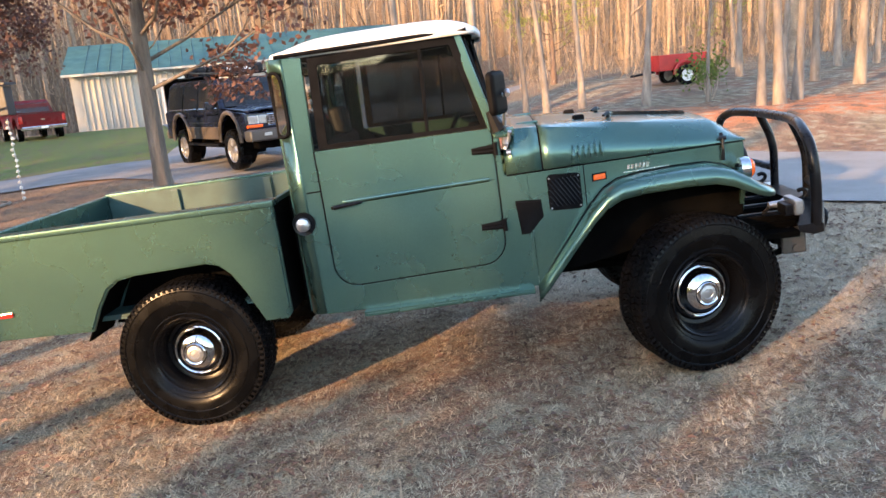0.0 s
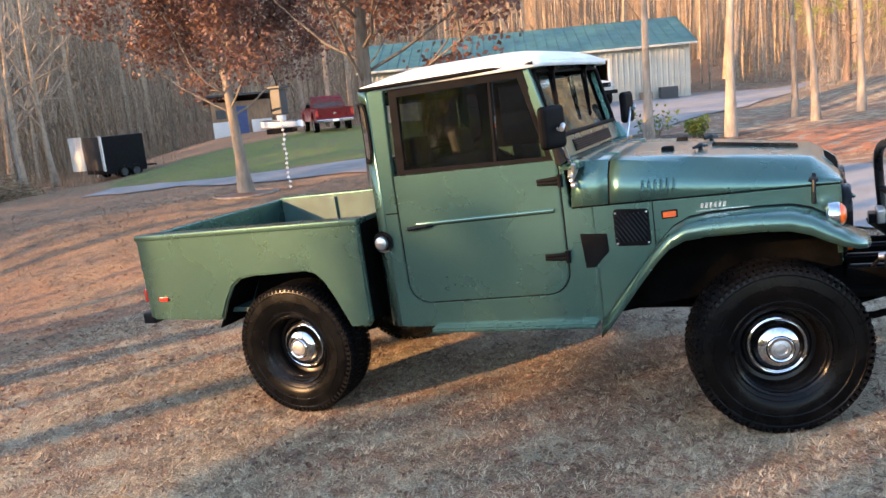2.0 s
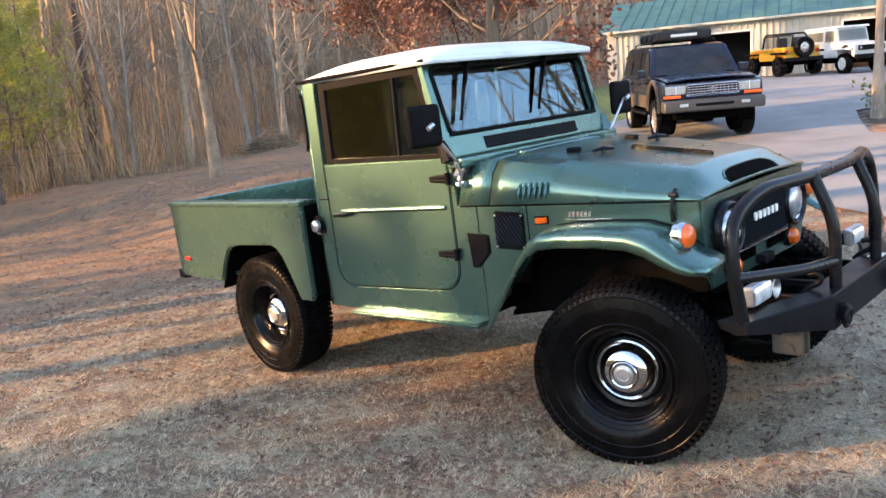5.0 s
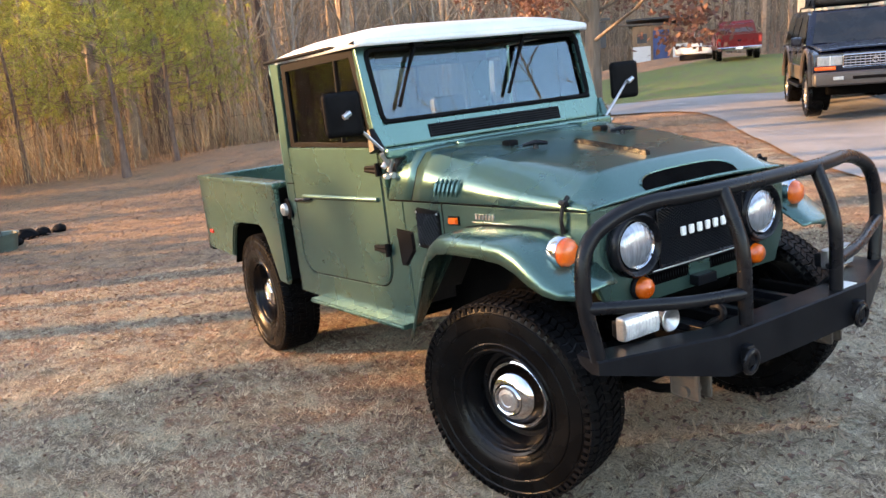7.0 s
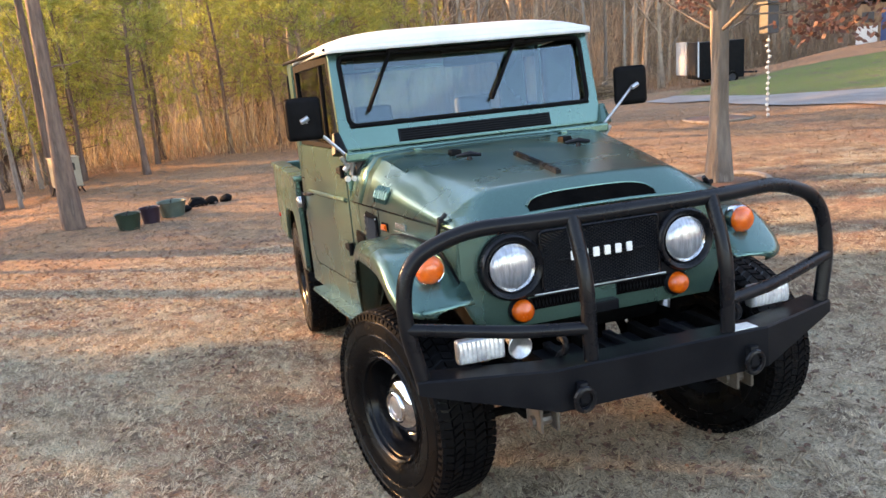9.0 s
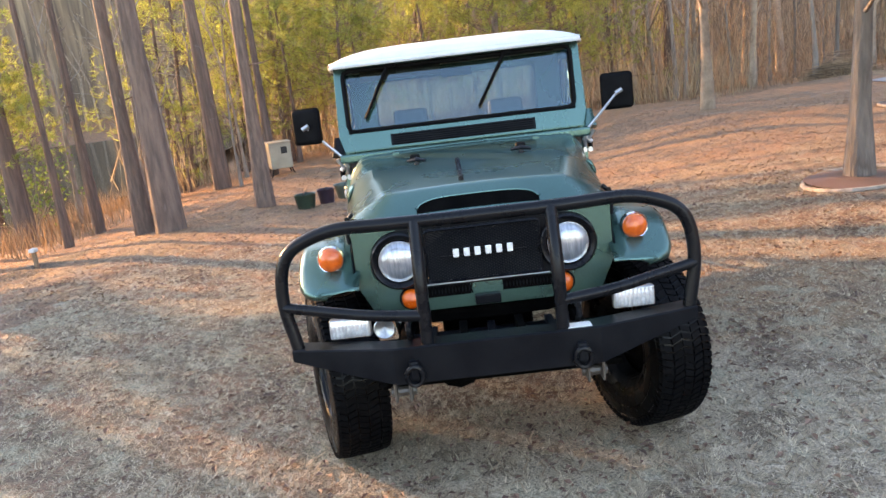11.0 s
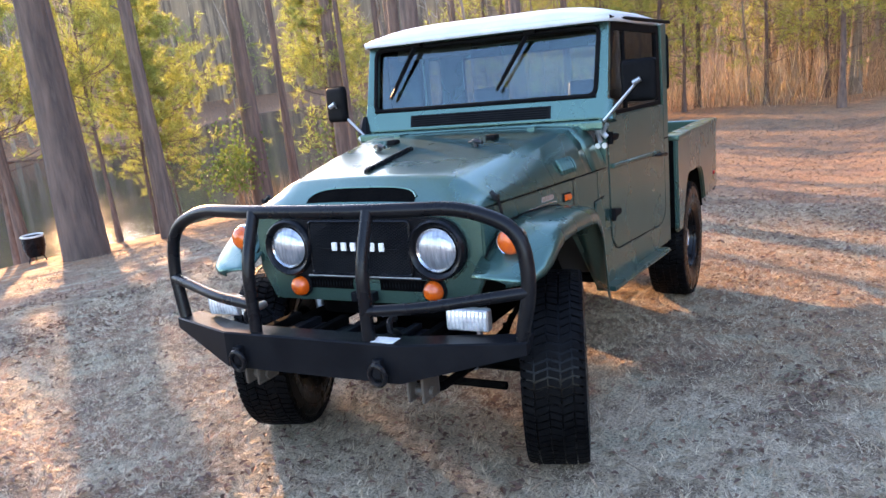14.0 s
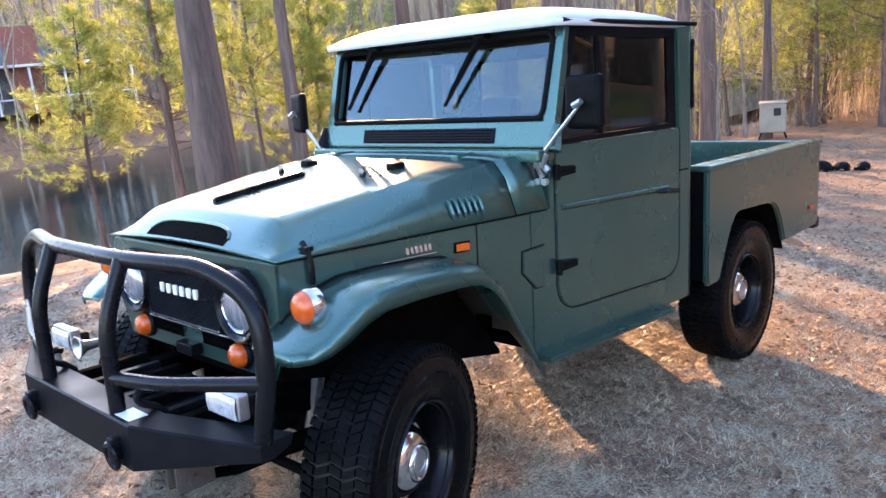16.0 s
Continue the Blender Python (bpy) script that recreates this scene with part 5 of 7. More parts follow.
smooth(part("fuel_cap", lathe([(0.040, -0.010), (0.038, -0.032), (0.026, -0.040), (0.0, -0.041)], 20, "y", (0.80, -side_y(0.80) - 0.006, 1.130)), STEEL, fc, "steel fuel cap"))

# mirrors on long arms
for s in (-1, 1):
    base = Vector((1.965, s * 0.735, 1.452))
    head = Vector((1.985, s * 0.965, 1.690))
    V, F = [], []
    tube_into(V, F, [base, base.lerp(head, 0.55), head + Vector((-0.01, 0, 0))], [0.010, 0.009, 0.008], 8)
    tube_into(V, F, [base + Vector((-0.01, s * 0.01, -0.075)), base + Vector((0.03, 0, 0.0))], [0.014, 0.012], 8)
    tube_into(V, F, [base + Vector((0.03, -s * 0.045, 0.01)), base, base + Vector((0.0, s * 0.05, -0.05))], [0.016, 0.020, 0.014], 8)
    tube_into(V, F, [head + Vector((0.02, -0.02, -0.01)), head + Vector((0.02, 0.02, 0.01))], 0.014, 8)
    for q in (-0.018, 0.018):
        tube_into(V, F, [base + Vector((0.02, s * (0.012 + q), -0.03)), base + Vector((0.03, s * (0.045 + q), 0.025))], [0.010, 0.012], 8)
        tube_into(V, F, [base + Vector((0.0, s * (0.02 + q), -0.095)), base + Vector((0.022, s * (0.02 + q), -0.095))], 0.016, 8)
    mirror = part("mirror", (V, F), STEEL, truck, "wing mirror on a bright steel arm")
    bm = box(-0.030, 0.020, -0.098, 0.098, -0.112, 0.112, 0.034, 4)
    turned = Matrix.Translation(head + Vector((-0.03, 0, 0.005))) @ Matrix.Rotation(radians(-8 if s > 0 else -21), 4, "Z")
    bmesh.ops.transform(bm, matrix=turned, verts=bm.verts[:])
    smooth(part("mirror_shell", bm, BLACK_TRIM, mirror, "black mirror shell"))
    bm = box(-0.031, -0.0285, -0.074, 0.074, -0.098, 0.088, 0.0)
    bmesh.ops.transform(bm, matrix=turned, verts=bm.verts[:])
    part("mirror_glass", bm, CHROME, mirror, "silvered mirror glass")

# bumper: swept plate with a flat top
def bump_x(y):
    return 3.785 if abs(y) < 0.43 else 3.785 - (abs(y) - 0.43) / 0.455 * 0.185


bumper = thing("bumper", Matrix(), "", "")
bumper.parent = truck
ys = [-0.885, -0.43, 0.43, 0.885]
top, bot = [0.772, 0.788, 0.788, 0.772], [0.712, 0.622, 0.622, 0.712]
rows = []
for y, zt, zb in zip(ys, top, bot):
    x = bump_x(y)
    rows.append([(x - 0.13, y * 0.985, zt - 0.004), (x - 0.006, y, zt), (x, y, zt - 0.006), (x, y, zb + 0.01), (x - 0.05, y * 0.99, zb), (x - 0.12, y * 0.98, zb + 0.02)])
V, F = loft(rows, closed=True)
F += [tuple(range(5, -1, -1)), tuple(range(18, 24))]
part("bumper_beam", (V, F), BLACK_SATIN, bumper, "black winch-style steel bumper")
for s in (-1, 1):
    sh = part("shackle_mount", box(3.775, 3.818, s * 0.348 - 0.02, s * 0.348 + 0.02, 0.655, 0.735, 0.01), BLACK_SATIN, bumper)
    ring = [(3.812 + 0.006 * math.sin(a), s * 0.348 + 0.034 * math.cos(a), 0.672 + 0.042 * math.sin(a)) for a in [2 * math.pi * k / 16 for k in range(17)]]
    part("shackle", tube(ring, 0.011, 8), BLACK, bumper, "black bow shackle")
    fog = part("fog_lamp", box(3.515, 3.560, s * 0.625 - 0.092, s * 0.625 + 0.092, 0.786, 0.876, 0.012, 3), STEEL, bumper, "rectangular fog lamp")
    V, F = loft([[(3.561 + 0.004 * (k % 2) + 0.006 * math.sin(math.pi * j / 4), s * 0.625 - 0.085 + 0.170 * k / 20, 0.793 + 0.019 * j) for j in range(5)] for k in range(21)])
    part("lens", (V, F), WHITE_LAMP, fog, "white ribbed lens")
    part("fog_back", box(3.47, 3.515, s * 0.625 - 0.07, s * 0.625 + 0.07, 0.785, 0.85, 0.01), BLACK_SATIN, fog)
horn = smooth(part("horn", lathe([(0.018, -0.10), (0.022, -0.03), (0.040, 0.0), (0.048, 0.010), (0.044, 0.012), (0.0, -0.01)], 20, "x", (3.55, -0.475, 0.815)), STEEL, bumper, "small silver horn"))
part("horn_stem", tube([(3.47, -0.475, 0.815), (3.42, -0.46, 0.76)], 0.012, 6), BLACK_SATIN, horn)
for s in (-1, 1):
    hook = [(3.62, s * 0.36, 0.76), (3.66, s * 0.36, 0.80), (3.70, s * 0.36, 0.815), (3.715, s * 0.36, 0.845), (3.69, s * 0.36, 0.865), (3.66, s * 0.36, 0.855)]
    part("tow_hook", tube(rounded(hook, 0.02, 3), 0.013, 8), BLACK_SATIN, bumper, "forged black tow hook")
# added black sheet gives the cavity behind the bumper its shade, with rails over it
part("cavity_shade", box(3.315, 3.60, -0.40, 0.40, 0.690, 0.700, 0.003), BLACK_SATIN, bumper, "black sheet for the shaded cavity behind the bumper")
for y in (-0.27, 0.0, 0.27):
    part("cavity_rail", box(3.32, 3.66, y - 0.018, y + 0.018, 0.700, 0.730, 0.005), BLACK_SATIN, bumper)
part("sticker", box(3.70, 3.765, 0.30, 0.40, 0.7875, 0.790, 0.0), WHITE_PAINT, bumper, "white sticker")
BARX = 3.665
hoop = [(3.572, -0.858, 0.765), (3.562, -0.905, 1.00), (3.555, -0.87, 1.20), (3.580, -0.66, 1.285), (BARX, -0.29, 1.287), (BARX, 0.29, 1.287), (3.580, 0.66, 1.285), (3.555, 0.87, 1.20), (3.562, 0.905, 1.00), (3.572, 0.858, 0.765)]
bull = smooth(part("bull_bar", tube(rounded(hoop, 0.16, 7), 0.029, 14), BLACK, bumper, "black tubular brush guard"))
for s in (-1, 1):
    y = s * 0.283
    smooth(part("upright_tube", tube(rounded([(3.745, y, 0.775), (3.750, y, 1.08), (3.665, y, 1.287)], 0.10, 6), 0.027, 12), BLACK, bull))
    smooth(part("mid_tube", tube(rounded([(3.747, s * 0.29, 0.905), (3.70, s * 0.52, 0.918), (3.568, s * 0.898, 0.960)], 0.08, 5), 0.024, 12), BLACK, bull))

# wheels
def tyre_mesh():
    prof = [(0.215, -0.098), (0.242, -0.118), (0.262, -0.127), (0.266, -0.1245), (0.275, -0.130), (0.30, -0.138), (0.335, -0.1395), (0.338, -0.136), (0.343, -0.1395), (0.375, -0.136), (0.392, -0.1335), (0.395, -0.130), (0.400, -0.1335), (0.418, -0.128), (0.432, -0.108), (0.436, -0.06), (0.437, 0.0),
            (0.436, 0.06), (0.432, 0.108), (0.418, 0.128), (0.400, 0.1335), (0.395, 0.130), (0.392, 0.1335), (0.375, 0.136), (0.343, 0.1395), (0.338, 0.136), (0.335, 0.1395), (0.30, 0.138), (0.275, 0.130), (0.266, 0.1245), (0.262, 0.127), (0.242, 0.118), (0.215, 0.098)]
    return lathe(prof, 56)


def tread_mesh():
    V, F = [], []
    n = 76
    for k in range(n):
        for row, (h0, h1, sh) in enumerate(((-0.133, -0.082, 0), (-0.073, -0.024, 0.5), (-0.018, 0.027, 0.1), (0.035, 0.077, 0.6), (0.084, 0.133, 0.2))):
            a0 = 2 * math.pi * (k + sh) / n
            a1 = a0 + 2 * math.pi / n * 0.72
            r0 = 0.428 if row in (0, 4) else 0.435
            r1 = 0.443
            b = len(V)
            skew = 0.018 if row % 2 else -0.014
            for a, e in ((a0, 0), (a1, 1)):
                for h in (h0, h1):
                    aa = a + (skew / 0.44 if h == h1 else 0)
                    out_r = r1 - (0.010 if (row == 0 and h == h0) or (row == 4 and h == h1) else 0)
                    for q in (r0, out_r):
                        V.append((q * math.cos(aa), h, q * math.sin(aa)))
            F += [(b + 1, b + 3, b + 7, b + 5), (b, b + 1, b + 5, b + 4), (b + 2, b + 6, b + 7, b + 3), (b, b + 2, b + 3, b + 1), (b + 4, b + 5, b + 7, b + 6)]
        # shoulder lugs
        for sd in (-1, 1):
            a0 = 2 * math.pi * (k + 0.3) / n
            a1 = a0 + 2 * math.pi / n * 0.5
            b = len(V)
            for a in (a0, a1):
                for q, h in ((0.440, 0.120), (0.426, 0.1325), (0.404, 0.1345), (0.404, 0.128)):
                    V.append((q * math.cos(a), sd * h, q * math.sin(a)))
            F += [(b, b + 1, b + 5, b + 4), (b + 1, b + 2, b + 6, b + 5), (b + 2, b + 3, b + 7, b + 6), (b, b + 3, b + 2, b + 1), (b + 4, b + 5, b + 6, b + 7)]
    return V, F


def build_wheel(where, label):
    w = thing("wheel", where, "", "")
    for key in ("label", "category", "kind", "group"):
        if key in w:
            del w[key]
    w["label"] = label
    w.parent = truck
    smooth(part("tyre", tyre_mesh(), RUBBER, w, "black all-terrain tyre"), 28)
    part("tread", tread_mesh(), TREAD, w)
    rim = [(0.240, 0.118), (0.234, 0.126), (0.224, 0.118), (0.217, 0.090), (0.209, 0.078), (0.206, 0.050), (0.200, 0.030), (0.196, 0.000), (0.188, -0.002), (0.176, -0.006), (0.165, 0.004), (0.120, 0.006), (0.10, 0.004), (0.0, 0.004)]
    smooth(part("rim", lathe(rim, 48), RIM_BLACK, w, "black steel rim"), 30)
    part("rim_back", lathe([(0.190, -0.018), (0.20, -0.09), (0.240, -0.118)], 32), BLACK_SATIN, w)
    cap = [(0.150, 0.002), (0.154, 0.014), (0.152, 0.022), (0.146, 0.025), (0.140, 0.021), (0.136, 0.024), (0.128, 0.042), (0.116, 0.059), (0.100, 0.072), (0.084, 0.080), (0.072, 0.083),
           (0.069, 0.090), (0.063, 0.094), (0.057, 0.091), (0.054, 0.082), (0.0, 0.082)]
    hubcap = smooth(part("hubcap", lathe(cap, 48), CHROME, w, "chrome dog-dish hubcap"), 40)
    smooth(part("emblem", lathe([(0.050, 0.083), (0.047, 0.090), (0.030, 0.094), (0.027, 0.091), (0.0, 0.093)], 24), STEEL, hubcap, "dull stamped centre"), 30)
    return w


for x, y, s, steer in ((0.0, -0.77, -1, 0), (2.95, -0.77, -1, 17), (0.0, 0.77, 1, 0), (2.95, 0.77, 1, 17)):
    w = build_wheel(Matrix(), "wheel with a black steel rim and chrome hubcap")
    w.matrix_basis = pose(x, y, 0.440, 0, 0, (0 if s > 0 else 180) + steer)

# underside: rails, axles, springs, gearbox, front cross member
for s in (-1, 1):
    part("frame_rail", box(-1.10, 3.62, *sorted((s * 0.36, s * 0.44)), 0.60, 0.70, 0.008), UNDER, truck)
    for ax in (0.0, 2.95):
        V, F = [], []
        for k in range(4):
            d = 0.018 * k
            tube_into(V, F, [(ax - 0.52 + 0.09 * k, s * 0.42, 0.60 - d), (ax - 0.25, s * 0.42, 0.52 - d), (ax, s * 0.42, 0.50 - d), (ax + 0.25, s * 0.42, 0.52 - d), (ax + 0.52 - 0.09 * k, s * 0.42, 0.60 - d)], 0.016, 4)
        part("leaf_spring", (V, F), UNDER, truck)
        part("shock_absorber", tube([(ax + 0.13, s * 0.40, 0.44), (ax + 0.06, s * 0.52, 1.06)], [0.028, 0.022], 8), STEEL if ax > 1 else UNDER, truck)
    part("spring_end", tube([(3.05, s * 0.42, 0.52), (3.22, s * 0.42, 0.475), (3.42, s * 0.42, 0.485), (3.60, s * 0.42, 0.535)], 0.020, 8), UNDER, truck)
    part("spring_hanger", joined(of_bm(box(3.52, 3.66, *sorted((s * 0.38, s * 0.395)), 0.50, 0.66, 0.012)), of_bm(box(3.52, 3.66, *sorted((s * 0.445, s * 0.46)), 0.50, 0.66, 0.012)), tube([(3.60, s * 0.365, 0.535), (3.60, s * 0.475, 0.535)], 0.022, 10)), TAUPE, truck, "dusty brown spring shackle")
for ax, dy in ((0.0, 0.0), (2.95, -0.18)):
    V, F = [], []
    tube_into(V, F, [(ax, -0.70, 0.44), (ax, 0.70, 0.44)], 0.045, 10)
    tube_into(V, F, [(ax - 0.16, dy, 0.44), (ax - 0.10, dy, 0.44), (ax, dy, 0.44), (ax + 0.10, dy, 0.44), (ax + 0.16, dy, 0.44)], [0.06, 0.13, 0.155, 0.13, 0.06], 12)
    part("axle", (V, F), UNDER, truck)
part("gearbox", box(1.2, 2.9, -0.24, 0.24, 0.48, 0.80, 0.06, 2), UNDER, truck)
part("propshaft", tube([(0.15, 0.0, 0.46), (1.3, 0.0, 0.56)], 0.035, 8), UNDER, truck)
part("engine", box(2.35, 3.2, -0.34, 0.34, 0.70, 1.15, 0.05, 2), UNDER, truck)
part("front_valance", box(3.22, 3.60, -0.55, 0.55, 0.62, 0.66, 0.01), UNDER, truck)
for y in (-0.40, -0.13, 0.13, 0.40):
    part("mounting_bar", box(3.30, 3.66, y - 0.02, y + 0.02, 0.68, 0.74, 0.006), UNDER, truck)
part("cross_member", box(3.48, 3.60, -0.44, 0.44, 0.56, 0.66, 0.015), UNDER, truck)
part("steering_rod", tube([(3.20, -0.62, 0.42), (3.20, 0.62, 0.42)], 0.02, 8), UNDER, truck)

# cabin: bench, wheel, dash, mirror
seat = part("seat_bench", box(0.92, 1.42, -0.66, 0.66, 0.80, 0.98, 0.05, 3), SEAT, truck, "black vinyl bench seat")
bm = box(-0.06, 0.06, -0.66, 0.66, -0.30, 0.30, 0.05, 3)
bmesh.ops.transform(bm, matrix=Matrix.Translation((0.90, 0, 1.24)) @ Matrix.Rotation(radians(-10), 4, "Y"), verts=bm.verts[:])
part("seat_back", bm, SEAT, seat)
for y in (-0.36, 0.36):
    bm = box(-0.045, 0.045, -0.13, 0.13, -0.10, 0.10, 0.04, 3)
    bmesh.ops.transform(bm, matrix=Matrix.Translation((0.85, y, 1.62)) @ Matrix.Rotation(radians(-8), 4, "Y"), verts=bm.verts[:])
    part("headrest", bm, SEAT, seat)
part("dashboard", box(1.72, 1.90, -0.68, 0.68, 1.28, 1.47, 0.03, 3), CABIN, truck)
ring = []
for k in range(29):
    a = 2 * math.pi * k / 28
    ring.append(Vector((1.58, 0.36, 1.40)) + Matrix.Rotation(radians(-58), 3, "Y") @ Vector((0.19 * math.cos(a), 0.19 * math.sin(a), 0)))
V, F = tube(ring, 0.012, 8)
tube_into(V, F, [(1.58, 0.36, 1.40), (1.76, 0.36, 1.30)], 0.02, 8)
for a in (0.3, 2.4, 4.5):
    tube_into(V, F, [(1.585, 0.36, 1.398), Vector((1.58, 0.36, 1.40)) + Matrix.Rotation(radians(-58), 3, "Y") @ Vector((0.19 * math.cos(a), 0.19 * math.sin(a), 0))], 0.008, 6)
part("steering_wheel", (V, F), BLACK, truck, "thin black steering wheel")
part("rear_view_mirror", box(1.72, 1.735, -0.10, 0.10, 1.90, 1.955, 0.006), BLACK_TRIM, truck)
part("sun_visor", box(1.70, 1.715, -0.62, -0.10, 1.93, 2.02, 0.006), CABIN, truck)

# ==== other vehicles ====
def prism(outline, w0, w1=None, belt=None, bevel=0.03):
    """Extrude a side outline across a width; above belt the width narrows to w1 at the top."""
    top = max(z for _, z in outline)

    def half(z):
        if w1 is None or z <= belt:
            return w0 / 2
        return w0 / 2 + (w1 - w0) / 2 * (z - belt) / (top - belt)

    bm = bmesh.new()
    a = [bm.verts.new((x, half(z), z)) for x, z in outline]
    b = [bm.verts.new((x, -half(z), z)) for x, z in outline]
    bm.faces.new(a)
    bm.faces.new(list(reversed(b)))
    for i in range(len(a)):
        j = (i + 1) % len(a)
        bm.faces.new((a[i], b[i], b[j], a[j]))
    bmesh.ops.recalc_face_normals(bm, faces=bm.faces[:])
    if bevel:
        bmesh.ops.bevel(bm, geom=bm.edges[:], offset=bevel, segments=2, affect="EDGES", clamp_overlap=True)
    bmesh.ops.triangulate(bm, faces=[f for f in bm.faces if len(f.verts) > 4])
    return bm


def arched(outline_low, wheels, r):
    """A bottom edge from rear to front with wheel arches cut in, at the height outline_low."""
    pts = []
    for x in wheels:
        pts += [(x + r * math.cos(radians(a)), outline_low + max(0, r * math.sin(radians(a)) * 1.0)) for a in range(180, -1, -20)]
    return pts


def road_wheel(parent, x, y, r, w, rim_mat, rim_r=0.6):
    s = 1 if y > 0 else -1
    whl = part("wheel", lathe([(r * rim_r, -w * 0.4), (r * 0.8, -w / 2), (r * 0.97, -w * 0.42), (r, -w * 0.25), (r, w * 0.25), (r * 0.97, w * 0.42), (r * 0.8, w / 2), (r * rim_r, w * 0.4)], 28, "y", (x, y, r)), RUBBER, parent)
    smooth(whl, 40)
    part("rim", lathe([(r * rim_r, s * w * 0.40), (r * rim_r * 0.92, s * w * 0.30), (r * 0.30, s * w * 0.22), (r * 0.24, s * w * 0.36), (0, s * w * 0.38)], 20, "y", (x, y, r)), rim_mat, whl)
    for k in range(6):
        a = 2 * math.pi * k / 6
        part("spoke", tube([(x + r * 0.2 * math.cos(a), y + s * w * 0.30, r + r * 0.2 * math.sin(a)), (x + r * rim_r * 0.9 * math.cos(a), y + s * w * 0.36, r + r * rim_r * 0.9 * math.sin(a))], [r * 0.10, r * 0.06], 5), rim_mat, whl)


def pane(parent, pts, label=""):
    p = part("window", (pts, [tuple(range(len(pts)))]), GLASS, parent, label)
    return p


# navy station wagon on the drive
ww, xf, xr = 1.90, 1.425, -1.425
SX, SY = -4.02, 13.15
suv = thing("station_wagon", stand(SX, SY, radians(-49), 1.04), "dark navy four-wheel-drive wagon with taupe cladding and a roof bag", "car")
suv.location.z = ground_z(SX, SY) - 0.02
low = arched(0.66, (xr, xf), 0.52)
body = [(-2.40, 0.68)] + low + [(2.20, 0.66), (2.28, 0.92), (2.25, 1.12), (2.16, 1.165), (1.02, 1.235), (-2.42, 1.25)]
smooth(part("body", prism(body, ww, bevel=0.025), NAVY, suv))
rows = []
for i in range(9):
    x = 1.02 + 1.16 * i / 8
    zt = 1.262 - 0.075 * (i / 8) ** 2
    rows.append([(x, y, zt + 0.018 * (1 - (y / 0.86) ** 4) - (0.014 if abs(y) > 0.55 else 0)) for y in (-0.86, -0.72, -0.56, -0.54, -0.28, 0, 0.28, 0.54, 0.56, 0.72, 0.86)])
thick(smooth(part("hood", loft(rows), NAVY, suv), 40), 0.02, -1)
smooth(part("cabin", prism([(-2.40, 1.235), (1.04, 1.235), (0.44, 1.86), (0.10, 1.90), (-2.10, 1.92), (-2.32, 1.84)], ww - 0.06, ww - 0.36, 1.25, 0.04), NAVY, suv))


def suv_half(z, out=0.008):
    return (ww - 0.06) / 2 - 0.15 * (z - 1.25) / 0.67 + out


def dark_pane(parent, pts, label):
    return part("window", (pts, [tuple(range(len(pts)))]), AUTO_GLASS, parent, label)


for s in (-1, 1):
    for x0, x1, x2, x3 in ((-0.26, 0.84, 0.36, -0.26), (-1.20, -0.36, -0.36, -1.20), (-2.20, -1.30, -1.30, -2.15)):
        dark_pane(suv, [(x0, s * suv_half(1.30), 1.30), (x1, s * suv_half(1.30), 1.30), (x2, s * suv_half(1.80), 1.80), (x3, s * suv_half(1.80), 1.80)], "dark side window")
        part("window_trim", tube([(x0, s * suv_half(1.285, 0.012), 1.285), (x1, s * suv_half(1.285, 0.012), 1.285)], 0.010, 5), CHROME, suv)
    for x in (-1.25, -0.31, 0.92):
        part("door_seam", box(x - 0.006, x + 0.006, *sorted((s * 0.940, s * 0.952)), 0.72, 1.235, 0.0), BLACK_TRIM, suv)
    for x in (-1.10, -0.16):
        part("door_handle", box(x, x + 0.17, *sorted((s * 0.945, s * 0.975)), 1.10, 1.135, 0.008), BLACK_TRIM, suv)
    part("side_strip", box(-0.92, 0.92, *sorted((s * 0.945, s * 0.962)), 0.985, 1.000, 0.003), CHROME, suv, "thin bright side strip")
    part("lower_cladding", box(-0.90, 0.90, *sorted((s * 0.93, s * 0.972)), 0.64, 0.90, 0.012), TAUPE, suv, "taupe lower cladding")
    part("side_step", box(-0.88, 0.88, *sorted((s * 0.86, s * 1.02)), 0.50, 0.55, 0.015), BLACK_SATIN, suv)
    for x in (xf, xr):
        arc_pts = [(x + 0.535 * math.cos(radians(a)), s * 0.955, 0.66 + 0.535 * math.sin(radians(a))) for a in range(-8, 189, 14)]
        part("wheel_flare", tube(arc_pts, 0.045, 8), TAUPE, suv)
        part("wheel_well", lathe([(0.50, s * 0.90), (0.50, s * 0.60), (0.0, s * 0.60)], 24, "y", (x, 0, 0.60)), UNDER, suv)
        road_wheel(suv, x, s * 0.83, 0.425, 0.29, ALLOY)
    lamp = part("headlight", box(2.20, 2.285, *sorted((s * 0.50, s * 0.90)), 0.935, 1.105, 0.02), LENS, suv, "clear rectangular headlight")
    part("lamp_divider", box(2.284, 2.292, *sorted((s * 0.69, s * 0.70)), 0.94, 1.10, 0.0), STEEL, lamp)
    part("amber_lamp", box(2.20, 2.292, *sorted((s * 0.60, s * 0.93)), 0.865, 0.925, 0.012), AMBER, suv, "amber turn lamp")
    part("door_mirror", box(0.66, 0.80, *sorted((s * 0.96, s * 1.15)), 1.27, 1.43, 0.03), NAVY, suv)
    part("tail_lamp", box(-2.45, -2.40, *sorted((s * 0.74, s * 0.93)), 0.90, 1.15, 0.01), RED_LENS, suv)
    part("wiper", tube([(0.95, s * 0.10, 1.325), (0.86, s * 0.62, 1.41)], 0.010, 5), BLACK_TRIM, suv)
dark_pane(suv, [(1.000, -0.80, 1.30), (1.000, 0.80, 1.30), (0.475, 0.67, 1.845), (0.475, -0.67, 1.845)], "windscreen")
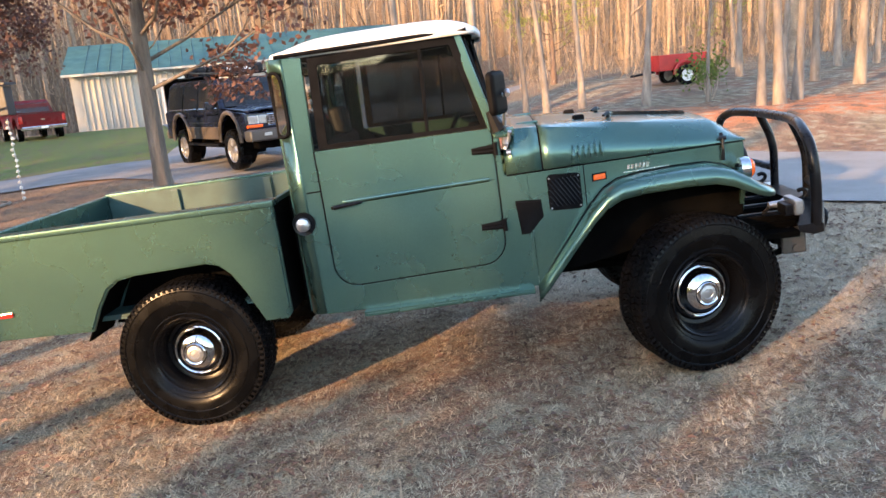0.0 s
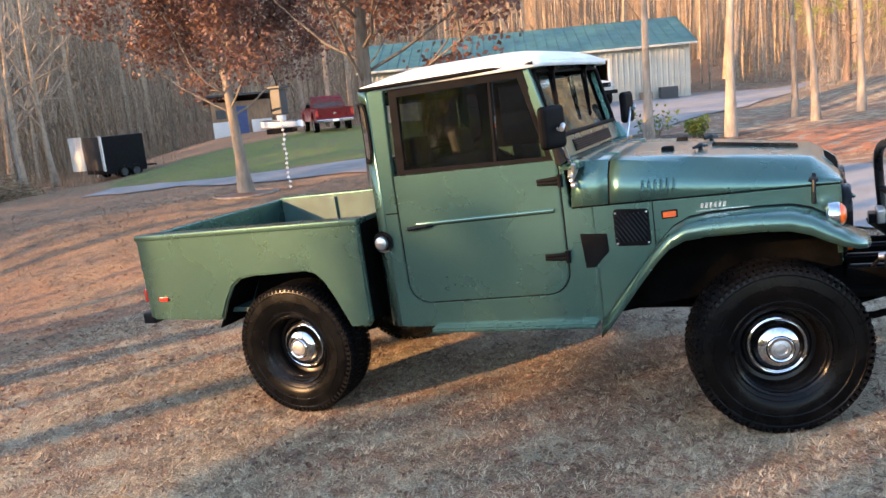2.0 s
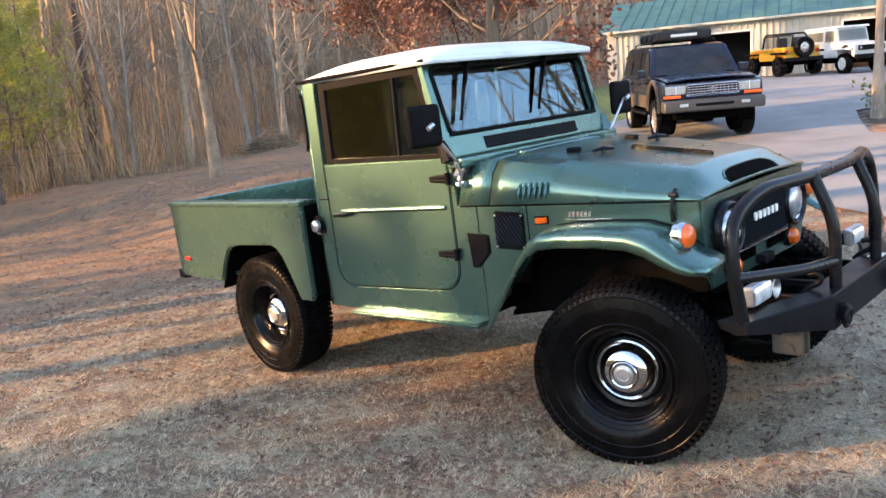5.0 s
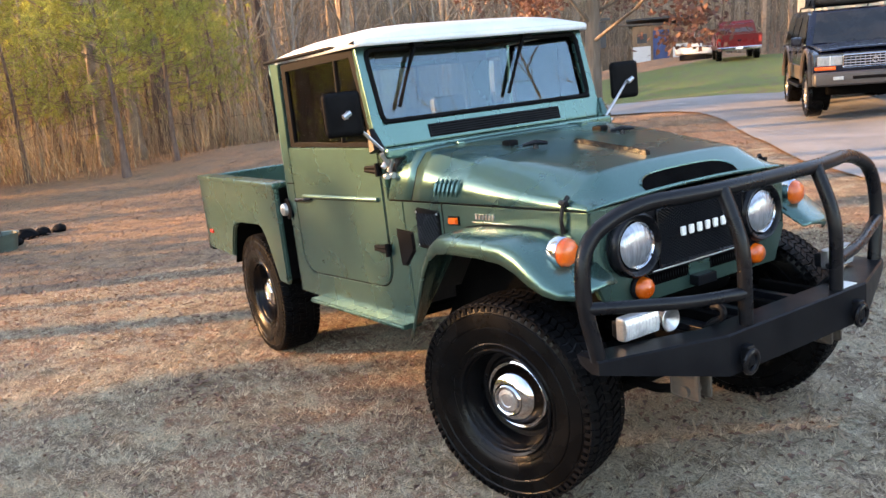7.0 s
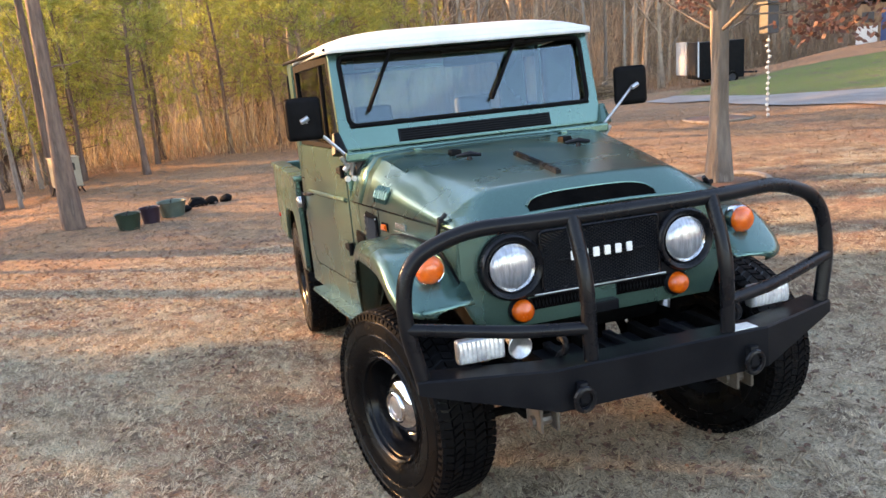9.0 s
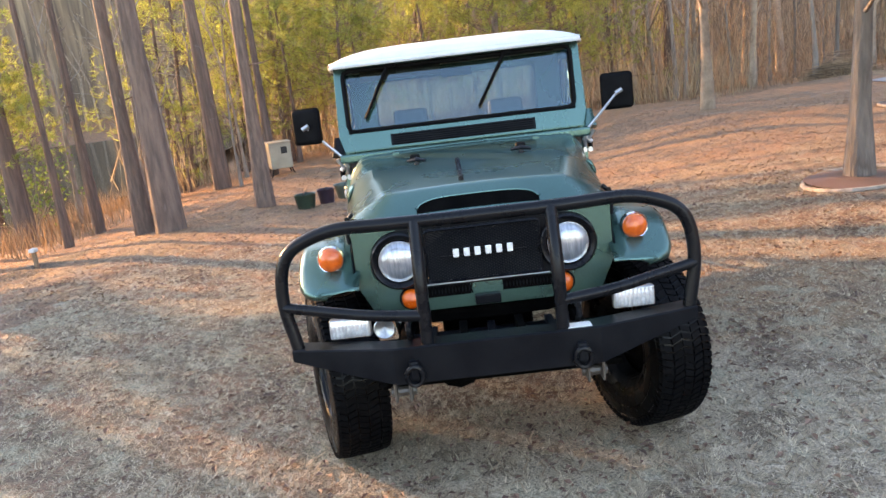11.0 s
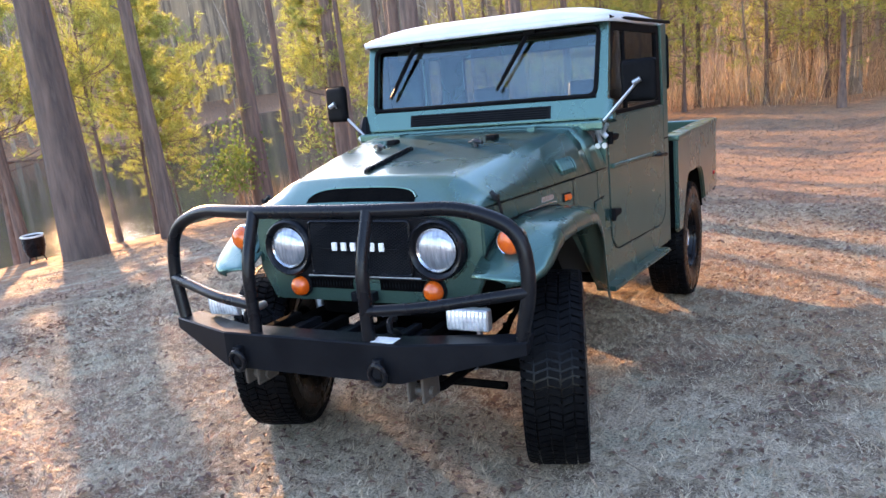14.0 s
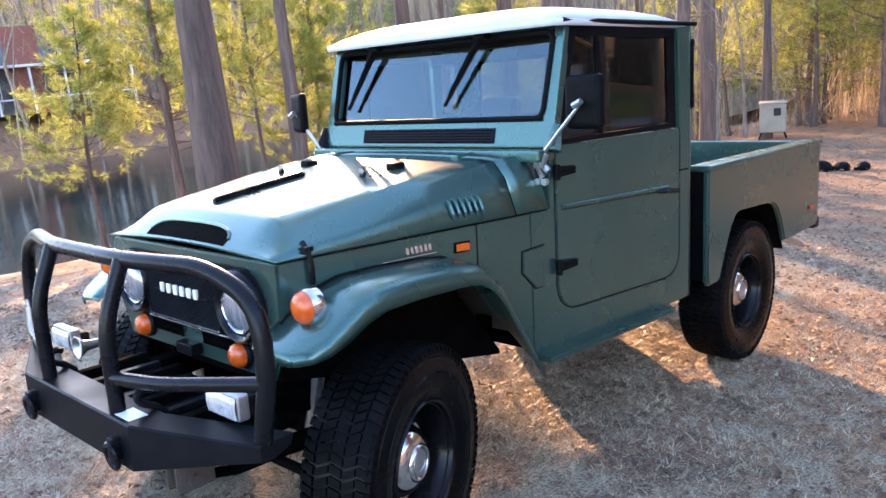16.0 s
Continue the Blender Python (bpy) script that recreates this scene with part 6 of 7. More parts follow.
dark_pane(suv, [(-2.412, -0.78, 1.32), (-2.412, 0.78, 1.32), (-2.345, 0.66, 1.80), (-2.345, -0.66, 1.80)], "rear window")
gr_ = part("grille", box(2.24, 2.286, -0.485, 0.485, 0.90, 1.10, 0.012), BLACK_TRIM, suv, "chrome barred grille")
for k in range(4):
    part("grille_bar", box(2.284, 2.298, -0.48, 0.48, 0.918 + 0.046 * k, 0.934 + 0.046 * k, 0.003), CHROME, gr_)
for k in range(13):
    y = -0.45 + 0.075 * k
    part("grille_rib", box(2.282, 2.294, y - 0.005, y + 0.005, 0.91, 1.09, 0.0), CHROME, gr_)
part("grille_surround", tube(rounded([(2.288, -0.49, 0.895), (2.288, 0.49, 0.895), (2.288, 0.49, 1.105), (2.288, -0.49, 1.105), (2.288, -0.49, 0.895), (2.288, 0.2, 0.895)], 0.03), 0.012, 8), CHROME, gr_)
part("grille_emblem", lathe([(0.055, 0.0), (0.05, 0.012), (0.035, 0.012), (0.03, 0.0)], 20, "x", (2.298, 0, 1.0)), CHROME, gr_)
fb = smooth(part("front_bumper", box(2.12, 2.44, -0.96, 0.96, 0.60, 0.83, 0.06, 3), GREY_PAINT, suv, "dark grey wrap-round bumper"))
part("bumper_slot", box(2.434, 2.446, -0.36, 0.36, 0.70, 0.755, 0.01), BLACK_TRIM, fb)
for s in (-1, 1):
    part("fog_lamp", box(2.434, 2.446, *sorted((s * 0.50, s * 0.66)), 0.70, 0.76, 0.01), STEEL, fb)
part("rear_bumper", box(-2.54, -2.36, -0.95, 0.95, 0.62, 0.82, 0.05), TAUPE, suv)
part("underbody", box(-2.3, 2.1, -0.70, 0.70, 0.42, 0.70, 0.05), UNDER, suv)
for y in (-0.66, 0.66):
    part("rack_rail", tube(rounded([(-1.95, y, 1.93), (-1.85, y, 1.985), (0.0, y, 1.985), (0.10, y, 1.92)], 0.05), 0.016, 8), BLACK_SATIN, suv)
for k in range(5):
    part("rack_bar", tube([(-1.8 + 0.44 * k, -0.66, 1.985), (-1.8 + 0.44 * k, 0.66, 1.985)], 0.014, 6), BLACK_SATIN, suv)
bag = smooth(part("roof_bag", box(-1.75, 0.10, -0.60, 0.60, 1.99, 2.20, 0.075, 4), BLACK_CLOTH, suv, "black soft roof bag"))
part("bag_print", box(0.098, 0.106, -0.28, 0.28, 2.07, 2.13, 0.0), WHITE_PAINT, bag, "white print bar")
for x in (-1.4, -0.8, -0.2):
    part("bag_strap", tube(rounded([(x, -0.64, 1.98), (x, -0.61, 2.14), (x, -0.45, 2.206), (x, 0.45, 2.206), (x, 0.61, 2.14), (x, 0.64, 1.98)], 0.08), 0.012, 5), BLACK_TRIM, bag)

# dark red pickup parked on the grass
red = thing("pickup_truck", stand(-17.7, 27.2, radians(132), 0.89), "dark red modern pickup parked on the green lawn", "pickup truck")
body = [(-2.75, 0.62)] + arched(0.58, (-1.65, 1.75), 0.50) + [(2.55, 0.60), (2.62, 1.05), (2.45, 1.14), (1.25, 1.22), (-2.75, 1.22)]
smooth(part("body", prism(body, 1.96), MAROON, red))
smooth(part("cabin", prism([(-0.85, 1.20), (1.25, 1.20), (0.55, 1.82), (-0.62, 1.84), (-0.82, 1.70)], 1.88, 1.52, 1.22, 0.04), MAROON, red))
pane(red, [(-0.862, -0.78, 1.30), (-0.862, 0.78, 1.30), (-0.80, 0.68, 1.72), (-0.80, -0.68, 1.72)], "rear cab window")
for s in (-1, 1):
    pane(red, [(-0.70, s * 0.935, 1.28), (1.0, s * 0.935, 1.28), (0.50, s * 0.80, 1.74), (-0.60, s * 0.80, 1.74)], "side window")
    part("tail_lamp", box(-2.775, -2.73, *sorted((s * 0.82, s * 0.97)), 0.82, 1.12, 0.01), RED_LENS, red)
    for x in (-1.65, 1.75):
        road_wheel(red, x, s * 0.84, 0.39, 0.27, ALLOY)
# the bed isn't hollow: a dark sheet paints the shade inside it
part("bed_shade", box(-2.65, -0.95, -0.80, 0.80, 1.205, 1.226, 0.0), SHADE_IN, red)
part("rear_bumper", box(-2.90, -2.72, -0.95, 0.95, 0.52, 0.68, 0.03), CHROME, red, "chrome rear bumper")
part("number_plate", box(-2.905, -2.895, -0.15, 0.15, 0.56, 0.66, 0.0), WHITE_PAINT, red)
part("tailgate_badge", box(-2.785, -2.772, -0.08, 0.08, 0.92, 0.98, 0.0), CHROME, red)

# yellow open jeep with a spare on its tail
jx, jy = -9.2, 32.3
jeep = thing("jeep", stand(jx, jy, radians(138)), "yellow open four-wheel-drive with black roll cage and spare tyre", "car")
jeep.location.z = ground_z(jx, jy) + 0.03
body = [(-1.55, 0.70)] + arched(0.68, (-1.15, 1.25), 0.48) + [(1.70, 0.70), (1.72, 1.12), (0.55, 1.20), (0.50, 1.02), (-0.5, 1.02), (-0.55, 1.22), (-1.55, 1.22)]
smooth(part("body", prism(body, 1.50, bevel=0.02), YELLOW, jeep))
for s in (-1, 1):
    for x in (-1.15, 1.25):
        road_wheel(jeep, x, s * 0.78, 0.43, 0.30, BLACK_SATIN)
        part("fender_flare", box(x - 0.50, x + 0.50, *sorted((s * 0.72, s * 0.94)), 0.94, 1.02, 0.02), BLACK_TRIM, jeep)
    part("roll_bar", tube(rounded([(-1.35, s * 0.66, 1.2), (-0.55, s * 0.62, 1.78), (0.42, s * 0.64, 1.80), (0.60, s * 0.66, 1.2)], 0.15), 0.035, 8), BLACK_SATIN, jeep)
    part("tail_lamp", box(-1.60, -1.54, *sorted((s * 0.60, s * 0.74)), 0.95, 1.10, 0.01), RED_LENS, jeep)
for x, z in ((-0.55, 1.78), (0.42, 1.80)):
    part("cross_bar", tube([(x, -0.62, z), (x, 0.62, z)], 0.035, 8), BLACK_SATIN, jeep)
part("windscreen_frame", tube(rounded([(0.60, -0.68, 1.2), (0.48, -0.66, 1.72), (0.48, 0.66, 1.72), (0.60, 0.68, 1.2)], 0.06), 0.03, 8), BLACK_SATIN, jeep)
pane(jeep, [(0.595, -0.64, 1.22), (0.595, 0.64, 1.22), (0.485, 0.62, 1.70), (0.485, -0.62, 1.70)], "flat windscreen")
for y in (-0.36, 0.36):
    part("seat", box(-0.62, -0.45, y - 0.22, y + 0.22, 0.9, 1.62, 0.06, 3), BLACK_CLOTH, jeep)
sp = part("spare_tyre", lathe([(0.22, 0.0), (0.36, -0.02), (0.43, 0.06), (0.43, 0.20), (0.36, 0.26), (0.22, 0.24)], 28, "x", (-1.86, 0.0, 1.18)), RUBBER, jeep, "black spare tyre")
part("spare_rim", lathe([(0.24, 0.06), (0.10, 0.03), (0.0, 0.03)], 20, "x", (-1.86, 0.0, 1.18)), ALLOY, sp)
part("rear_bumper", box(-1.82, -1.58, -0.82, 0.82, 0.62, 0.78, 0.02), BLACK_SATIN, jeep)
part("underbody", box(-1.5, 1.6, -0.5, 0.5, 0.45, 0.72, 0.04), UNDER, jeep)

# white vintage hardtop beside it
hx, hy = -7.3, 34.1
hard = thing("offroad_car", stand(hx, hy, radians(-38)), "off-white vintage four-wheel-drive hardtop by the garage", "car")
hard.location.z = ground_z(hx, hy) + 0.03
body = [(-1.75, 0.72)] + arched(0.70, (-1.15, 1.2), 0.50) + [(1.80, 0.72), (1.85, 1.20), (0.70, 1.32), (-1.75, 1.32)]
smooth(part("body", prism(body, 1.56, bevel=0.03), OFFWHITE, hard))
smooth(part("cabin", prism([(-1.74, 1.30), (0.66, 1.30), (0.50, 1.92), (-1.66, 1.94)], 1.54, 1.44, 1.32, 0.03), OFFWHITE, hard))
smooth(part("roof_cap", box(-1.76, 0.62, -0.76, 0.76, 1.93, 2.02, 0.03, 3), WHITE_PAINT, hard))
pane(hard, [(0.668, -0.66, 1.40), (0.668, 0.66, 1.40), (0.535, 0.62, 1.86), (0.535, -0.62, 1.86)], "windscreen")
for s in (-1, 1):
    pane(hard, [(-0.20, s * 0.772, 1.38), (0.50, s * 0.772, 1.38), (0.44, s * 0.742, 1.84), (-0.20, s * 0.742, 1.84)], "side window")
    pane(hard, [(-1.60, s * 0.772, 1.42), (-0.35, s * 0.772, 1.42), (-0.35, s * 0.742, 1.82), (-1.60, s * 0.742, 1.82)], "side window")
    part("headlight", lathe([(0.11, 0.0), (0.10, 0.03), (0.0, 0.05)], 16, "x", (1.84, s * 0.48, 1.06)), LENS, hard)
    for x in (-1.15, 1.2):
        road_wheel(hard, x, s * 0.76, 0.44, 0.30, OFFWHITE)
    part("fender", box(0.72, 1.80, *sorted((s * 0.76, s * 0.92)), 1.0, 1.10, 0.03), OFFWHITE, hard)
part("grille", box(1.85, 1.88, -0.60, 0.60, 0.95, 1.16, 0.02), BLACK_SATIN, hard)
part("front_bumper", box(1.95, 2.10, -0.82, 0.82, 0.62, 0.80, 0.02), BLACK_SATIN, hard)
part("underbody", box(-1.6, 1.7, -0.5, 0.5, 0.45, 0.74, 0.04), UNDER, hard)

# red utility trailer on the bank
tr = thing("utility_trailer", stand(7.75, 21.0, radians(12), 0.92), "bright red flat-sided trailer among the trees", "trailer")
part("floor", box(-0.85, 0.85, -0.55, 0.55, 0.52, 0.60, 0.01), BLACK_SATIN, tr)
for s in (-1, 1):
    part("side_board", box(-0.90, 0.90, *sorted((s * 0.55, s * 0.60)), 0.52, 1.05, 0.015), RED, tr)
    part("mudguard", tube([(0.42 * math.cos(radians(a)), s * 0.72, 0.38 + 0.42 * math.sin(radians(a))) for a in range(0, 181, 15)], 0.06, 8), RED, tr)
    road_wheel(tr, 0.0, s * 0.72, 0.34, 0.2, WHITE_PAINT)
for x in (-0.90, 0.86):
    part("end_board", box(x, x + 0.04, -0.55, 0.55, 0.52, 1.05, 0.012), RED, tr)
part("drawbar", tube([(-0.85, 0, 0.5), (-1.7, 0, 0.42)], 0.04, 8), BLACK_SATIN, tr)

# enclosed cargo trailer with open white doors at the wood
ct = thing("cargo_trailer", stand(-24.6, 20.9, radians(74), 0.82), "black enclosed cargo trailer with open white doors", "trailer")
part("box_body", box(-1.5, 0.9, -1.0, 1.0, 0.30, 2.25, 0.04), BLACK_SATIN, ct)
# dark sheet on the solid box paints the shaded inside of the trailer
part("open_end_shade", box(-1.53, -1.49, -0.92, 0.92, 0.52, 2.25, 0.0), SHADE_IN, ct)
for s in (-1, 1):
    bm = box(0.0, 0.90, -0.03, 0.03, 0.5, 2.3, 0.01)
    bmesh.ops.transform(bm, matrix=Matrix.Translation((-1.53, s * 0.98, 0)) @ Matrix.Rotation(radians(180 - s * 70), 4, "Z"), verts=bm.verts[:])
    part("door", bm, SIDING_WHITE, ct, "white open door")
    for x in (-0.45, 0.25):
        road_wheel(ct, x, s * 0.98, 0.33, 0.2, GREY_PAINT)
part("drawbar", tube([(0.9, 0, 0.5), (2.0, 0, 0.45)], 0.05, 8), BLACK_SATIN, ct)

# small boat on blocks
boat = thing("boat", stand(-23.4, 31.4, radians(190), 0.65), "small white open boat resting on the lawn", "boat")
rows = []
for i in range(11):
    t = i / 10
    x = -1.9 + 3.8 * t
    w = 0.80 * (1 - max(0, (t - 0.55) / 0.45) ** 2)
    k = 0.35 + 0.35 * max(0, t - 0.5) ** 2
    rows.append([(x, -w, 0.95 + 0.2 * t), (x, -w * 0.85, k + 0.15), (x, 0, k), (x, w * 0.85, k + 0.15), (x, w, 0.95 + 0.2 * t)])
thick(smooth(part("hull", loft(rows), SIDING_WHITE, boat)), 0.04)
part("gunwale", tube([r[0] for r in rows] + [r[-1] for r in rows[::-1]], 0.035, 8), BLACK_TRIM, boat)
part("console", box(-0.4, 0.2, -0.3, 0.3, 0.6, 1.5, 0.04), SIDING_WHITE, boat)
for y in (-0.32, 0.32):
    part("canopy_post", tube([(-0.1, y, 1.4), (-0.1, y, 2.3)], 0.02, 6), STEEL, boat)
part("bunk", box(-1.2, 1.2, -0.5, 0.5, 0.0, 0.42, 0.02), BLACK_SATIN, boat)

# ==== buildings ====
# green-roofed garage: local x runs along the front, y goes back
A, B = Vector((-2.8, 40.4)), Vector((-19.2, 34.1))
along_ = (B - A).normalized()
LONG = (B - A).length
gz = ground_z(-9, 37) - 0.1
shed = thing("garage_building", Matrix.Translation((A.x, A.y, gz)) @ Matrix.Rotation(math.atan2(along_.y, along_.x), 4, "Z"), "long cream metal-sided garage with a green metal roof", "building")
# in this frame the front faces +y, the building lies towards -y
EAVE, DEEP = 3.05, 9.0
OPEN = [(4.2, 6.3, 2.40), (10.4, 13.4, 2.35)]


def wall_run(x0, x1, z0, z1):
    part("wall", box(x0, x1, -0.15, 0.0, z0, z1, 0.0), SIDING, shed)


xs_ = [0.0]
for o0, o1, oz in OPEN:
    wall_run(xs_[-1], o0, 0, EAVE)
    wall_run(o0, o1, oz, EAVE)
    xs_.append(o1)
    # dark sheet behind the opening paints the garage's inner shade
    part("bay_shade", box(o0, o1, -4.0, -3.9, 0, EAVE, 0.0), SHADE_IN, shed)
    for e in (o0, o1):
        part("door_jamb", box(e - 0.06, e + 0.06, -0.16, 0.04, 0, oz + 0.06, 0.01), SIDING_WHITE, shed)
    part("door_head", box(o0, o1, -0.16, 0.04, oz, oz + 0.10, 0.01), SIDING_WHITE, shed)
wall_run(xs_[-1], LONG, 0, EAVE)
for k in range(int(LONG / 0.30)):
    x = 0.15 + 0.30 * k
    z0 = next((oz + 0.12 for o0, o1, oz in OPEN if o0 - 0.1 < x < o1 + 0.1), 0.0)
    part("siding_rib", box(x - 0.05, x + 0.05, 0.0, 0.07, z0, EAVE, 0.02, 1), SIDING, shed)
part("end_wall", box(-0.15, 0.0, -DEEP, 0.0, 0, EAVE, 0.0), SIDING, shed)
part("end_wall", box(LONG, LONG + 0.15, -DEEP, 0.0, 0, EAVE, 0.0), SIDING, shed)
part("back_wall", box(0, LONG, -DEEP, -DEEP + 0.15, 0, EAVE, 0.0), SIDING, shed)
part("floor_slab", box(0.0, LONG, -DEEP, 0.0, -0.4, 0.06, 0.0), ROCK, shed)
RIDGE = EAVE + 1.5
for x in (-0.15, LONG):
    part("gable", ([(x, 0, EAVE), (x, -DEEP, EAVE), (x, -DEEP / 2, RIDGE), (x + 0.15, 0, EAVE), (x + 0.15, -DEEP, EAVE), (x + 0.15, -DEEP / 2, RIDGE)],
                   [(0, 1, 2), (5, 4, 3), (0, 2, 5, 3), (1, 4, 5, 2)]), SIDING, shed)
for y0, y1 in ((0.45, -DEEP / 2), (-DEEP - 0.45, -DEEP / 2)):
    zl = EAVE - 0.12
    pts = [(-0.5, y0, zl), (LONG + 0.5, y0, zl), (LONG + 0.5, y1, RIDGE + 0.06), (-0.5, y1, RIDGE + 0.06)]
    rf = thick(part("roof", (pts, [(0, 1, 2, 3)]), GREEN_ROOF, shed, "green ribbed metal roof"), 0.06, 0)
    for k in range(int(LONG / 0.6) + 1):
        x = -0.4 + 0.6 * k
        part("roof_rib", tube([(x, y0, zl + 0.05), (x, y1, RIDGE + 0.11)], 0.025, 4), GREEN_ROOF, rf)
part("eave_trim", box(-0.5, LONG + 0.5, 0.42, 0.47, EAVE - 0.20, EAVE - 0.08, 0.01), SIDING, shed)
# stuff by the garage wall
for i, (x, w, h, m) in enumerate(((1.2, 0.9, 0.7, GREY_PAINT), (2.4, 0.6, 0.5, WOOD))):
    c = thing("crate", shed.matrix_world @ Matrix.Translation((x, 0.7, 0.0)), "weathered crate against the garage wall", "crate")
    part("crate_body", box(-w / 2, w / 2, -0.3, 0.3, -0.1, h, 0.02), m, c)
    for k in range(3):
        part("crate_slat", box(-w / 2 - 0.01, w / 2 + 0.01, 0.29, 0.32, 0.06 + h * 0.28 * k, 0.14 + h * 0.28 * k, 0.004), m, c)

# timber hut by the wood
hut = thing("hut", stand(-29.9, 36.1, radians(-48)), "small timber hut with white boards and a blue door", "building")
part("wall", box(-1.5, 1.5, -1.8, 1.8, -0.3, 2.2, 0.01), WOOD, hut)
for k in range(10):
    part("board", box(1.50, 1.53, -1.78 + 0.36 * k, -1.46 + 0.36 * k, 1.05, 2.2, 0.004), WOOD, hut)
for y0, y1 in ((-1.80, -0.75), (0.55, 1.80)):
    part("white_board", box(1.50, 1.54, y0, y1, -0.2, 1.0, 0.01), SIDING_WHITE, hut)
part("door", box(1.50, 1.56, -0.60, 0.35, -0.1, 1.9, 0.02), BLUE_DOOR, hut, "blue door")
part("window", box(1.52, 1.56, -1.55, -0.95, 1.2, 1.75, 0.02), GREY_PAINT, hut)
part("roof", slab([(-1.9, 2.16), (2.1, 2.55), (2.1, 2.65), (-1.9, 2.26)], lambda p, d: (p[0], 2.15 - d, p[1]), 4.3, 0.01), GREY_PAINT, hut)
# house over the pond
house = thing("house", Matrix.Translation((-16.5, -54.5, ground_z(-16.5, -54.5) - 0.1)) @ Matrix.Rotation(radians(70), 4, "Z"), "grey house with a red brick chimney wall across the pond", "house")
part("wall", box(-3.5, 3.5, -6.0, 6.0, 0, 3.2, 0.02), GREY_PAINT, house)
part("chimney", box(3.4, 4.0, -1.2, 0.8, 0, 5.4, 0.02), BRICK, house, "red brick chimney breast")
for y0 in (-6.4, 6.4):
    part("roof", slab([(-4.0, 3.1), (4.0, 3.1), (0.0, 5.0)], lambda p, d: (p[0], 6.4 - d, p[1]), 12.8, 0.0), GREY_PAINT, house) if y0 > 0 else None
for y in (-4.2, -2.4, 2.2, 4.4):
    wn_ = part("window", box(3.48, 3.54, y - 0.6, y + 0.6, 1.0, 2.4, 0.0), GLASS, house)
    part("window_frame", tube([(3.54, y - 0.6, 1.0), (3.54, y + 0.6, 1.0), (3.54, y + 0.6, 2.4), (3.54, y - 0.6, 2.4), (3.54, y - 0.6, 1.0)], 0.05, 4), SIDING_WHITE, wn_)
part("porch_rail", box(4.6, 4.7, -6.0, 6.0, 0.9, 1.0, 0.0), SIDING_WHITE, house)
part("porch_roof", box(3.4, 5.0, -6.2, 6.2, 2.9, 3.05, 0.01), SIDING_WHITE, house)
for k in range(7):
    part("porch_post", box(4.6, 4.7, -6.0 + 2 * k - 0.05, -5.9 + 2 * k, 0, 3.0, 0.0), SIDING_WHITE, house)

# ==== things on the lawn ====
# hanging feeder with a bead chain
fx, fy = -7.43, 9.48
fz = ground_z(fx, fy)
feeder = thing("hanging_feeder", Matrix.Translation((fx, fy, fz)), "pale hanging box with a chain of white beads to the ground", "bird feeder")
part("box_body", box(-0.13, 0.13, -0.13, 0.13, 1.66, 2.20, 0.02), GREY_PAINT, feeder)
part("lid", box(-0.20, 0.20, -0.20, 0.20, 2.22, 2.27, 0.01), GREY_PAINT, feeder)
part("cord", tube([(0, 0, 2.27), (-0.2, -0.3, 3.7)], 0.012, 5), BLACK_TRIM, feeder)
for k in range(15):
    part("bead", lathe([(0.0, -0.035), (0.028, -0.02), (0.036, 0.0), (0.028, 0.02), (0.0, 0.035)], 8, "z", (0.02 * math.sin(k * 1.3), 0.02 * math.cos(k * 1.7), 0.06 + 0.105 * k)), SIDING_WHITE, feeder)
part("chain", tube([(0, 0, 0), (0.01, 0, 0.8), (0, 0, 1.62)], 0.008, 4), STEEL, feeder)
# mulch rings round the oaks
for x, y, rr_ in ((-2.5, 4.75, 0.62), (-8.15, 8.85, 0.7)):
    ringt = thing("tree_ring", Matrix.Translation((x, y, ground_z(x, y))), "pale edging ring with mulch round an oak", "edging")
    pts = [(rr_ * math.cos(a), rr_ * math.sin(a), ground_z(x + rr_ * math.cos(a), y + rr_ * math.sin(a)) - ground_z(x, y) + 0.015) for a in [2 * math.pi * k / 32 for k in range(33)]]
    part("edging", tube(pts, 0.035, 6), BARK_PALE, ringt)
    part("mulch", lathe([(0.05, 0.07), (0.3, 0.06), (rr_, 0.015)], 28, "z"), DEAD_LEAF, ringt)
# game feeder on legs beside a pine
gx_, gy_ = -16.9, -5.18
gzz = ground_z(gx_, gy_)
gf_ = thing("game_feeder", Matrix.Translation((gx_, gy_, gzz)) @ Matrix.Rotation(radians(20), 4, "Z") @ Matrix.Scale(1.0, 4), "tan box feeder on thin legs beside a pine", "feeder")
part("box_body", box(-0.33, 0.33, -0.33, 0.33, 0.22, 0.98, 0.03, 3), CREAM_BOX, gf_)
# dark plate on the face paints the shade of the feeder's hole
part("opening", box(0.325, 0.34, 0.02, 0.20, 0.66, 0.86, 0.01), SHADE_IN, gf_)
part("lid", box(-0.35, 0.35, -0.35, 0.35, 0.98, 1.01, 0.008), CREAM_BOX, gf_)
for a, b in ((-1, -1), (-1, 1), (1, -1), (1, 1)):
    part("leg", tube([(0.26 * a, 0.26 * b, 0.24), (0.36 * a, 0.36 * b, -0.02)], 0.018, 6), BLACK_SATIN, gf_)
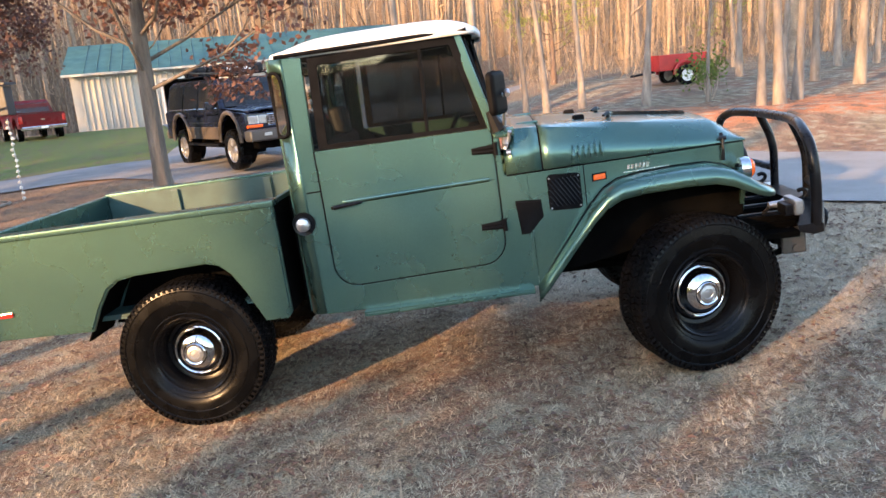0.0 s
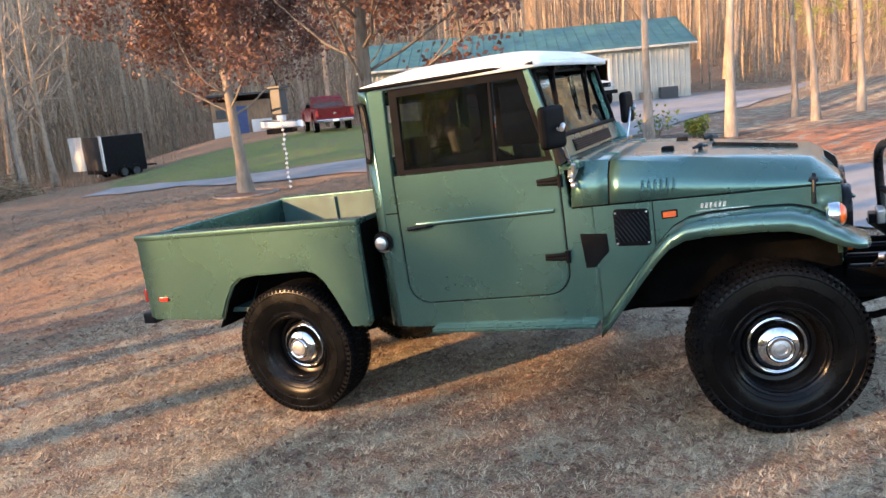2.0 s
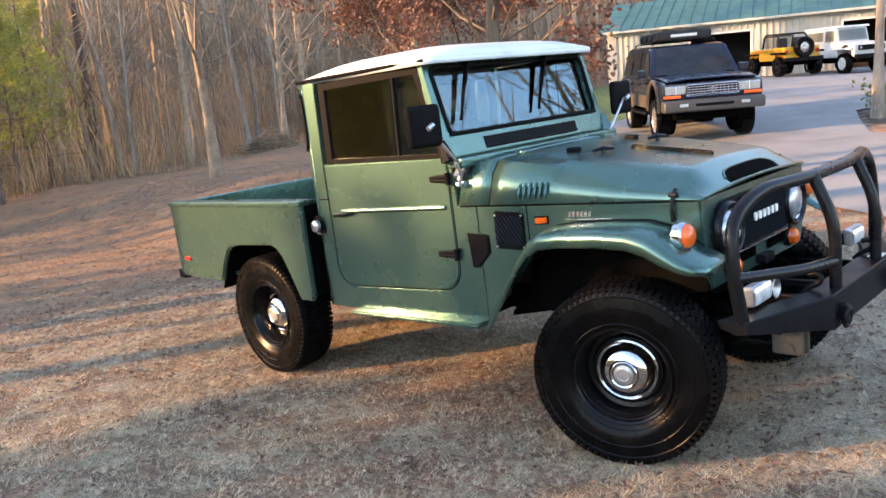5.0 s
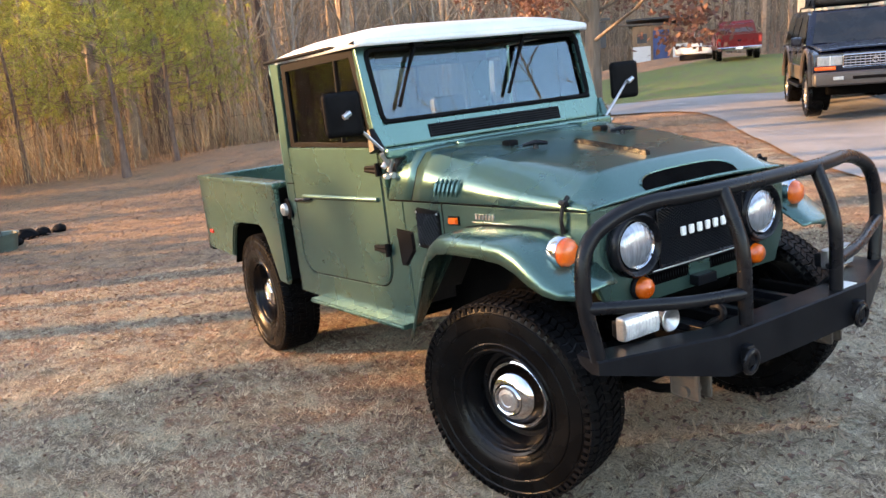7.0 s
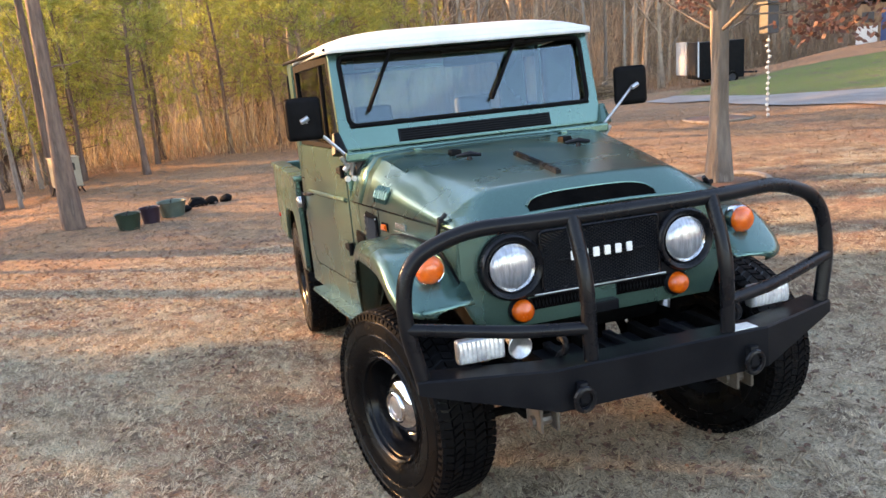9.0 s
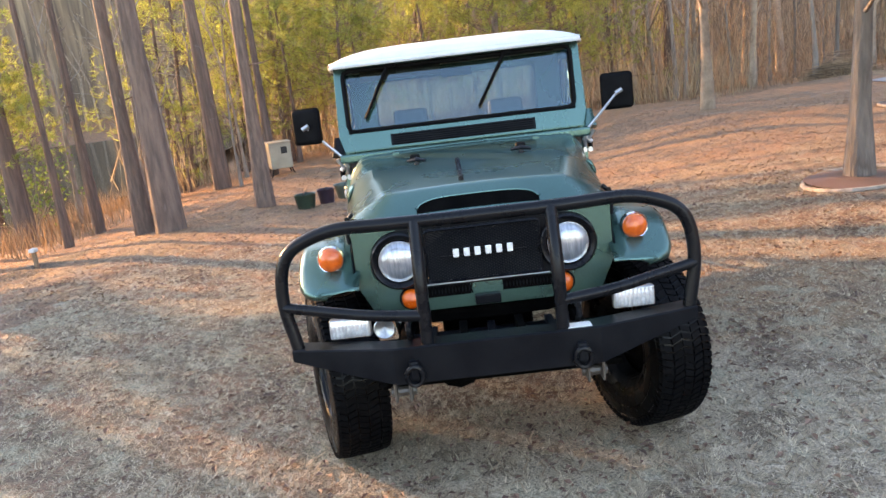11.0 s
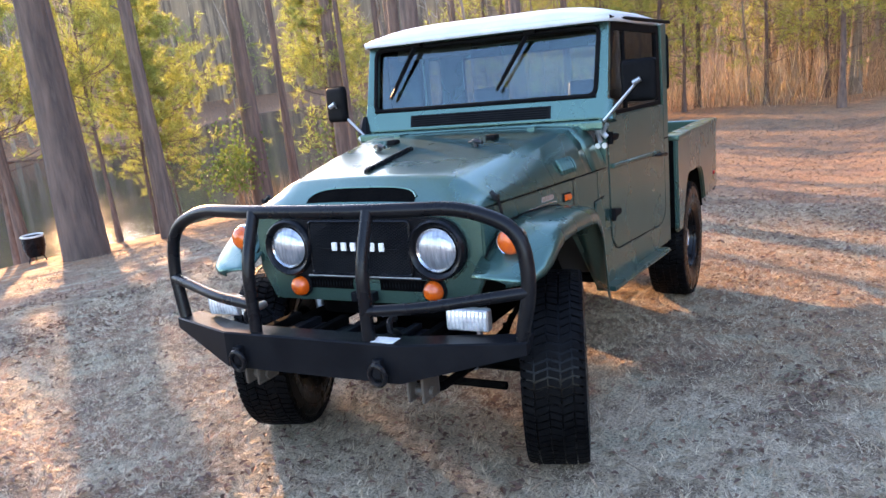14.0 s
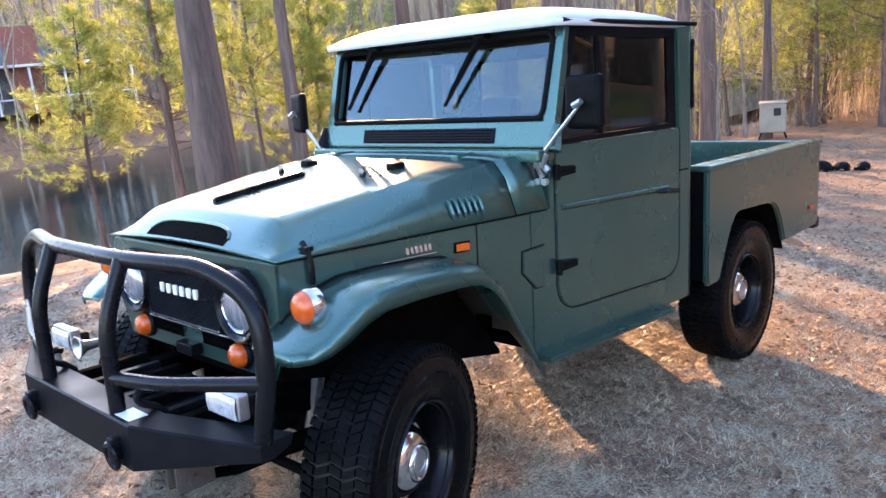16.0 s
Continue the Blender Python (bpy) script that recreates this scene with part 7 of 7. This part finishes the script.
# tubs and stones along the wood's edge
for i, (x, y, w, m, nm, lb) in enumerate(((-8.0, -2.92, 0.205, GREEN_TUB, "tub", "dark green plastic tub"), (-8.55, -2.60, 0.175, PURPLE_TUB, "tub", "dark purple plastic tub"),
                                          (-8.98, -2.24, 0.25, PALE_TUB, "tub", "pale green-grey plastic tub"))):
    t = thing(nm, Matrix.Translation((x, y, ground_z(x, y))), lb + " on the ground by the pines", "tub", "tubs by the pines")
    smooth(part("shell", lathe([(0.0, 0.0), (w * 0.8, 0.0), (w, 0.26), (w * 1.08, 0.28), (w * 0.95, 0.27), (w * 0.8, 0.06), (0, 0.05)], 18, "z"), m, t))
    part("handle", tube([(w * math.cos(a), 0.0, 0.275 + 0.03 * math.sin(a)) for a in [math.pi * k / 10 for k in range(11)]], 0.008, 5), BLACK_TRIM, t)
for x, y, q in ((-10.15, -1.82, 0.20), (-10.35, -1.55, 0.17), (-9.35, -2.08, 0.15), (-10.5, -1.25, 0.15)):
    bm = bmesh.new()
    bmesh.ops.create_icosphere(bm, subdivisions=2, radius=q)
    for v in bm.verts:
        v.co *= 1 + 0.35 * noise.noise(v.co * 5 + Vector((x, y, 0)))
        v.co.z *= 0.7
    sack = part("sack", bm, BLACK_TRIM)
    sack.matrix_world = Matrix.Translation((x, y, ground_z(x, y) + q * 0.35))
    tagged(sack, "crumpled black plastic sack lying on the lawn edge", "sack", "sacks at the lawn edge")
# stake beside the dark hole, black pot on the shore, brush pile
stk = thing("stake", stand(-6.0, -7.2), "short pale wooden stake beside a patch of dark earth", "stake")
part("post", box(-0.03, 0.03, -0.03, 0.03, -0.05, 0.32, 0.006), WOOD, stk)
part("cap", box(-0.07, 0.07, -0.05, 0.05, 0.30, 0.36, 0.01), SIDING_WHITE, stk)
pot = thing("fire_pot", stand(-2.75, -11.0), "black metal pot with a white rim at the shore", "pot")
smooth(part("bowl", lathe([(0.0, 0.12), (0.14, 0.14), (0.19, 0.30), (0.19, 0.50), (0.17, 0.50), (0.15, 0.3)], 20, "z"), BLACK, pot))
part("rim", lathe([(0.19, 0.49), (0.205, 0.51), (0.19, 0.53), (0.165, 0.51)], 20, "z"), SIDING_WHITE, pot)
for k in range(3):
    a = 2.1 * k
    part("leg", tube([(0.12 * math.cos(a), 0.12 * math.sin(a), 0.16), (0.2 * math.cos(a), 0.2 * math.sin(a), -0.04)], 0.012, 5), BLACK, pot)
pr = random.Random(6)
V, F = [], []
for _ in range(420):
    a, q = pr.uniform(0, 6.28), pr.uniform(0, 1) ** 0.5
    z = 0.95 * (1 - q) * pr.random() + 0.03
    p = Vector((1.3 * q * math.cos(a), 0.9 * q * math.sin(a), z))
    w = Vector((pr.uniform(-1, 1), pr.uniform(-1, 1), pr.uniform(-0.15, 0.3))) * 0.55
    tube_into(V, F, [p - w, p + jitter(pr, 0.1), p + w], [0.014, 0.012, 0.006], 3, cap=False)
pile = part("brush_pile", (V, F), TWIG)
pile.matrix_world = stand(-26.0, 16.2, 0, 1.25)
tagged(pile, "low heap of brown cut branches at the wood's edge", "brush", kind="stuff")

# ==== lawn blades and fallen leaves ====
gr = np.random.RandomState(5)


def blades(name, count, x0, x1, y0, y1, lmin, lmax, width, mat, label, lie=1.7):
    x, y = gr.uniform(x0, x1, count), gr.uniform(y0, y1, count)
    cell = 0.05                                 # blades gather into small tufts
    i, j = np.floor(x / cell), np.floor(y / cell)
    hx, hy = np.modf(np.abs(np.sin(i * 12.9898 + j * 78.233) * 43758.5453))[0], np.modf(np.abs(np.sin(i * 39.346 + j * 11.135) * 24634.6345))[0]
    x += ((i + hx) * cell - x) * 0.40
    y += ((j + hy) * cell - y) * 0.40
    keep = np.array([not inside(DRIVE, a, b) for a, b in zip(x, y)])
    patch = np.sin(x * 1.7 + np.sin(y * 1.3)) * np.sin(y * 1.9 + 0.7 * np.sin(x * 2.1))
    keep &= gr.uniform(-1.6, 1.0, count) < patch + 0.4
    x, y, hx, hy = x[keep], y[keep], hx[keep], hy[keep]
    m = len(x)
    z = height(x, y)
    a = hx * 2 * np.pi + gr.normal(0, 1.0, m)
    length = gr.uniform(lmin, lmax, m) * (0.7 + 0.6 * hy)
    up = gr.uniform(0.25, 1.0, m)
    flat = np.stack([np.cos(a), np.sin(a)], 1) * lie
    d = np.concatenate([flat, up[:, None]], 1)
    d = d / np.linalg.norm(d, axis=1)[:, None] * length[:, None]
    s = np.stack([-np.sin(a), np.cos(a), np.zeros(m)], 1) * width * gr.uniform(0.6, 1.3, m)[:, None]
    base = np.stack([x, y, z - 0.004], 1)
    V = np.stack([base - s, base + s, base + d], 1).reshape(-1, 3)
    me = bpy.data.meshes.new(name)
    me.vertices.add(3 * m)
    me.vertices.foreach_set("co", V.ravel())
    me.loops.add(3 * m)
    me.loops.foreach_set("vertex_index", np.arange(3 * m, dtype=np.int32))
    me.polygons.add(m)
    me.polygons.foreach_set("loop_start", np.arange(0, 3 * m, 3, dtype=np.int32))
    me.update(calc_edges=True)
    me.materials.append(mat)
    return tagged(new(name, me), label, "grass", kind="stuff")


blades("grass", 900000, -4.2, 7.8, -4.6, 4.4, 0.026, 0.060, 0.0030, STRAW, "short matted dormant grass blades on the lawn")
blades("pale_grass", 200000, 2.2, 7.6, -2.4, 4.2, 0.022, 0.048, 0.0026, PALE_STRAW, "pale dormant grass blades beside the drive")
blades("far_grass", 160000, -18, 9, -9, 11, 0.05, 0.11, 0.007, FAR_STRAW, "dormant grass blades over the wider lawn")

LV, LF = [], []
lr = random.Random(9)
drifts = [(lr.uniform(-6, 8), lr.uniform(-5.5, 5), lr.uniform(0.15, 0.6)) for _ in range(70)]
for _ in range(18000):
    e = lr.random()
    x, y = (lr.uniform(-5, 8), lr.uniform(-5, 4.5)) if e < 0.3 else (lr.uniform(-20, 6), lr.uniform(-11, 9))
    if 0.45 < e < 0.72:                                # leaves blown together
        cx, cy, q = drifts[lr.randrange(70)]
        x, y = lr.gauss(cx, q), lr.gauss(cy, q * 0.6)
    if inside(DRIVE, x, y) and lr.random() < 0.85:
        continue
    z = ground_z(x, y) + lr.uniform(0.008, 0.022)
    a, q = lr.uniform(0, 6.28), lr.uniform(0.012, 0.030)
    if e > 0.72:                                # larger leaves under the trees at the lawn's tail
        x, y, q = lr.uniform(-16, -1), lr.uniform(-6.5, 6), q * 1.5
        z = ground_z(x, y) + lr.uniform(0.015, 0.05)
    u, v = Vector((math.cos(a), math.sin(a), lr.uniform(-0.3, 0.3))) * q, Vector((-math.sin(a), math.cos(a), lr.uniform(-0.2, 0.2))) * q * 0.55
    k = len(LV)
    p = Vector((x, y, z))
    LV += [tuple(p - u), tuple(p - v + Vector((0, 0, 0.008))), tuple(p + u), tuple(p + v + Vector((0, 0, 0.010)))]
    LF += [(k, k + 1, k + 2), (k, k + 2, k + 3)]
tagged(part("fallen_leaves", (LV, LF), DEAD_LEAF), "curled brown leaves scattered over the lawn", "leaves", kind="stuff")
